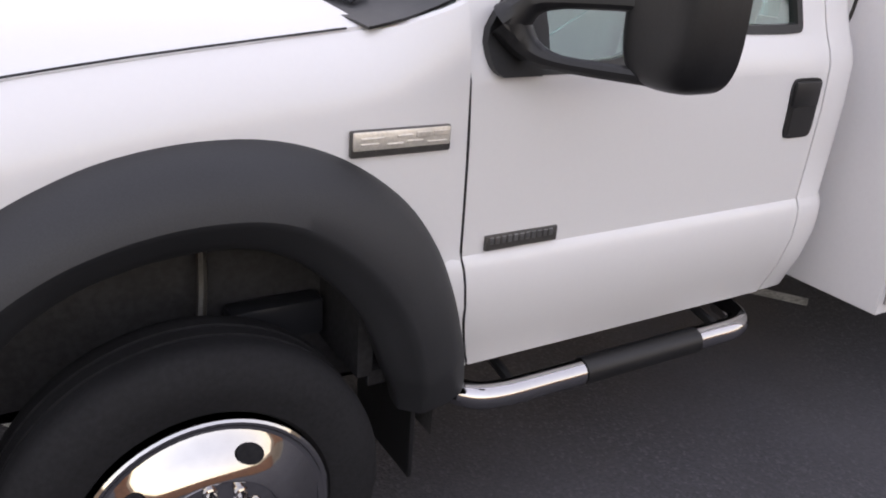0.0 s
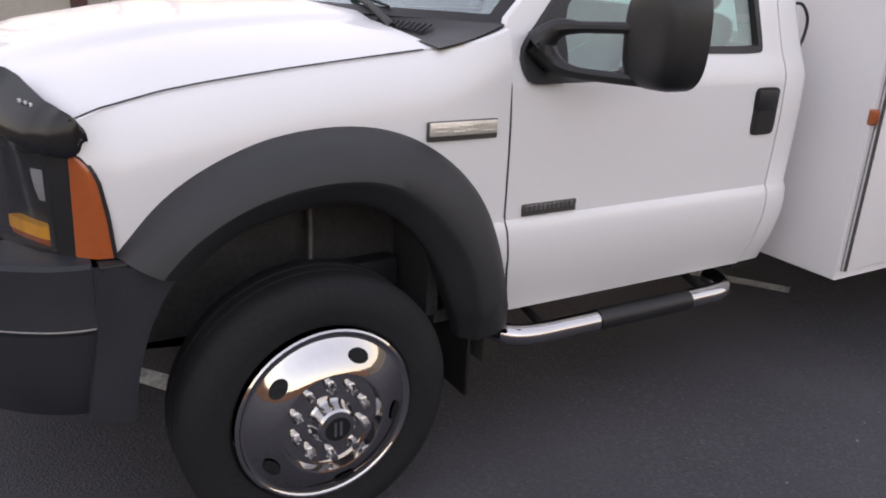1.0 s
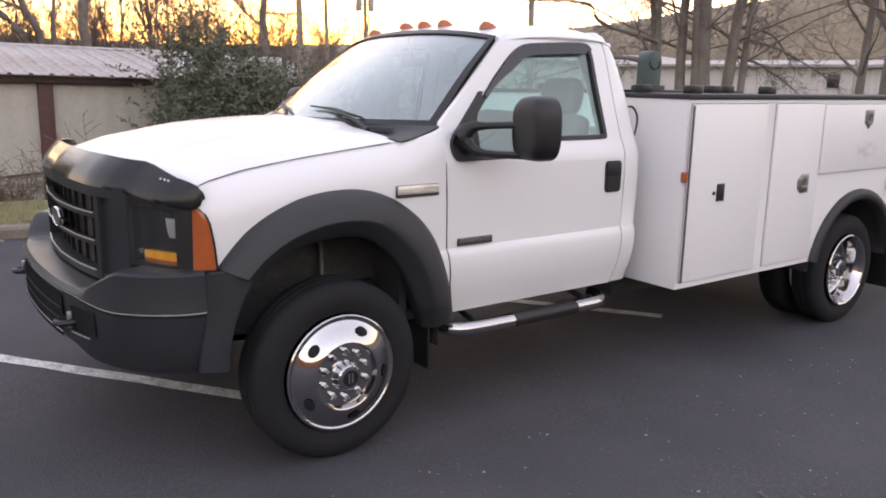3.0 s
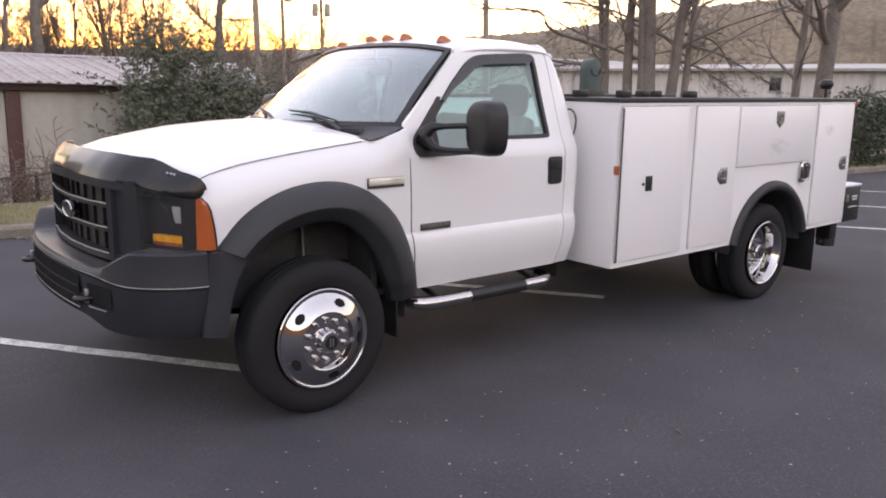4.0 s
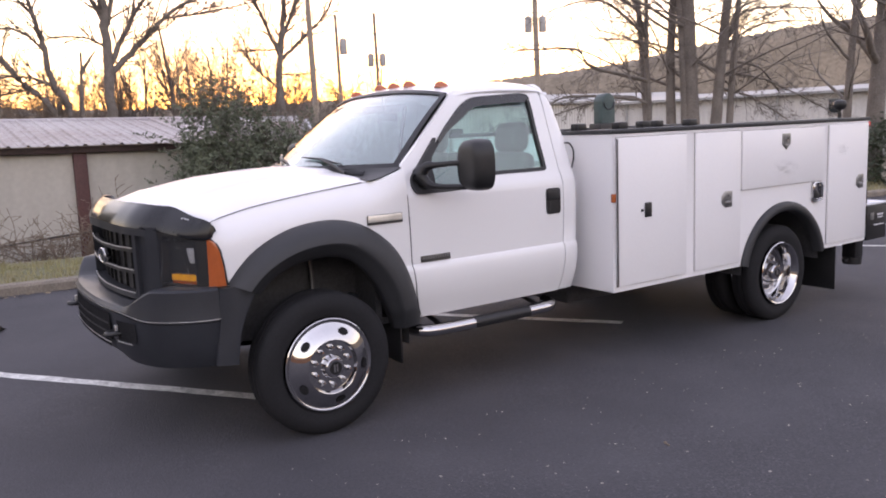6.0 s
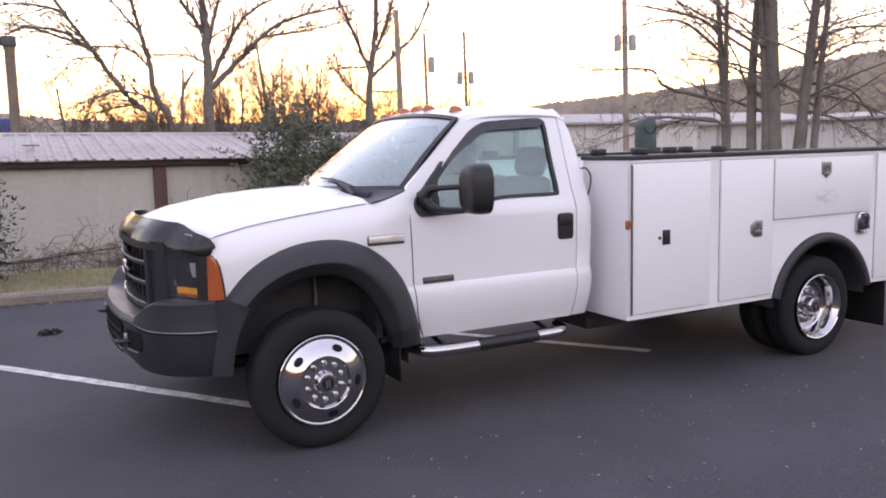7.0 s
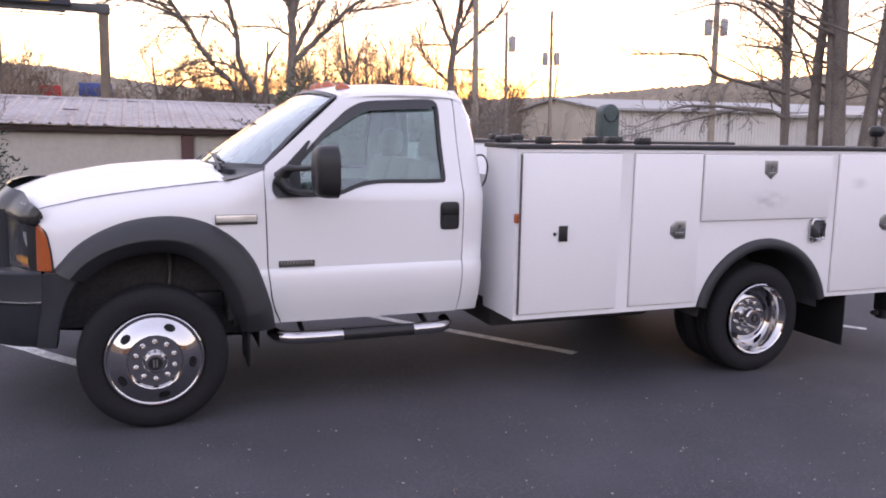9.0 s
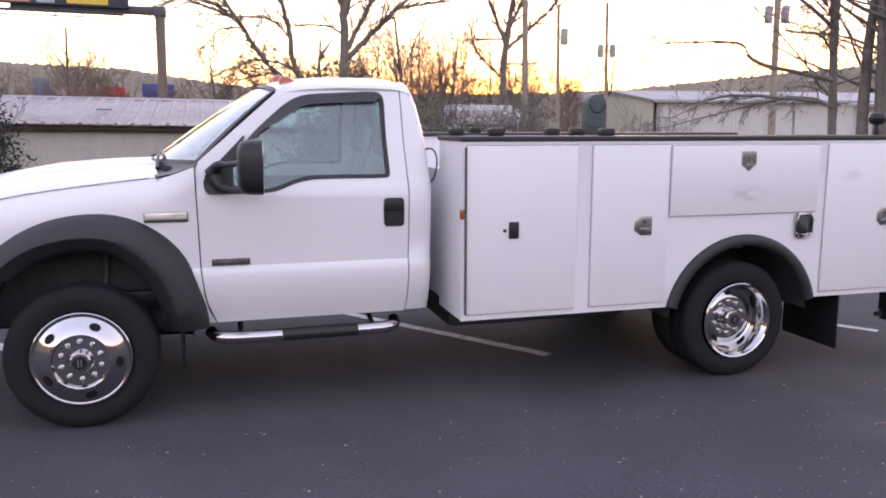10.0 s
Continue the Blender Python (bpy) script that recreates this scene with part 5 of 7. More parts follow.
        w, o = [(1.16, -0.014), (1.16 + jag[k][0] * 4, 0.002), (1.04, 0.004 + jag[k][1]), (0.90 + jag[k][0] * 6, 0.001), (0.88, -0.014)][v]
        return Vector((4.645 + 0.062 * w * sq(math.cos(t)), yo + side * o, 1.005 + 0.074 * w * sq(math.sin(t))))
    b = sheet(rim, list(range(40)), list(range(5)), None, None, True)
    part("filler_rim", b, CHROME, truck, "bright crumpled filler rim")
    b = rbox(4.585, 4.705, yo - side * 0.014, yo - side * 0.010, 0.935, 1.075, 0.0)
    part("filler_recess", b, CHROME, truck)
    # irregular dark patch over the recess's lower front part
    b = prism([(4.592, 0.955), (4.665, 0.945), (4.680, 0.975), (4.650, 0.995), (4.640, 1.015), (4.612, 1.020), (4.590, 1.050)], yo - side * 0.012, yo + side * 0.004, None, "xz", 0.003)
    part("filler_dark_patch", b, BLACK, truck)
    # corner marker lamps
    b = rbox(2.158, 2.184, side * (BY + 0.020), side * (BY - 0.014), 1.122, 1.182, 0.008, 3)
    part("side_marker", b, AMBER, truck, "amber side marker lamp")
    b = rbox(5.462, 5.498, side * (BY + 0.012), side * (BY - 0.055), 1.535, 1.580, 0.010, 3)
    part("rear_marker", b, RED, truck, "red rear marker lamp")
    # dark lid with its front edge, standing a little proud
    b = rbox(BX0 - 0.012, BX1 + 0.010, side * 0.70, side * (BY + 0.014), BZ1 - 0.004, BZ1 + 0.026, 0.006, 2)
    lid = part("box_lid", b, FLARE, truck, "dark lid along the tool boxes")
    b = rbox(BX0 - 0.002, BX1, side * (BY + 0.004), side * (BY - 0.004), BZ1 - 0.026, BZ1 - 0.004, 0.003, 1)
    part("lid_lip", b, BODYWHITE, truck)
    for x, y in ((2.26, 0.78), (2.45, 1.0), (2.92, 0.80), (3.22, 1.0), (3.12, 0.76)):
        b = rbox(x - 0.045, x + 0.045, side * (y - 0.04), side * (y + 0.04), BZ1 + 0.022, BZ1 + 0.075, 0.010)
        part("lid_cleat", b, BLACK, lid, "black rubber block")


for s in (-1, 1):
    build_body(s)
b = rbox(BX0 + 0.02, BX1, -0.72, 0.72, 0.78, 0.80, 0.0)
rbox(BX0, BX0 + 0.02, -0.72, 0.72, 0.55, 1.40, 0, 1, b)
part("bed_floor", b, BODYWHITE, truck)
b = rbox(BX1, 5.85, -1.02, 1.02, 0.46, 0.60, 0.02)
part("rear_deck_bumper", b, BLACK, truck, "black steel rear bumper deck")
# mud flaps behind the rear wheels
for s in (-1, 1):
    b = rbox(5.018, 5.030, s * 0.62, s * 1.180, 0.085, 0.495, 0.003)
    part("rear_mud_flap", b, BLACK, truck, "black rubber mud flap")
# small round work lamp at the rear corner
b = lathe([(0.018, 1.60), (0.018, 1.665), (0.012, 1.67), (0.012, 1.69), (0.045, 1.70), (0.060, 1.725), (0.062, 1.75), (0.050, 1.775), (0.02, 1.785), (0, 1.786)], (5.49, -0.915, 0), 20, None, "z")
part("work_lamp", b, BLACK, truck, "round black work lamp")
# dark green mast with a rounded head standing in the bed
MAST = material("green_paint", (0.035, 0.060, 0.058), 0.45, 0, 0.25, 8, 60)
arcp = [(-0.088, 0.80), (0.088, 0.80), (0.088, 1.86), *[(0.088 * math.cos(t), 1.86 + 0.088 * math.sin(t)) for t in lin(0.3, math.pi - 0.3, 8)], (-0.088, 1.86)]
b = prism([(3.93 + p[0], p[1]) for p in arcp], 0.52, 0.64, None, "xz", 0.008)
mast = part("crane_mast", b, MAST, truck, "dark green mast with a rounded head")
b = tube([(3.93 + 0.07 * math.cos(t), 0.515, 1.86 + 0.07 * math.sin(t)) for t in lin(math.pi, 2 * math.pi, 12)], 0.006, 6)
part("mast_ring", b, BLACK, mast)
b = rbox(3.80, 4.06, 0.50, 0.66, 1.56, 1.66, 0.01)
part("mast_collar", b, BLACK, mast)
# outrigger leg and toolbox on the rear deck
b = rbox(5.70, 5.84, -1.00, -0.86, 0.26, 0.93, 0.012)
lathe([(0.0, 0.20), (0.085, 0.20), (0.085, 0.27), (0.0, 0.27)], (5.77, -0.93, 0), 20, b, "z")
tube([(5.66, -0.93, 0.25), (5.88, -0.93, 0.25)], 0.010, 8, b)
for dx in (-0.13, 0.13):
    lathe([(0.018, 0.235), (0.030, 0.235), (0.030, 0.265), (0.018, 0.265)], (5.77 + dx, -0.93, 0), 12, b, "z")
part("outrigger_leg", b, BLACK, truck, "black steel outrigger leg")
b = tube([(5.80, -1.0, 0.74), (5.80, -1.0, 0.92), (5.86, -1.0, 0.92), (5.86, -1.0, 0.74)], 0.008, 6)
part("grab_handle", b, BLACK, truck)
b = rbox(5.85, 6.22, -1.02, -0.66, 0.42, 0.76, 0.012)
chest = part("rear_tool_chest", b, BLACK, truck, "black tool chest with a pale lid")
part("chest_lid", rbox(5.845, 6.225, -1.025, -0.655, 0.762, 0.785, 0.008), GRIME, chest)
part("chest_latch", rbox(5.90, 5.96, -1.032, -1.019, 0.62, 0.69, 0.006), LATCH_DARK, chest)
for x0, x1, z0, z1 in ((6.04, 6.15, 0.655, 0.672), (6.05, 6.14, 0.630, 0.642), (5.98, 6.17, 0.560, 0.570)):
    part("label_bar", rbox(x0, x1, -1.0225, -1.0195, z0, z1), GRIME, chest, "pale bar of worn lettering")
part("rear_bracket", rbox(5.482, 5.520, -1.175, -1.130, 0.90, 1.06, 0.006), BEIGE_TAG, truck, "tan plastic bracket at the rear corner")
# cable loop between cab and box
b = tube(smooth_path([(2.03, -0.84, 1.53), (2.075, -0.87, 1.535), (2.10, -0.89, 1.47), (2.085, -0.88, 1.36), (2.04, -0.85, 1.30)], 5), 0.006, 6)
part("cable", b, BLACK, truck)


# ---- behind the lot ----
BEIGE = material("beige_steel_sheet", (0.52, 0.49, 0.43), 0.6, 0, 0.09, 0.9, 12, 0.0005)
RUST_RED = material("oxide_red_steel", (0.10, 0.040, 0.036), 0.6, 0, 0.3, 3, 30, 0.001)
ROOFING = material("weathered_roof_sheet", (0.30, 0.28, 0.28), 0.5, 0.3, 0.45, 0.7, 9, 0.002, 0, (0.19, 0.15, 0.14))
BARK = material("grey_bark", (0.19, 0.165, 0.145), 0.9, 0, 0.35, 3, 30, 0.01)
TWIG = material("brown_twigs", (0.24, 0.185, 0.14), 0.9, 0, 0.3, 2, 20)
LEAF = material("dark_green_leaves", (0.050, 0.066, 0.036), 0.6, 0, 0.5, 1.2, 9, 0, 0, (0.026, 0.038, 0.022))
LEAF_GREY = material("grey_green_leaves", (0.125, 0.145, 0.095), 0.65, 0, 0.45, 1.0, 8, 0, 0, (0.080, 0.096, 0.060))
SHRUB = material("dry_leaves", (0.26, 0.20, 0.13), 0.8, 0, 0.45, 1.0, 8, 0, 0, (0.13, 0.11, 0.08))
DRY_GREY = material("withered_leaves", (0.19, 0.165, 0.125), 0.8, 0, 0.4, 1.0, 8, 0, 0, (0.11, 0.10, 0.07))
CONIFER = material("conifer_green", (0.020, 0.040, 0.022), 0.7, 0, 0.5, 2, 16, 0, 0, (0.010, 0.020, 0.012))
POLE_WOOD = material("grey_pole_wood", (0.32, 0.27, 0.22), 0.85, 0, 0.3, 1.5, 25, 0.004)
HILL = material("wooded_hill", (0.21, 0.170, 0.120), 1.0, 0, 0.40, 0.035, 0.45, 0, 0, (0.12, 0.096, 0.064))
PALE_WALL = ribbed("white_wall_sheet", (0.60, 0.58, 0.56), 0.30, 0.02, 0, 0.6, 0.12)
TAN_WALL = ribbed("cream_wall_sheet", (0.64, 0.585, 0.49), 0.30, 0.02, 1, 0.6, 0.12)
PALE_ROOF = material("pale_roof_sheet", (0.36, 0.355, 0.35), 0.75, 0.0, 0.15, 0.3, 4)
DARKGLASS = material("dark_window", (0.03, 0.035, 0.04), 0.15, 0, 0.2, 3, 20)
BROWN_ROOF = material("grey_brown_shingles", (0.27, 0.22, 0.20), 0.85, 0, 0.3, 1, 12, 0.006)
BLADES = material("grass_blade", (0.25, 0.25, 0.11), 0.8, 0, 0.45, 0.8, 14, 0, 0, (0.30, 0.24, 0.13))
FASCIA = material("dark_red_fascia", (0.075, 0.045, 0.042), 0.6, 0, 0.3, 3, 30, 0.001)
PALE_TRIM = material("white_window_paint", (0.62, 0.60, 0.58), 0.6, 0, 0.1, 3, 20)
POST_BROWN = material("weathered_steel_post", (0.20, 0.16, 0.12), 0.7, 0, 0.3, 1.5, 20, 0.002)
FRAME_GREY = material("sign_frame_steel", (0.09, 0.095, 0.10), 0.6, 0.2, 0.25, 2, 20)
PANEL_DARK = material("sign_panel_dark", (0.05, 0.055, 0.08), 0.5, 0, 0.2, 1, 10)
BROWN_DARK = material("damp_dead_leaves", (0.05, 0.04, 0.033), 0.8, 0, 0.4, 6, 40)
RAIL = material("rusted_rail", (0.10, 0.085, 0.075), 0.7, 0.3, 0.35, 5, 40, 0.001)
LEAN = (-0.022, 0.012)


def build_shed():
    shed = thing("metal_shed", pose(0, 0, 0), "long beige metal storage shed with a rusty corrugated roof", "shed")
    x0, x1, yw, zb, zt = -17.0, 4.7, 10.1, -0.80, 1.52

    def wall_fn(k, v):
        x = x0 + k * 0.075
        d = 0.016 if k % 4 in (1, 2) else 0.0
        return Vector((min(x, x1), yw - d, zb + (zt - zb) * v))
    n = int((x1 - x0) / 0.075)
    part("wall", sheet(wall_fn, list(range(n + 1)), [0, 1], (0, 0.08, 0)), BEIGE, shed, "beige ribbed steel wall", 20)
    part("end_wall", prism([(yw, zb), (17.0, zb), (17.0, zt), (13.6, 2.10), (yw, zt)], x1 - 0.05, x1, None, "yz"), BEIGE, shed)
    part("end_wall", prism([(yw, zb), (17.0, zb), (17.0, zt), (13.6, 2.10), (yw, zt)], x0, x0 + 0.05, None, "yz"), BEIGE, shed)
    part("rear_wall", rbox(x0, x1, 16.95, 17.0, zb, zt), BEIGE, shed)
    for x in (-17.0, -11.2, -5.2, 0.82, 4.6):
        part("steel_post", rbox(x - 0.11, x + 0.11, yw - 0.10, yw + 0.02, zb, zt, 0.008), RUST_RED, shed, "oxide-red steel post")
    part("fascia_beam", rbox(x0, x1 + 0.1, yw - 0.15, yw - 0.05, zt + 0.01, zt + 0.12, 0.01), FASCIA, shed, "dark oxide-red fascia beam")

    # each roof sheet: ribs as real folds
    ribs = [(0.0, 0.0), (0.03, 0.03), (0.06, 0.03), (0.09, 0.0), (0.20, 0.0), (0.215, 0.010), (0.23, 0.0)]
    w = 0.295
    for side, ya, yb in ((0, yw - 0.30, 13.6), (1, 17.2, 13.6)):
        k, x = 0, x0 - 0.15
        while x < x1 + 0.2:
            rng = random.Random(k + 100 * side)
            lift = rng.uniform(0, 0.008)

            def fn(i, v):
                y = ya + (yb - ya) * v
                px, pz = (ribs + [(w, 0.0)])[i]
                return Vector((x + px, y, 1.655 + (2.205 - 1.655) * v + pz + lift + 0.006 * noise.noise(Vector((x, y, 0)))))
            part("roof_sheet", sheet(fn, list(range(len(ribs) + 1)), [0, 0.33, 0.66, 1], (0, 0, -0.006)), ROOFING, shed, "", 20)
            x += w
            k += 1
    part("ridge_cap", prism([(13.42, 2.195), (13.6, 2.245), (13.78, 2.195), (13.6, 2.225)], x0 - 0.2, x1 + 0.2, None, "yz"), ROOFING, shed)
    part("roof_scrap", prism([(0, 0), (0.20, 0.02), (0.26, 0.08), (0.1, 0.12), (-0.02, 0.06)], 0, 0.02, None, "xy"), RUST_RED, shed).location = (-1.35, 11.2, 1.93)


def ring(verts, p, d, r, sides):
    up = d.orthogonal().normalized()
    w = d.cross(up)
    i0 = len(verts)
    for k in range(sides):
        a = 2 * math.pi * k / sides
        verts.append(p + r * (math.cos(a) * up + math.sin(a) * w))
    return i0


def limb(store, p, d, length, r, level, rng, o):
    """A bent tapering limb that bears thinner ones."""
    sides = (8, 6, 4, 3, 3)[min(level, 4)]
    n = (9, 6, 5, 3, 3)[min(level, 4)]
    verts, faces = store[0 if level < 1 else 1]
    p, d = Vector(p), Vector(d).normalized()
    prev, step = None, length / n
    up = o["rise"] if level else (o["rise0"] if abs(d.z) < 0.97 else 0.0)
    kids = o["kids"][min(level, len(o["kids"]) - 1)] if level < o["levels"] else 0
    for i in range(n + 1):
        t = i / n
        rr = r * (1 - (1 - o["tip"]) * t)
        i0 = ring(verts, p, d, max(rr, o["thin"]), sides)
        if prev is not None:
            for k in range(sides):
                faces.append((prev + k, prev + (k + 1) % sides, i0 + (k + 1) % sides, i0 + k))
        prev = i0
        if i == n:
            break
        if level < o["levels"] and t >= o["bare"][min(level, len(o["bare"]) - 1)]:
            for _ in range(int(kids / n + rng.random())):
                side = d.orthogonal().normalized()
                side.rotate(Matrix.Rotation(rng.uniform(0, 2 * math.pi), 3, d))
                ang = rng.uniform(*o["angle"])
                q = d * math.cos(ang) + side * math.sin(ang)
                if level == 0:
                    q.z += o["first_rise"]
                limb(store, p + d * step * rng.random(), q, length * rng.uniform(*o["ratio"]) * (1 - 0.45 * t), rr * rng.uniform(*o["slim"]), level + 1, rng, o)
        wob = o["wob"] * (1 if level else 0.35)
        d = (d + Vector((rng.uniform(-wob, wob), rng.uniform(-wob, wob), rng.uniform(-wob, wob) + up))).normalized()
        p = p + d * step


TREE = dict(levels=4, kids=(9, 7, 5, 4), bare=(0.3, 0.15, 0.1, 0.1), angle=(0.5, 1.05), ratio=(0.42, 0.72), wob=0.17, rise=0.05, first_rise=0.25, tip=0.25, thin=0.008, rise0=0.0, slim=(0.35, 0.62))


def bare_tree(name, stems, label, seed, **opts):
    """A leafless tree: stems are (foot, direction, length, radius)."""
    o = {**TREE, **opts}
    rng = random.Random(seed)
    store = (([], []), ([], []))
    foot = Vector(stems[0][0])
    root = thing(name, Matrix.Translation(foot), label, "tree", "bare trees")
    for p, d, length, r in stems:
        limb(store, Vector(p) - foot, (d[0] + LEAN[0], d[1] + LEAN[1], d[2]), length, r, 0, rng, o)
    raw("trunk", [tuple(v) for v in store[0][0]], store[0][1], BARK, root)
    tagged(raw("crown", [tuple(v) for v in store[1][0]], store[1][1], BARK, root, "bare branches and twigs"), kind="stuff") if store[1][0] else None
    return root


def bough(store, pts, r0, r1, rng, o, per_metre, reach, main):
    """A heavy limb through a few bends, bearing twigs along it."""
    path = smooth_path(pts, 6)
    n = len(path)
    verts, faces = store[0 if main else 1]
    prev, run, total = None, 0.0, sum((b - a).length for a, b in zip(path, path[1:]))
    sides = 8 if main else 6
    for i, p in enumerate(path):
        d = (path[min(i + 1, n - 1)] - path[max(i - 1, 0)]).normalized()
        t = i / (n - 1)
        rr = r0 + (r1 - r0) * t
        q = p + Vector((rng.uniform(-1, 1), rng.uniform(-1, 1), rng.uniform(-1, 1))) * 0.35 * rr
        i0 = ring(verts, q, d, rr, sides)
        if prev is not None:
            for k in range(sides):
                faces.append((prev + k, prev + (k + 1) % sides, i0 + (k + 1) % sides, i0 + k))
        prev = i0
        if i == n - 1 or t < o["clear"]:
            continue
        step = (path[i + 1] - p).length
        for _ in range(int(step * per_metre + rng.random())):
            side = d.orthogonal().normalized()
            side.rotate(Matrix.Rotation(rng.uniform(0, 2 * math.pi), 3, d))
            ang = rng.uniform(*o["angle"])
            w = d * math.cos(ang) + side * math.sin(ang) + Vector((0, 0, o["first_rise"]))
            limb(store, q + (path[i + 1] - p) * rng.random(), w, reach * rng.uniform(0.35, 1.0) * (1 - 0.4 * t), min(rr * 0.6, o["twig"] * rng.uniform(0.6, 1.4)), 2, rng, o)
    limb(store, path[-1], path[-1] - path[-2], reach, r1, 2, rng, o)


def shaped_tree(name, place, boughs, label, seed, per_metre=3.2, reach=3.2, sway=0.8, slender=1.0, **opts):
    """A leafless tree from its limbs: each is (thick, thin, bends as pairs of x and z, from the foot)."""
    o = {**TREE, "clear": 0.0, "twig": 0.05, **opts}
    rng = random.Random(seed)
    store = (([], []), ([], []))
    root = thing(name, Matrix.Translation(place), label, "tree", "bare trees")
    grown = []
    for k, (r0, r1, bends) in enumerate(boughs):
        off = rng.uniform(-sway, sway) if k else 0.0
        pts = [Vector((x, off * j / (len(bends) - 1), z)) for j, (x, z) in enumerate(bends)]
        if grown and bends[0][1] > 0.5:
            # a side limb springs from the nearest limb already there
            fork = min(grown, key=lambda p: (p.x - pts[0].x) ** 2 + (p.z - pts[0].z) ** 2)
            pts = [fork.copy()] + [p + Vector((0, fork.y, 0)) for p in (pts[1:] if (fork - pts[0]).length < 1.0 else pts)]
        grown += smooth_path(pts, 12)
        bough(store, pts, r0 * slender, r1 * slender * slender, rng, {**o, "clear": o["clear"] if k == 0 else 0.06}, per_metre, reach, k == 0)
    raw("trunk", [tuple(v) for v in store[0][0]], store[0][1], BARK, root)
    tagged(raw("crown", [tuple(v) for v in store[1][0]], store[1][1], BARK, root, "bare branches and twigs"), kind="stuff")
    return root


def leaves(blobs, count, size, rng, shell=0.55):
    verts, faces = [], []
    weights = [b[1][0] * b[1][1] * b[1][2] for b in blobs]
    for _ in range(count):
        c, rad = rng.choices(blobs, weights)[0]
        v = Vector((rng.gauss(0, 1), rng.gauss(0, 1), rng.gauss(0, 1))).normalized() * (shell + (1 - shell) * rng.random() ** 0.6) * rng.choice((1, 1, 1, 1.06, 1.12, 1.25))
        p = Vector((c[0] + v.x * rad[0], c[1] + v.y * rad[1], c[2] + v.z * rad[2]))
        s = size * rng.uniform(0.6, 1.4)
        a = Vector((rng.gauss(0, 1), rng.gauss(0, 1), rng.gauss(0, 0.7))).normalized()
        b = a.orthogonal().normalized()
        b.rotate(Matrix.Rotation(rng.uniform(0, 6.28), 3, a))
        i = len(verts)
        verts += [p - a * s, p + b * s * 0.38, p + a * s, p - b * s * 0.38]
        faces.append((i, i + 1, i + 2, i + 3))
    return [tuple(v) for v in verts], faces


def shoots(store, verts, faces, arcs, size, rng):
    """Arching leafy shoots that stand out of a crown."""
    for p, d, length in arcs:
        p, d = Vector(p), Vector(d).normalized()
        side = Vector((-d.y, d.x, 0.001)).normalized()
        bend, curl = rng.uniform(-0.25, 0.10), rng.uniform(-0.2, 0.2)
        path = [p + d * (length * t) + Vector((0, 0, bend * length * t * t)) + side * (curl * length * t * t) for t in lin(0, 1, 6)]
        twig_along(store, path, 0.006)
        for _ in range(int(34 * length)):
            t = rng.uniform(0.12, 1.0)
            q = p + d * (length * t) + Vector((0, 0, bend * length * t * t)) + side * (curl * length * t * t)
            a = (d * 0.6 + Vector((rng.gauss(0, 0.8), rng.gauss(0, 0.8), rng.gauss(0, 0.6)))).normalized()
            b = a.orthogonal().normalized()
            b.rotate(Matrix.Rotation(rng.uniform(0, 6.28), 3, a))
            z = size * rng.uniform(0.7, 1.3)
            i = len(verts)
            verts += [tuple(q), tuple(q + a * z + b * z * 0.36), tuple(q + a * z * 2), tuple(q + a * z - b * z * 0.36)]
            faces.append((i, i + 1, i + 2, i + 3))


def twig_along(store, path, r):
    """A thin four-sided twig along a path."""
    verts, faces = store
    base = len(verts)
    for k, p in enumerate(path):
        w = r * (1 - 0.8 * k / (len(path) - 1))
        verts += [p + Vector((w, 0, 0)), p + Vector((0, w, w)), p + Vector((-w, 0, 0)), p + Vector((0, -w, -w))]
    for k in range(len(path) - 1):
        for j in range(4):
            a, b = base + 4 * k + j, base + 4 * k + (j + 1) % 4
            faces.append((a, b, b + 4, a + 4))


def bush(name, place, blobs, count, size, mat, label, seed, stems=7, height=2.4, spread=0.4, sprigs=0, arcs=()):
    rng = random.Random(seed)
    root = thing(name, Matrix.Translation(place), label, "bush")
    store = (([], []), ([], []))
    o = {**TREE, "levels": 3, "kids": (9, 6, 4), "thin": 0.004, "wob": 0.2, "bare": (0.15, 0.1, 0.1)}
    for k in range(stems):
        a = rng.uniform(0, 6.28)
        c = rng.choice(blobs)[0]
        limb(store, (c[0] * 0.5, c[1] * 0.5, -0.1), (math.cos(a) * spread + c[0] * 0.25, math.sin(a) * spread, 1), height * rng.uniform(0.7, 1.05), 0.03, 0, rng, o)
    v, f = leaves(blobs, count, size, rng)
    arcs = list(arcs)
    for _ in range(sprigs):
        c, rad = rng.choice(blobs)
        d = Vector((rng.gauss(0, 1), rng.gauss(0, 0.8), abs(rng.gauss(0.2, 0.8)))).normalized()
        arcs.append((Vector(c) + Vector((d.x * rad[0], d.y * rad[1], d.z * rad[2])) * 0.7, d + Vector((0, 0, 0.5)), rng.uniform(0.35, 0.8)))
    shoots(store[1], v, f, arcs, size, rng)
    tagged(raw("stem_clump", [tuple(v) for v in store[0][0] + store[1][0]], store[0][1] + [tuple(i + len(store[0][0]) for i in f) for f in store[1][1]], BARK, root), kind="stuff")
    tagged(raw("crown", v, f, mat, root, "", False), kind="stuff")
    return root


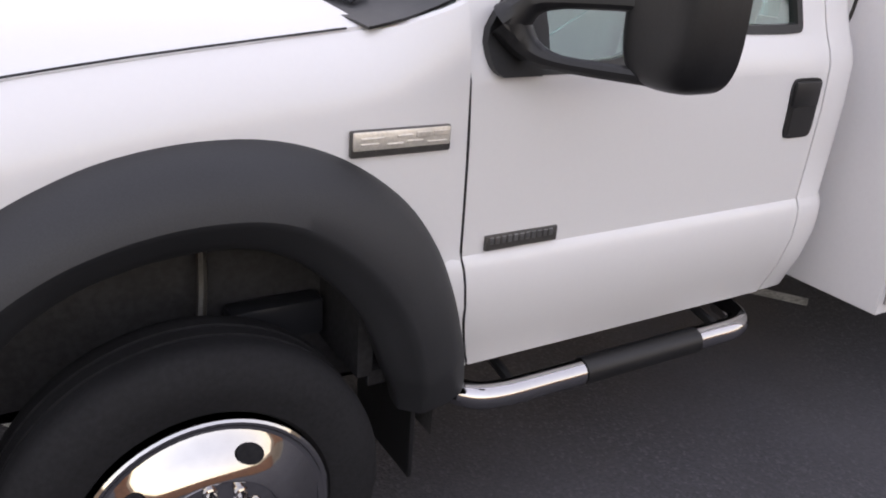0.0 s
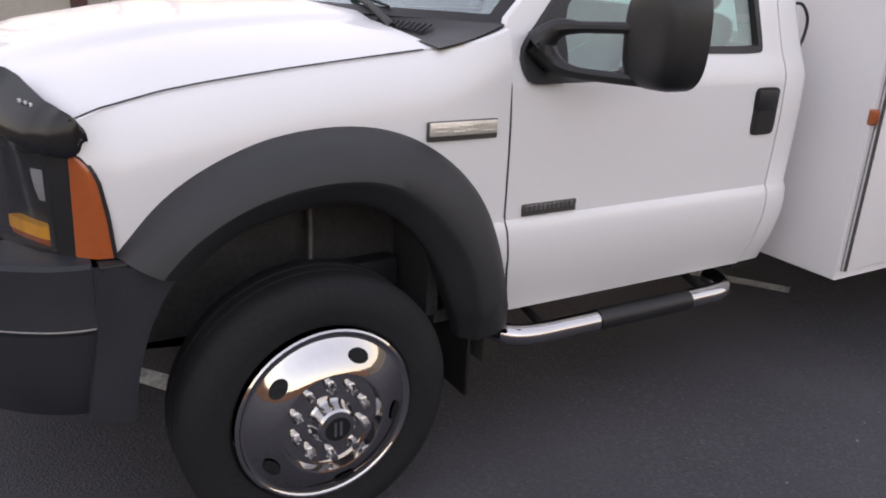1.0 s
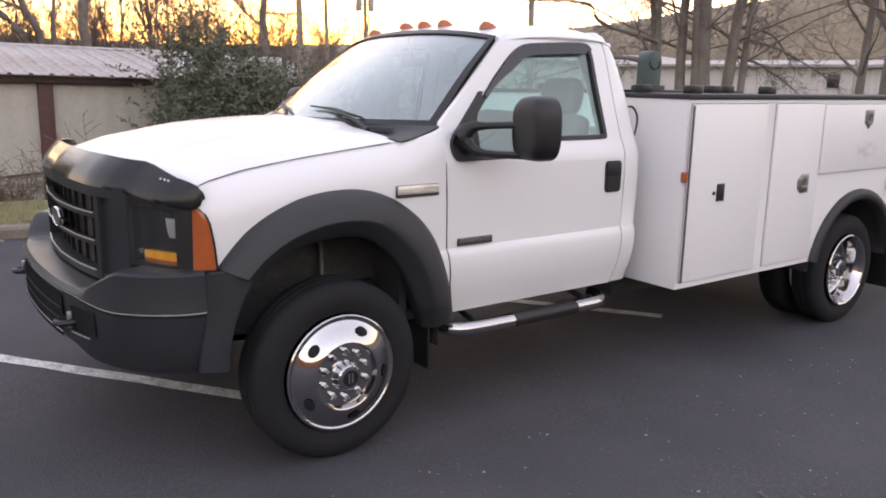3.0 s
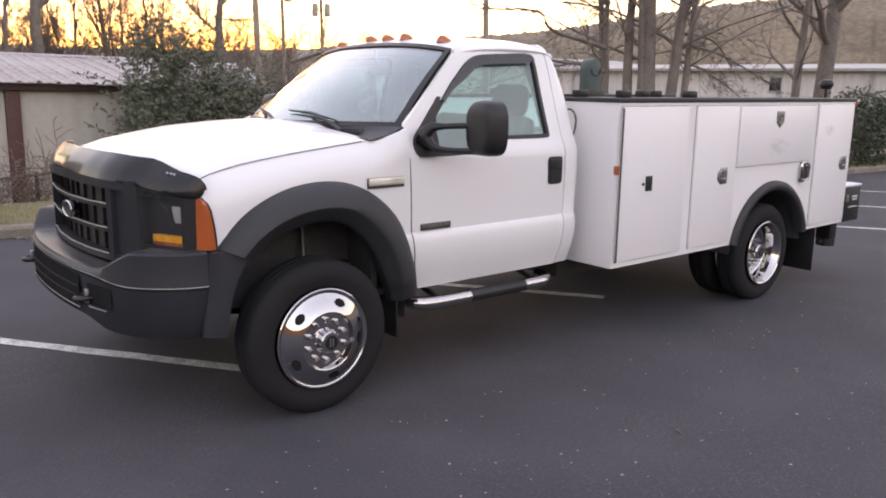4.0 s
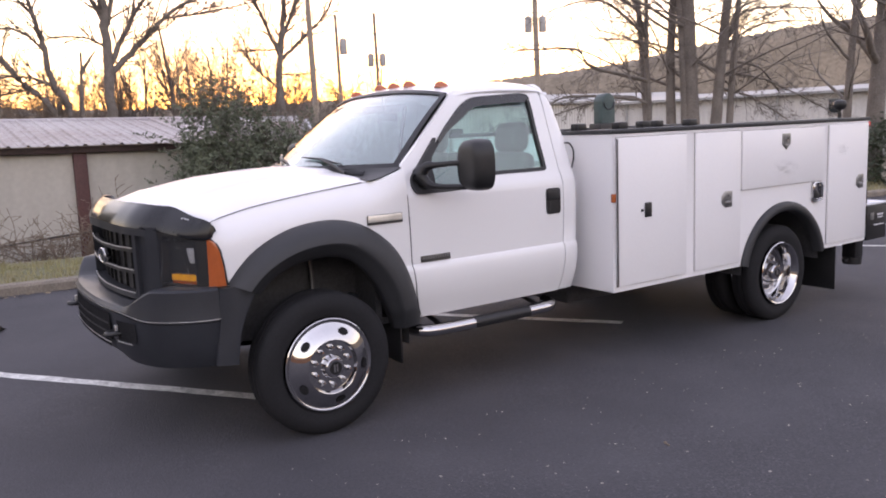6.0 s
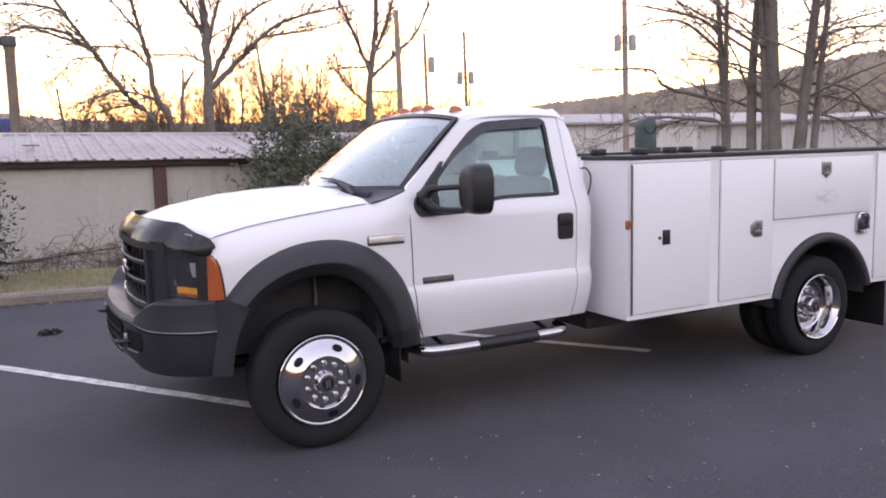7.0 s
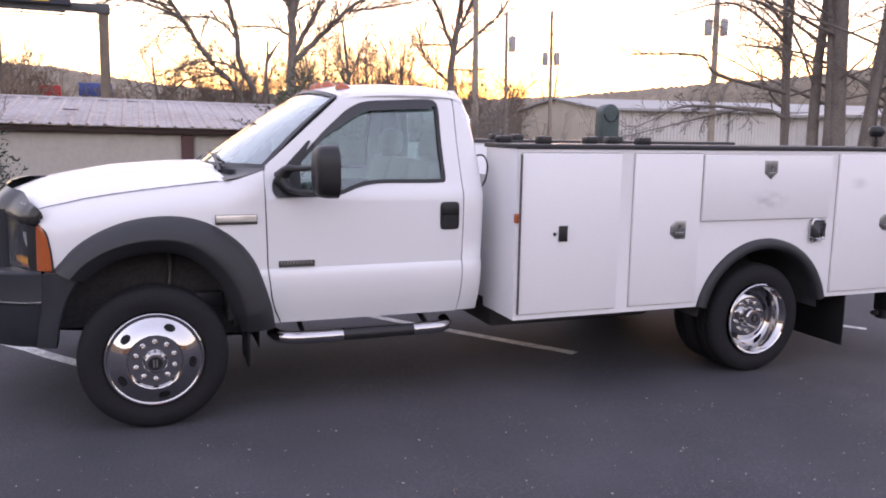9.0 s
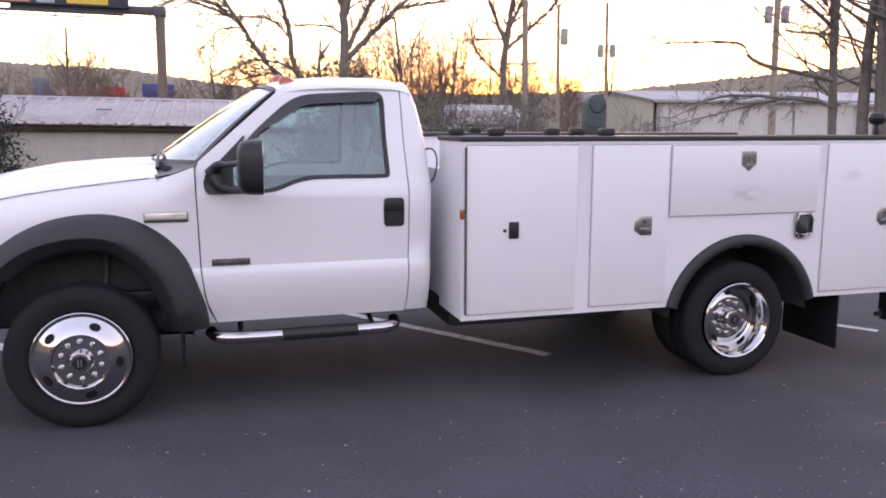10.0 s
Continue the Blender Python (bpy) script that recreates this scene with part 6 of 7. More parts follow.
def build_pole(name, x, y, top, r, cans, label):
    zb = -0.8
    root = thing(name, Matrix.Translation((x, y, zb)), label, "utility pole", "utility poles")
    h = top - zb
    lx, ly = LEAN
    part("pole", tube([(0, 0, 0), (lx * h * 0.5, ly * h * 0.5, h * 0.5), (lx * h, ly * h, h)], [r, r * 0.85, r * 0.7], 10), POLE_WOOD, root)
    for dx, z in cans:
        c = Vector((lx * (z - zb), ly * (z - zb), z - zb))
        right = Vector((0.857, -0.515, 0))
        p = c + right * dx
        b = lathe([(0, -0.45), (0.21, -0.45), (0.22, -0.40), (0.22, 0.38), (0.18, 0.44), (0, 0.46)], p, 14, None, "z")
        tube([p + Vector((0, 0, 0.44)), p + Vector((0, 0, 0.62))], 0.035, 6, b)
        can = part("transformer", b, PALE_ROOF, root, "grey transformer can")
        part("bracket", tube([c, p], 0.05, 6), STEEL, root)
    return root


def cable(a, b, sag, r=0.012):
    a, b = Vector(a), Vector(b)
    pts = [a.lerp(b, t) - Vector((0, 0, sag * 4 * t * (1 - t))) for t in lin(0, 1, 14)]
    ob = part("overhead_cable", tube(pts, r, 5), BLACK)
    tagged(ob, "thin black overhead cable between utility poles", "cable", "overhead cables")


def build_warehouse():
    root = thing("warehouse", pose(30.5, 43.8, -0.8, 0, -1.0, 0), "low cream and white metal warehouse with a pale roof", "building")
    L, W, H, R = 34.0, 12.0, 4.45, 5.25
    part("side_wall", rbox(0, L, 0, 0.2, 0, H), PALE_WALL, root, "white ribbed side wall")
    part("rear_wall", rbox(0, L, W - 0.2, W, 0, H), PALE_WALL, root)
    for x in (0, L - 0.2):
        part("gable_wall", prism([(0, 0), (W, 0), (W, H), (W / 2, R), (0, H)], x, x + 0.2, None, "yz"), TAN_WALL, root, "cream gable wall")
    for ya, yb in ((-0.35, W / 2), (W + 0.35, W / 2)):
        part("roof", sheet(lambda x, v: Vector((x, ya + (yb - ya) * v, H - 0.02 + (R + 0.05 - H) * v)), [-0.3, L / 2, L + 0.3], [0, 1], (0, 0, 0.12)), PALE_ROOF, root)
    part("gutter", rbox(-0.3, L + 0.3, -0.50, -0.36, H - 0.10, H + 0.02, 0.02), PALE_ROOF, root)
    for x in (0.3, 11.5, 22.5):
        part("downspout", rbox(x, x + 0.12, -0.12, -0.01, 0, H), PALE_ROOF, root)


def build_white_building():
    a, b = Vector((31.5, 27.0, 0)), Vector((36.5, 2.0, 0))
    ang = math.degrees(math.atan2(b.y - a.y, b.x - a.x))
    L = (b - a).length
    root = thing("white_building", pose(a.x, a.y, -0.4, 0, 0, ang), "long white ribbed metal building with a pale roof", "building")
    H = 3.35
    part("wall", rbox(0, L, 0, 0.25, 0, H), PALE_WALL, root)
    part("wall", rbox(0, 0.25, 0.25, 12, 0, H), PALE_WALL, root)
    part("wall", rbox(L - 0.25, L, 0.25, 12, 0, H), PALE_WALL, root)
    part("roof", sheet(lambda x, v: Vector((x, -0.4 + 12.8 * v, H + 0.45 * (1 - abs(2 * v - 1)))), [-0.4, L + 0.4], [0, 0.5, 1], (0, 0, 0.12)), PALE_ROOF, root)
    for x, z, w, h in ((10.55, 0.65, 0.75, 0.85), (11.78, 2.45, 0.52, 0.60)):
        win = part("window", rbox(x, x + w, -0.03, 0.03, z, z + h, 0.01), DARKGLASS, root, "small dark window")
        part("window_frame", rbox(x - 0.06, x + w + 0.06, -0.05, -0.02, z + h, z + h + 0.07, 0.01), PALE_ROOF, win)
        part("window_sill", rbox(x - 0.06, x + w + 0.06, -0.07, -0.02, z - 0.07, z, 0.01), PALE_ROOF, win)
    for x in (1.2, 9.4, 16.0, 20.6):
        part("downspout", rbox(x, x + 0.12, -0.12, -0.01, 0, H), PALE_ROOF, root, "white downspout")


def build_house():
    root = thing("small_house", pose(13.1, 32.5, -0.8, 0, 0, -8), "small white house with a grey-brown shingle roof", "house")
    part("wall", rbox(0, 3.4, 0.9, 1.1, 0, 2.65), GRIME, root)
    for x in (0, 3.2):
        part("gable_wall", prism([(0.9, 0), (5, 0), (5, 2.6), (3.0, 3.5), (0.9, 2.6)], x, x + 0.2, None, "yz"), GRIME, root)
    for ya, yb in ((0.0, 3.0), (5.4, 3.0)):
        part("roof", sheet(lambda x, v: Vector((x, ya + (yb - ya) * v, 2.62 + 0.72 * v)), [-0.3, 2.5], [0, 1], (0, 0, 0.08)), BROWN_ROOF, root)
    part("eave_band", rbox(-0.3, 2.6, -0.04, 0.04, 2.40, 2.62, 0.01), BLACK, root, "dark band below the eave")
    part("rear_wing", rbox(0.2, 3.6, 5.4, 9, 0, 3.75), GRIME, root)
    win = part("window", rbox(2.62, 3.12, 0.82, 0.90, 2.15, 2.62, 0.01), DARKGLASS, root)
    for x in (2.60, 2.86, 3.12):
        part("window_bar", rbox(x - 0.02, x + 0.02, 0.78, 0.84, 2.12, 2.66, 0.004), PALE_TRIM, win)
    for z in (2.12, 2.38, 2.66):
        part("window_bar", rbox(2.58, 3.16, 0.77, 0.83, z - 0.02, z + 0.02, 0.004), PALE_TRIM, win)


def build_billboard():
    root = thing("billboard", pose(-1.46, 39.0, -0.8), "steel billboard on a single post seen from below", "billboard")
    part("post", tube([(0, 0, 0), (0, 0.05, 8.0)], 0.24, 16), POST_BROWN, root)
    part("beam", rbox(-6.9, 0.26, -0.20, 0.20, 7.95, 8.34, 0.02), FRAME_GREY, root)
    part("beam_cap", rbox(-0.30, 0.30, -0.28, 0.28, 7.90, 8.38, 0.03), FRAME_GREY, root)
    part("catwalk", rbox(-7.6, -1.7, -1.0, -0.35, 7.80, 7.86), FRAME_GREY, root)
    part("catwalk_rail", tube([(-7.8, -1.0, 7.55), (-1.6, -1.0, 7.62)], 0.03, 6), FRAME_GREY, root)
    for x in (-7.0, -5.4, -3.6, -1.9):
        part("catwalk_strut", tube([(x, -1.0, 7.57), (x + 0.15, -0.35, 8.0)], 0.025, 6), FRAME_GREY, root)
    pan = part("panel", rbox(-7.3, -1.45, -0.5, -0.2, 8.16, 11.6, 0.02), PANEL_DARK, root, "dark panel with plain colour blocks")
    for x0, x1, z0, name, col in ((-7.2, -5.95, 8.24, "orange", (0.62, 0.28, 0.16)), (-5.65, -4.85, 8.24, "pale blue", (0.42, 0.46, 0.58)), (-4.3, -2.4, 8.26, "yellow", (0.75, 0.52, 0.06))):
        part("panel_block", rbox(x0, x1, -0.53, -0.50, z0, 11.3), material("sign_" + name.replace(" ", "_"), col, 0.5), pan, name + " block")


def build_signs():
    for x, y, z, w, h, col, word in ((-6.1, 62.0, 3.9, 1.6, 1.0, (0.45, 0.03, 0.03), "red"), (-8.6, 62.0, 3.9, 2.6, 0.9, (0.60, 0.38, 0.34), "pink"), (-2.9, 62.0, 4.2, 2.4, 1.0, (0.06, 0.09, 0.28), "blue"), (-10.9, 60.0, 4.0, 1.2, 1.6, (0.15, 0.17, 0.22), "grey")):
        root = thing("roadside_sign", pose(x, y, -0.8), f"distant {word} roadside sign on a post", "sign", "roadside signs")
        part("sign_panel", rbox(-w / 2, w / 2, -0.1, 0.1, z - h / 2 + 0.8, z + h / 2 + 0.8, 0.02), material("sign_" + word, col, 0.5), root)
        part("sign_post", tube([(0, 0.15, 0), (0, 0.15, z + 0.8)], 0.08, 8), STEEL, root)


def build_fence():
    root = thing("chain_fence", pose(0, 0, 0), "low chain-link fence overgrown with bare vines", "fence")
    y = 7.75
    g = lambda x: -0.03 - 0.75 * ease((y - 6.6) / 2.0) * ease((14 - x) / 6)
    top = lambda x: max(-0.25, min(0.5, 0.32 + 0.095 * (x + 0.2)))
    part("top_rail", tube([(x, y, top(x)) for x in lin(-16, 12, 15)], 0.016, 8), RAIL, root)
    for k in range(11):
        x = -15 + 2.6 * k
        part("fence_post", tube([(x, y, g(x)), (x, y, top(x) + 0.03)], 0.026, 8), RAIL, root)
    verts, faces = [], []
    step = 0.075
    for sgn in (-1, 1):
        for k in range(int(20 / step)):
            xa = -14 + k * step
            h = top(xa) - g(xa)
            p, q = Vector((xa, y, g(xa))), Vector((xa + sgn * h, y, top(xa + sgn * h)))
            d = (q - p).normalized()
            n = d.cross(Vector((0, 1, 0))) * 0.0025
            i = len(verts)
            verts += [tuple(p - n), tuple(p + n), tuple(q + n), tuple(q - n)]
            faces.append((i, i + 1, i + 2, i + 3))
    tagged(raw("fence_mesh", verts, faces, STEEL, root, "", False), kind="stuff")
    rng = random.Random(8)
    store = (([], []), ([], []))
    o = {**TREE, "levels": 2, "kids": (7, 5), "wob": 0.45, "thin": 0.005, "bare": (0.05, 0.05), "rise": 0.0, "angle": (0.5, 1.4)}
    for k in range(190):
        x = rng.uniform(-9, 3.5)
        limb(store, (x, y - rng.uniform(0.0, 0.15), g(x)), (rng.uniform(-0.7, 0.7), 0, 1), (top(x) - g(x)) * rng.uniform(0.7, 1.3), 0.011, 0, rng, o)
    # old runners wound along the rail
    for k in range(26):
        x = rng.uniform(-9, 3.0)
        limb(store, (x, y - 0.02, top(x) + rng.uniform(-0.03, 0.05)), (rng.choice((-1, 1)), 0, rng.uniform(-0.05, 0.05)), rng.uniform(0.6, 1.6), 0.012, 0, rng, {**o, "wob": 0.16, "kids": (9, 4)})
    v = store[0][0] + store[1][0]
    f = store[0][1] + [tuple(i + len(store[0][0]) for i in q) for q in store[1][1]]
    ob = raw("bare_vines", [tuple(p) for p in v], f, TWIG)
    tagged(ob, "tangle of bare brown vines on the chain fence", "vines", kind="stuff")


def far_woods():
    rng = random.Random(21)
    store = (([], []), ([], []))
    o = {**TREE, "levels": 3, "kids": (10, 7, 5), "thin": 0.015, "wob": 0.20, "bare": (0.12, 0.1, 0.1)}
    for k in range(120):
        az = radians(rng.uniform(-14, 27) if k < 95 else rng.uniform(27, 66))
        d = rng.uniform(48, 72) if k < 95 else rng.uniform(76, 92)
        x, y = d * math.sin(az), -5 + d * math.cos(az)
        limb(store, (x, y, -0.9), (rng.uniform(-0.15, 0.15), 0, 1), rng.uniform(3.4, 6.0) if k < 95 else rng.uniform(3, 4.5), 0.09, 0, rng, o)
    v = store[0][0] + store[1][0]
    f = store[0][1] + [tuple(i + len(store[0][0]) for i in q) for q in store[1][1]]
    blobs = []
    for k in range(60):
        az, d = radians(rng.uniform(2, 27)), rng.uniform(50, 64)
        blobs.append(((d * math.sin(az), -5 + d * math.cos(az), rng.uniform(0.2, 2.6)), (rng.uniform(1, 2.4), 1.0, rng.uniform(0.8, 1.6))))
    lv, lf = leaves(blobs, 2600, 0.055, rng, 0.1)
    ob = raw("far_brush", lv, lf, SHRUB, None, "", False)
    tagged(ob, "dry brown leaves clinging to distant brush", "brush", kind="stuff")
    ob = raw("far_woods", [tuple(p) for p in v], f, TWIG)
    tagged(ob, "leafless brown thicket and young trees in the distance", "woods", kind="stuff")


def build_hill():
    # outside the view the ridge is made higher, to block low sky glow
    az = [-180, -150, -120, -90, -60, -35, -20, -11, -5, 2, 10, 18, 25, 30, 36, 42, 47, 52, 57, 62, 68, 75, 85, 100, 125, 150, 180]
    el = [8.0, 8.5, 9.0, 9.0, 8.0, 5.5, 4.3, 4.0, 3.9, 3.0, 2.7, 2.7, 2.9, 3.2, 3.9, 4.4, 4.9, 5.8, 6.5, 6.9, 6.9, 6.6, 6.0, 6.5, 7.0, 7.5, 8.0]
    us = lin(-180, -21, 160) + lin(-20, 76, 800) + lin(77, 180, 104)

    def fn(a, v):
        e = float(np.interp(a, az, el))
        d = 260 + 120 * v
        h = d * math.tan(radians(e * 0.98)) * ease(v * 1.15) ** 0.8
        p = Vector((d * math.sin(radians(a)), -5 + d * math.cos(radians(a)), 0))
        rough = 0.5 * noise.noise(Vector((a * 1.3, v * 6, 1))) + 0.6 * noise.noise(Vector((a * 4.1, v * 14, 2))) + 0.9 * noise.noise(Vector((a * 9.0, v * 30, 5))) + 0.9 * abs(noise.noise(Vector((a * 5.1, v * 30, 8)))) + 0.7 * noise.noise(Vector((a * 3.3, v * 40, 9)))
        p.z = -1.0 + h + rough * min(1, v * 3)
        return p
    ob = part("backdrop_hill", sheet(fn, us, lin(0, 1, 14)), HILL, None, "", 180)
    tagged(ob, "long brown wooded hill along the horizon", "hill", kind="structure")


def litter():
    """Small pale grit and leaf scraps on the asphalt."""
    rng = random.Random(3)
    verts, faces = [], []
    for _ in range(2600):
        x, y = rng.uniform(-5, 9), rng.uniform(-6, -1.4)
        s = rng.choice((0.002, 0.003, 0.004, 0.005, 0.008)) * rng.uniform(0.7, 1.3)
        a = rng.uniform(0, 6.28)
        i = len(verts)
        for k in range(4):
            q = a + k * math.pi / 2 + rng.uniform(-0.3, 0.3)
            rr = s * rng.uniform(0.6, 1.3)
            verts.append((x + rr * math.cos(q), y + rr * math.sin(q), 0.003))
        verts.append((x, y, 0.004 + s * 0.5))
        faces += [(i + k, i + (k + 1) % 4, i + 4) for k in range(4)]
    ob = raw("grit", verts, faces, material("pale_grit", (0.36, 0.33, 0.30), 0.9, 0, 0.5, 3, 9), None, "", False)
    tagged(ob, "scattered pale grit and leaf scraps on asphalt", "grit", kind="stuff")
    for x, y, a, ln in ((2.0, -3.35, 0.2, 0.16), (3.9, -3.1, 2.4, 0.10), (1.3, -2.4, 1.2, 0.07), (4.4, -2.2, 0.4, 0.12)):
        pts = [(x + ln * t * math.cos(a), y + ln * t * math.sin(a) + 0.02 * math.sin(5 * t), 0.006) for t in lin(0, 1, 6)]
        ob = part("fallen_twig", tube(pts, 0.004, 5), TWIG)
        tagged(ob, "small dry brown twig lying on asphalt", "twig", "fallen twigs")


def lay_grass():
    """Short winter blades and dead leaves on the verge, more of both against the kerb."""
    rng = random.Random(77)
    for name, mat, count, size, label, cat in (("grass_blades", BLADES, 20000, 0.075, "short patchy green and straw-coloured grass", "grass"), ("leaf_litter", SHRUB, 1500, 0.022, "dead brown leaves lying along the kerb", "leaves")):
        verts, faces = [], []
        for k in range(count):
            x = rng.uniform(-9, 4) if k % 4 else rng.uniform(4, 24)
            if name == "leaf_litter" and k % 3:
                y, z = kerb_y(x) - 0.02 - abs(rng.gauss(0, 0.10)), 0.004
            else:
                y = kerb_y(x) + 0.17 + 1.75 * rng.random()
                z = 0.10 + 0.05 * noise.noise(Vector((x * 0.6, y, 0))) - 0.004
                if name == "grass_blades" and noise.noise(Vector((x * 1.6, y * 2.2, 3))) < rng.uniform(-0.5, 0.25):
                    continue
            a = rng.uniform(0, 6.28)
            h = size * rng.uniform(0.5, 1.5)
            u = Vector((math.cos(a), math.sin(a), 0))
            i = len(verts)
            if name == "grass_blades":
                tip = Vector((x, y, z + h)) + u.orthogonal() * h * rng.uniform(-0.5, 0.5)
                verts += [Vector((x, y, z)) - u * 0.006, Vector((x, y, z)) + u * 0.006, tip]
                faces.append((i, i + 1, i + 2))
            else:
                w = Vector((-u.y, u.x, 0))
                verts += [Vector((x, y, z)) - u * h, Vector((x, y, z + h * 0.3)) + w * h * 0.5, Vector((x, y, z + 0.3 * h)) + u * h, Vector((x, y, z)) - w * h * 0.5]
                faces.append((i, i + 1, i + 2, i + 3))
        tagged(raw(name, [tuple(p) for p in verts], faces, mat, None, "", False), label, cat, kind="stuff")


build_shed()
build_fence()
lay_grass()
bush("evergreen_bush", (3.0, 8.9, -0.75), [((0, 0, 1.5), (0.85, 0.8, 1.2)), ((-0.35, 0, 2.45), (0.42, 0.5, 0.62)), ((0.35, 0, 2.50), (0.52, 0.5, 0.56)), ((0, 0, 2.92), (0.34, 0.4, 0.26)), ((-0.5, 0, 1.2), (0.36, 0.6, 1.0)), ((1.1, 0, 1.3), (0.85, 0.8, 1.15)), ((1.0, 0.1, 2.2), (0.54, 0.5, 0.52)), ((2.0, 0.1, 1.0), (0.8, 0.7, 0.9)), ((2.0, 0.2, 2.0), (0.5, 0.4, 0.4))],
     25000, 0.040, LEAF_GREY, "large grey-green evergreen bush beside the metal shed", 4, 8, 2.1, 0.12, 210,
     [((-0.5, 0, 2.3), (-1, 0, 0.42), 1.15), ((-0.4, -0.1, 2.5), (-1, 0, 0.55), 0.85), ((-0.5, 0, 2.1), (-1, -0.1, 0.30), 0.75), ((-0.5, 0, 1.7), (-1, 0, 0.42), 0.80), ((-0.55, -0.1, 1.4), (-1, 0, 0.35), 0.70), ((-0.5, 0, 1.1), (-1, 0, 0.30), 0.75), ((-0.2, 0, 2.9), (-0.5, 0, 1), 0.55)])
bush("leafless_shrub", (5.0, 9.5, -0.75), [((-0.6, 0, 1.6), (0.9, 0.7, 1.4)), ((0.6, 0, 1.7), (0.9, 0.7, 1.4)), ((1.6, 0.2, 1.5), (0.8, 0.6, 1.3))], 5200, 0.028, DRY_GREY, "dense grey-brown shrub with small withered leaves", 33, 26, 3.0)
bush("clipped_conifer", (-2.75, 6.1, 0.05), [((0, 0, 0.75), (1.08, 0.95, 0.95)), ((0, 0, 1.45), (0.88, 0.80, 0.9)), ((0, 0, 2.05), (0.66, 0.6, 0.8)), ((0, 0, 2.65), (0.34, 0.32, 0.7))], 26000, 0.034, CONIFER, "dense dark green conical evergreen on the grass verge", 6, 3, 2.4)
bush("hedge_bush", (18.6, 4.9, 0.0), [((0, 0, 0.75), (1.2, 1.1, 0.95)), ((1.9, -0.3, 0.8), (1.5, 1.1, 0.95)), ((0.9, 0, 1.25), (1.1, 0.9, 0.7))], 9000, 0.06, LEAF, "dark green rounded bush behind the kerb", 9, 6, 1.6)
bush("leafless_shrub", (7.6, 10.4, -0.75), [((-1.0, 0, 1.3), (1.3, 0.9, 1.3)), ((1.0, 0.2, 1.2), (1.5, 0.9, 1.3)), ((2.6, 0.3, 0.9), (1.2, 0.8, 1.0))], 250, 0.035, SHRUB, "twiggy grey-brown shrub with few leaves", 31, 16, 2.9)
# large leafless trees beyond the shed: a trunk, then heavy limbs from its fork
FAR_TREE = dict(levels=4, kids=(9, 7, 6, 4), bare=(0.1, 0.1, 0.1, 0.1), angle=(0.35, 0.95), ratio=(0.36, 0.66), wob=0.13, thin=0.012, tip=0.25, first_rise=0.12, rise=0.04, clear=0.45, twig=0.050, per_metre=4.6, reach=3.0, slender=0.80)
shaped_tree("bare_tree", (9.0, 44.0, -0.8), [
    (0.44, 0.216, [(0, 0), (-0.1, 4.4), (-0.1, 9.0), (-0.3, 12.0), (-0.8, 15.5)]),
    (0.22, 0.063, [(0.3, 6.6), (1.4, 9.6), (2.6, 11.2), (4.8, 12.4)]),
    (0.25, 0.081, [(0.3, 6.2), (1.9, 8.4), (3.4, 9.9), (5.4, 11.0), (8.6, 11.9)]),
    (0.11, 0.045, [(3.3, 9.6), (6.2, 10.3), (8.8, 11.0)]),
    (0.11, 0.045, [(-0.2, 8.0), (-1.2, 8.5), (-3.0, 8.5)]),
    (0.17, 0.072, [(-0.2, 9.6), (-1.6, 11.8), (-3.2, 14.5)]),
    (0.17, 0.072, [(0.2, 8.8), (0.7, 11.8), (1.6, 15.0)])], "large leafless tree with spreading limbs behind the shed", 11, **FAR_TREE)
shaped_tree("bare_tree", (19.6, 44.6, -0.8), [
    (0.39, 0.180, [(0, 0), (0, 5.0), (0.1, 8.0), (0.5, 11.0), (0.6, 15.0)]),
    (0.17, 0.072, [(-0.2, 7.8), (-1.1, 10.4), (-2.2, 12.6), (-3.2, 15.0)]),
    (0.17, 0.072, [(0.3, 8.8), (1.5, 11.6), (2.4, 15.0)]),
    (0.18, 0.072, [(0.5, 7.4), (2.0, 9.2), (3.7, 10.9), (4.8, 13.2)]),
    (0.09, 0.045, [(-0.5, 8.1), (-2.7, 8.0)]),
    (0.08, 0.036, [(0.3, 6.6), (2.5, 6.8)]),
    (0.12, 0.045, [(-0.3, 5.6), (-1.8, 7.2), (-2.4, 8.8)])], "large leafless tree with spreading limbs behind the shed", 12, **FAR_TREE)
shaped_tree("bare_tree", (6.4, 43.6, -0.8), [
    (0.30, 0.126, [(0.5, 0), (0.2, 4.2), (-0.6, 6.0), (-0.8, 7.8), (-1.2, 9.4), (-1.9, 12.5)]),
    (0.30, 0.126, [(0.2, 0.0), (-0.5, 4.2), (-2.2, 6.1), (-3.7, 8.3), (-5.7, 11.3)]),
    (0.11, 0.045, [(-4.0, 8.3), (-5.5, 9.5), (-8.3, 9.7)]),
    (0.10, 0.036, [(-5.2, 10.3), (-6.8, 10.7), (-8.4, 10.5)]),
    (0.10, 0.036, [(-4.0, 8.4), (-7.0, 9.5), (-8.4, 8.6)]),
    (0.10, 0.045, [(-1.0, 7.5), (-2.0, 8.6), (-4.2, 8.6)]),
    (0.10, 0.045, [(-1.2, 9.4), (-2.4, 10.8), (-3.6, 12.2)]),
    (0.11, 0.045, [(-0.5, 5.6), (-1.5, 6.1), (-3.1, 6.1), (-5.3, 5.2)]),
    (0.09, 0.045, [(-2.1, 5.0), (-3.6, 5.1), (-4.5, 4.3)]),
    (0.07, 0.027, [(-3.6, 8.2), (-5.0, 7.8), (-5.2, 6.6)])], "leaning twin-stemmed leafless tree behind the shed", 13, **{**FAR_TREE, "first_rise": 0.0, "rise": 0.0, "clear": 0.55})
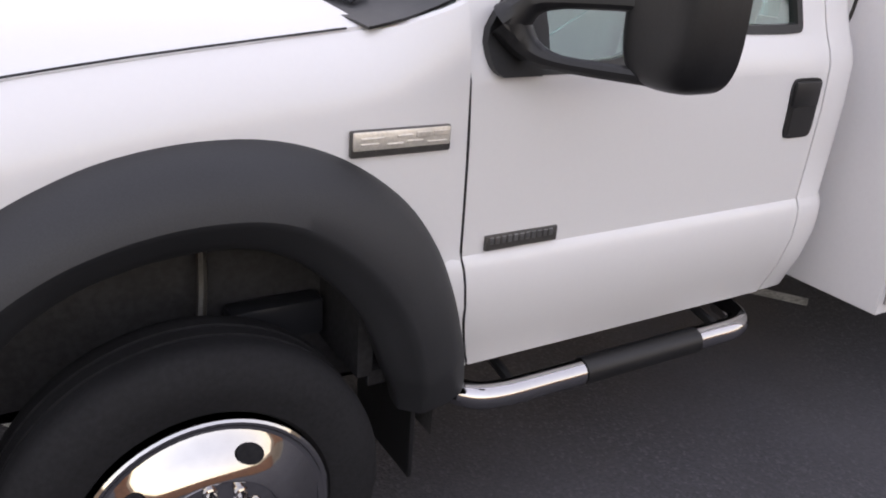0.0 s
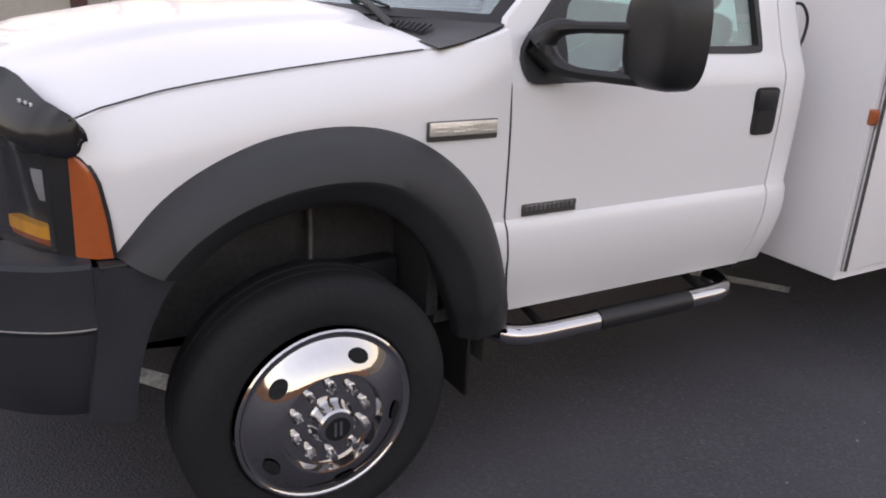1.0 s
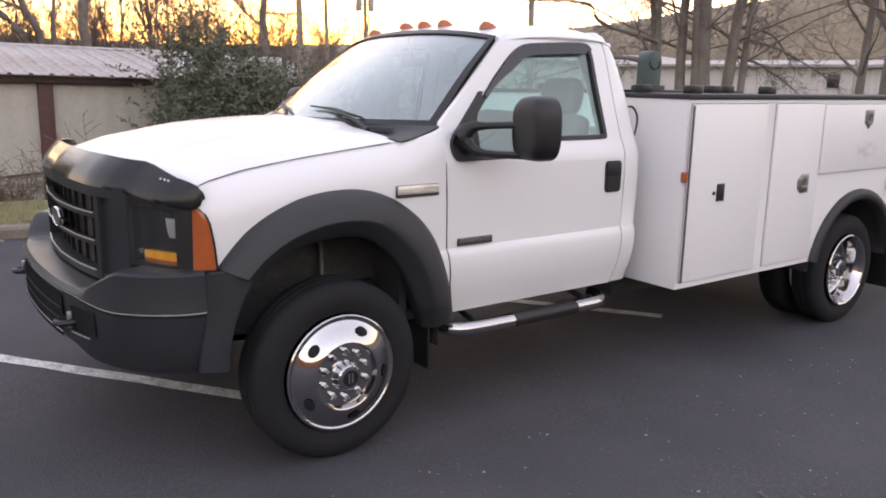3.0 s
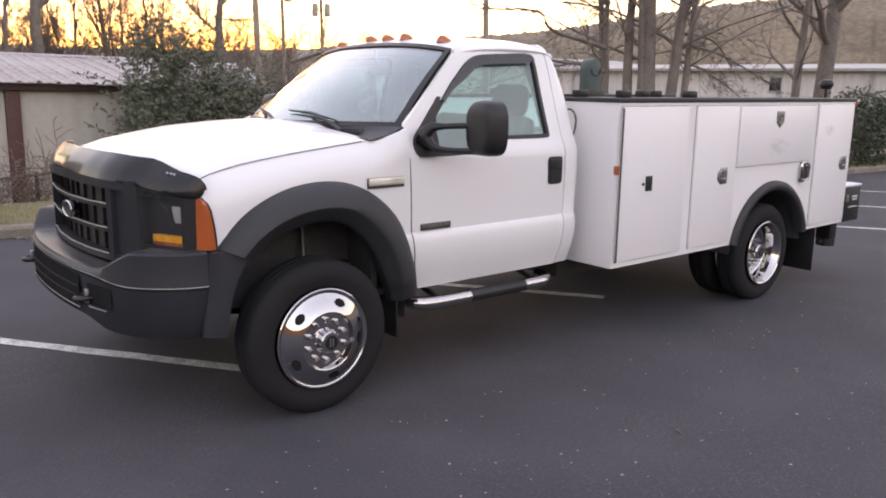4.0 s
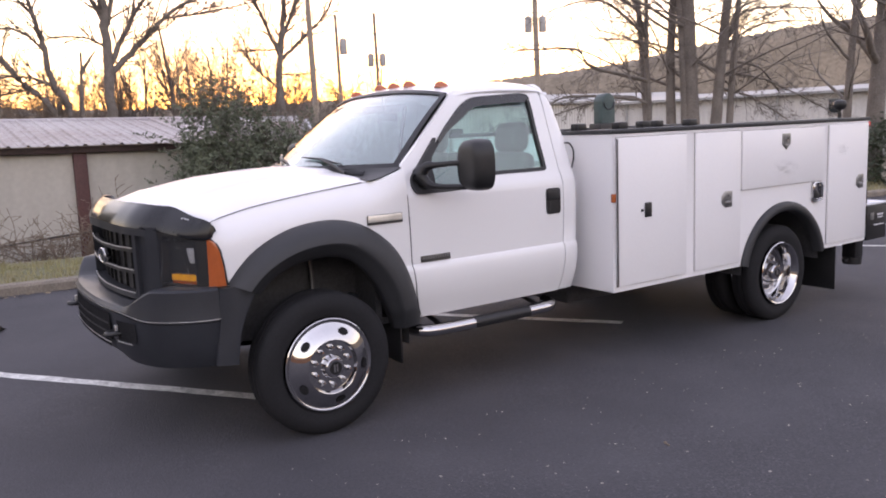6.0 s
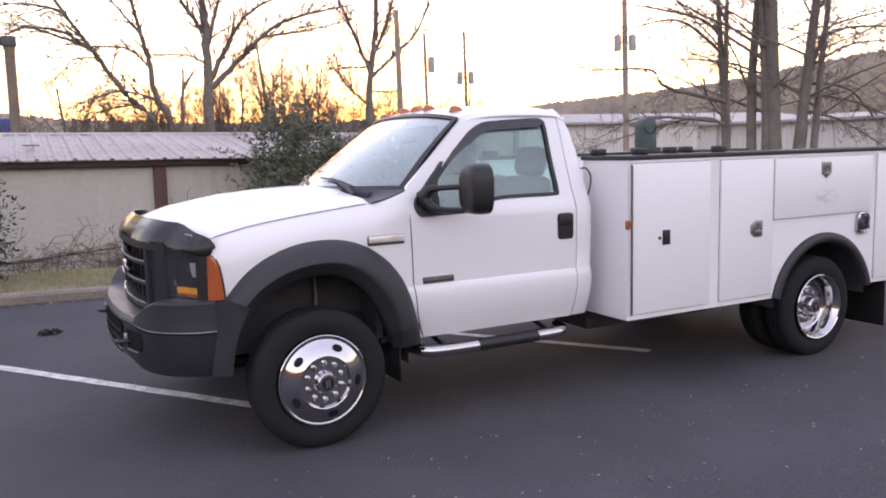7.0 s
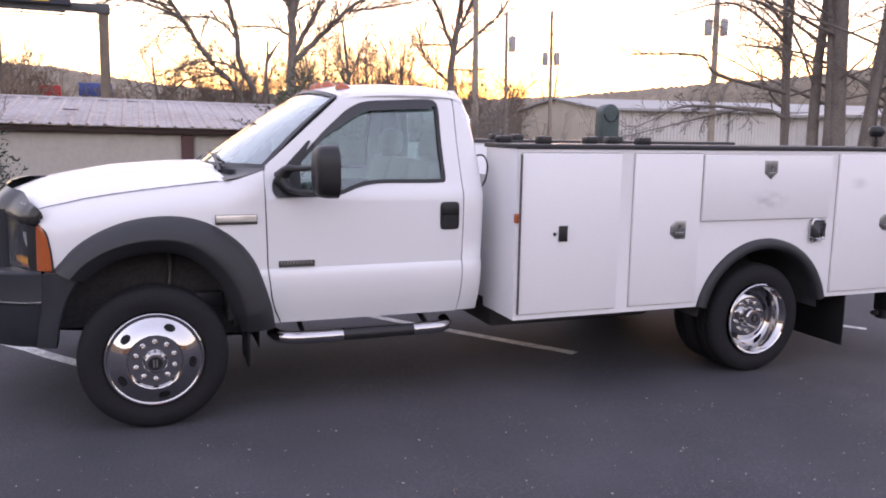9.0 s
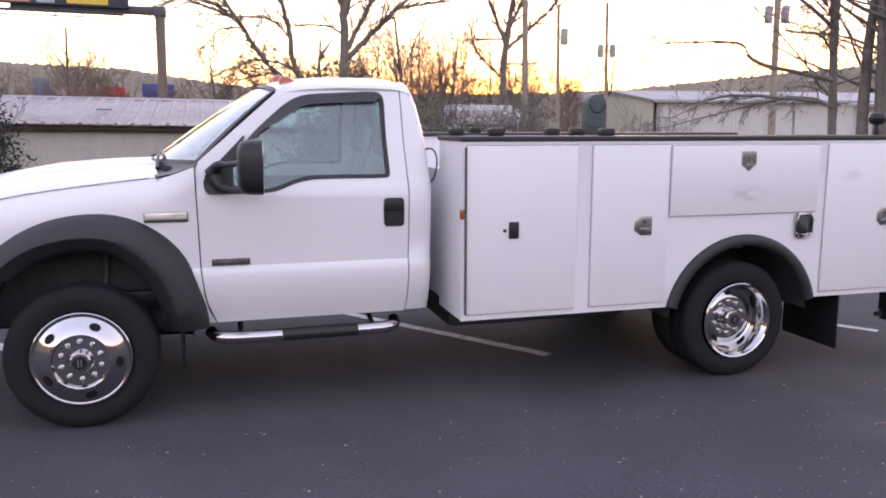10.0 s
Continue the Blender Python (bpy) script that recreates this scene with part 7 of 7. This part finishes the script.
bare_tree("dead_stump", [((7.0, 43.5, -0.8), (0.06, 0, 1), 7.6, 0.24), ((7.3, 43.5, 5.6), (0.6, 0, 1), 1.6, 0.13)], "tall broken dead tree trunk behind the shed", 14, levels=0)
YOUNG = [(11.6, 47.0, 7.6, 0.11), (13.4, 46.5, 9.6, 0.17), (14.8, 48.5, 8.8, 0.12), (16.1, 47.0, 8.2, 0.15), (17.2, 49.0, 8.8, 0.12), (22.6, 49.0, 7.0, 0.11), (8.4, 49.0, 6.4, 0.09), (4.2, 50.0, 5.4, 0.09),
         (10.6, 50.5, 7.0, 0.10), (12.4, 51.0, 8.4, 0.11), (15.4, 51.5, 9.0, 0.11), (18.3, 51.0, 8.0, 0.11), (20.9, 51.5, 7.4, 0.10), (23.8, 52.0, 6.4, 0.09)]
for k, (x, y, h, r) in enumerate(YOUNG):
    bare_tree("bare_tree", [((x, y, -0.8), (0.03 - 0.02 * (k % 4), 0, 1), h, r * 1.3), ((x + 0.1, y, 1.5), (-0.45 + 0.3 * (k % 3), 0.1, 1), h * 0.6, r * 0.6)], "slender leafless tree with a fine twiggy crown", 50 + k, levels=3, kids=(16, 8, 5), bare=(0.22, 0.1, 0.1), thin=0.011, ratio=(0.34, 0.58), wob=0.16, angle=(0.4, 0.95), slim=(0.28, 0.5), first_rise=0.3)
bare_tree("bare_tree", [((31.0, 52.0, -0.8), (0.1, 0, 1), 8.0, 0.20)], "small leafless tree near the warehouse", 16, kids=(8, 6, 4, 3))
bare_tree("bare_tree", [((-8.0, 52.0, -0.8), (0.05, 0, 1), 8.5, 0.20)], "slender leafless tree near the road", 17)
bare_tree("bare_tree", [((2.0, 50.0, -0.8), (-0.1, 0, 1), 7.0, 0.18)], "slender leafless tree near the road", 18)
bare_tree("bare_tree", [((19.3, 5.9, -0.1), (0.03, 0, 1), 11, 0.26), ((18.6, 6.3, -0.1), (-0.03, 0, 1), 9, 0.13)], "tall leafless tree on the verge", 41, kids=(16, 8, 5, 3), bare=(0.2, 0.1, 0.1), angle=(0.7, 1.4), ratio=(0.25, 0.42), levels=3, thin=0.006)
# clump of stems on the verge
CLUMP = [((13.65, 8.45, 0), (-0.02, 0, 1), 9.5, 0.10), ((13.95, 8.0, 0), (0.01, 0, 1), 10.5, 0.135), ((14.25, 7.55, 0), (0.0, 0, 1), 11, 0.21), ((14.5, 7.35, 0), (0.06, -0.02, 1), 10.5, 0.15), ((14.05, 7.7, 0), (0.02, 0, 1), 10, 0.11), ((14.75, 7.1, 0), (0.13, -0.04, 1), 9, 0.10)]
bare_tree("bare_tree_clump", CLUMP, "clump of slim leafless trunks with drooping side branches", 23, kids=(30, 9, 6, 0), slim=(0.14, 0.30), levels=3, bare=(0.12, 0.1, 0.1), angle=(0.85, 1.45), ratio=(0.26, 0.46), first_rise=0.16, rise=-0.012, wob=0.12, thin=0.006)
# long drooping side branches, which the clump's outer stems bear
shaped_tree("bare_tree", (13.2, 8.2, 0), [
    (0.085, 0.035, [(0.15, 0), (0.1, 2.2), (0.0, 4.0), (0.0, 8.0)]),
    (0.050, 0.012, [(-0.1, 3.8), (-0.8, 4.5), (-3.2, 4.7)]),
    (0.045, 0.010, [(-0.1, 3.7), (-1.3, 4.55), (-2.7, 4.3)]),
    (0.040, 0.010, [(-0.1, 3.2), (-0.6, 3.6), (-1.4, 3.6)]),
    (0.045, 0.010, [(0.0, 2.2), (-0.7, 2.4), (-3.3, 1.8)]),
    (0.045, 0.010, [(-0.1, 2.5), (-2.4, 2.4), (-3.3, 2.1)]),
    (0.050, 0.012, [(0.0, 2.8), (-1.9, 3.05), (-2.5, 3.4), (-4.2, 3.3)]),
    (0.045, 0.010, [(0.0, 4.6), (-1.4, 5.6), (-3.2, 5.6)])], "slim leafless tree with long drooping branches", 61, per_metre=5.5, reach=0.9, sway=0.7, levels=4, kids=(0, 0, 5, 3), twig=0.012, thin=0.006, wob=0.2, first_rise=-0.02, rise=-0.02, clear=0.3, angle=(0.35, 0.9))
shaped_tree("bare_tree", (14.9, 7.5, 0), [
    (0.075, 0.030, [(0.1, 0), (0.2, 2.4), (0.4, 4.0), (0.9, 8.0)]),
    (0.050, 0.012, [(0.3, 3.5), (0.8, 4.4), (3.6, 4.6)]),
    (0.050, 0.012, [(0.3, 3.9), (1.2, 4.6), (4.3, 5.3)]),
    (0.040, 0.010, [(0.5, 3.6), (1.3, 4.1), (2.5, 4.2)]),
    (0.045, 0.010, [(0.1, 2.9), (2.1, 2.8), (5.2, 2.0)]),
    (0.045, 0.010, [(0.1, 3.2), (2.0, 3.1), (3.4, 2.3)]),
    (0.040, 0.010, [(0.1, 2.5), (1.6, 2.3), (3.8, 1.5)]),
    (0.045, 0.010, [(0.5, 4.8), (1.9, 5.7), (4.0, 6.0)])], "slim leafless tree with long drooping branches", 62, per_metre=5.5, reach=0.9, sway=0.7, levels=4, kids=(0, 0, 5, 3), twig=0.012, thin=0.006, wob=0.2, first_rise=-0.02, rise=-0.03, clear=0.3, angle=(0.35, 0.9))
build_pole("utility_pole", 16.4, 32.7, 9.0, 0.19, (), "plain weathered wooden utility pole")
build_pole("utility_pole", 20.4, 37.5, 8.7, 0.13, ((0.35, 6.9),), "wooden utility pole with one transformer")
build_pole("utility_pole", 27.9, 45.9, 10.4, 0.15, ((-0.42, 7.1), (0.42, 7.1)), "wooden utility pole with two transformers")
build_pole("utility_pole", 30.2, 31.2, 13.0, 0.20, ((-0.42, 7.85), (0.42, 7.85)), "wooden utility pole with two transformers")
cable((20.2, 37.6, 8.6), (27.7, 46.0, 9.3), 0.5)
cable((20.2, 37.6, 8.3), (30.0, 31.3, 6.4), 0.6)
build_warehouse()
build_white_building()
post = thing("metal_post", pose(25.2, 9.8, -0.1), "slim pale metal post standing on the grass", "post")
part("post", tube([(0, 0, 0), (0.02, 0, 2.95)], 0.045, 10), PALE_ROOF, post)
part("post_cap", lathe([(0.0, 2.95), (0.055, 2.95), (0.055, 3.0), (0.0, 3.01)], (0.02, 0, 0), 12, None, "z"), STEEL, post)
build_house()
build_billboard()
build_signs()
far_woods()
build_hill()
litter()
# a clod of dead leaves on the asphalt
rng = random.Random(9)
v, f = leaves([((0, 0, 0.025), (0.09, 0.05, 0.028)), ((0.07, 0.02, 0.02), (0.05, 0.03, 0.02))], 160, 0.022, rng, 0.2)
clod = raw("leaf_clod", v, f, BROWN_DARK, None, "", False)
clod.location = (-1.31, 3.1, 0.0)
tagged(clod, "small dark clod of dead leaves on asphalt", "leaf clod")
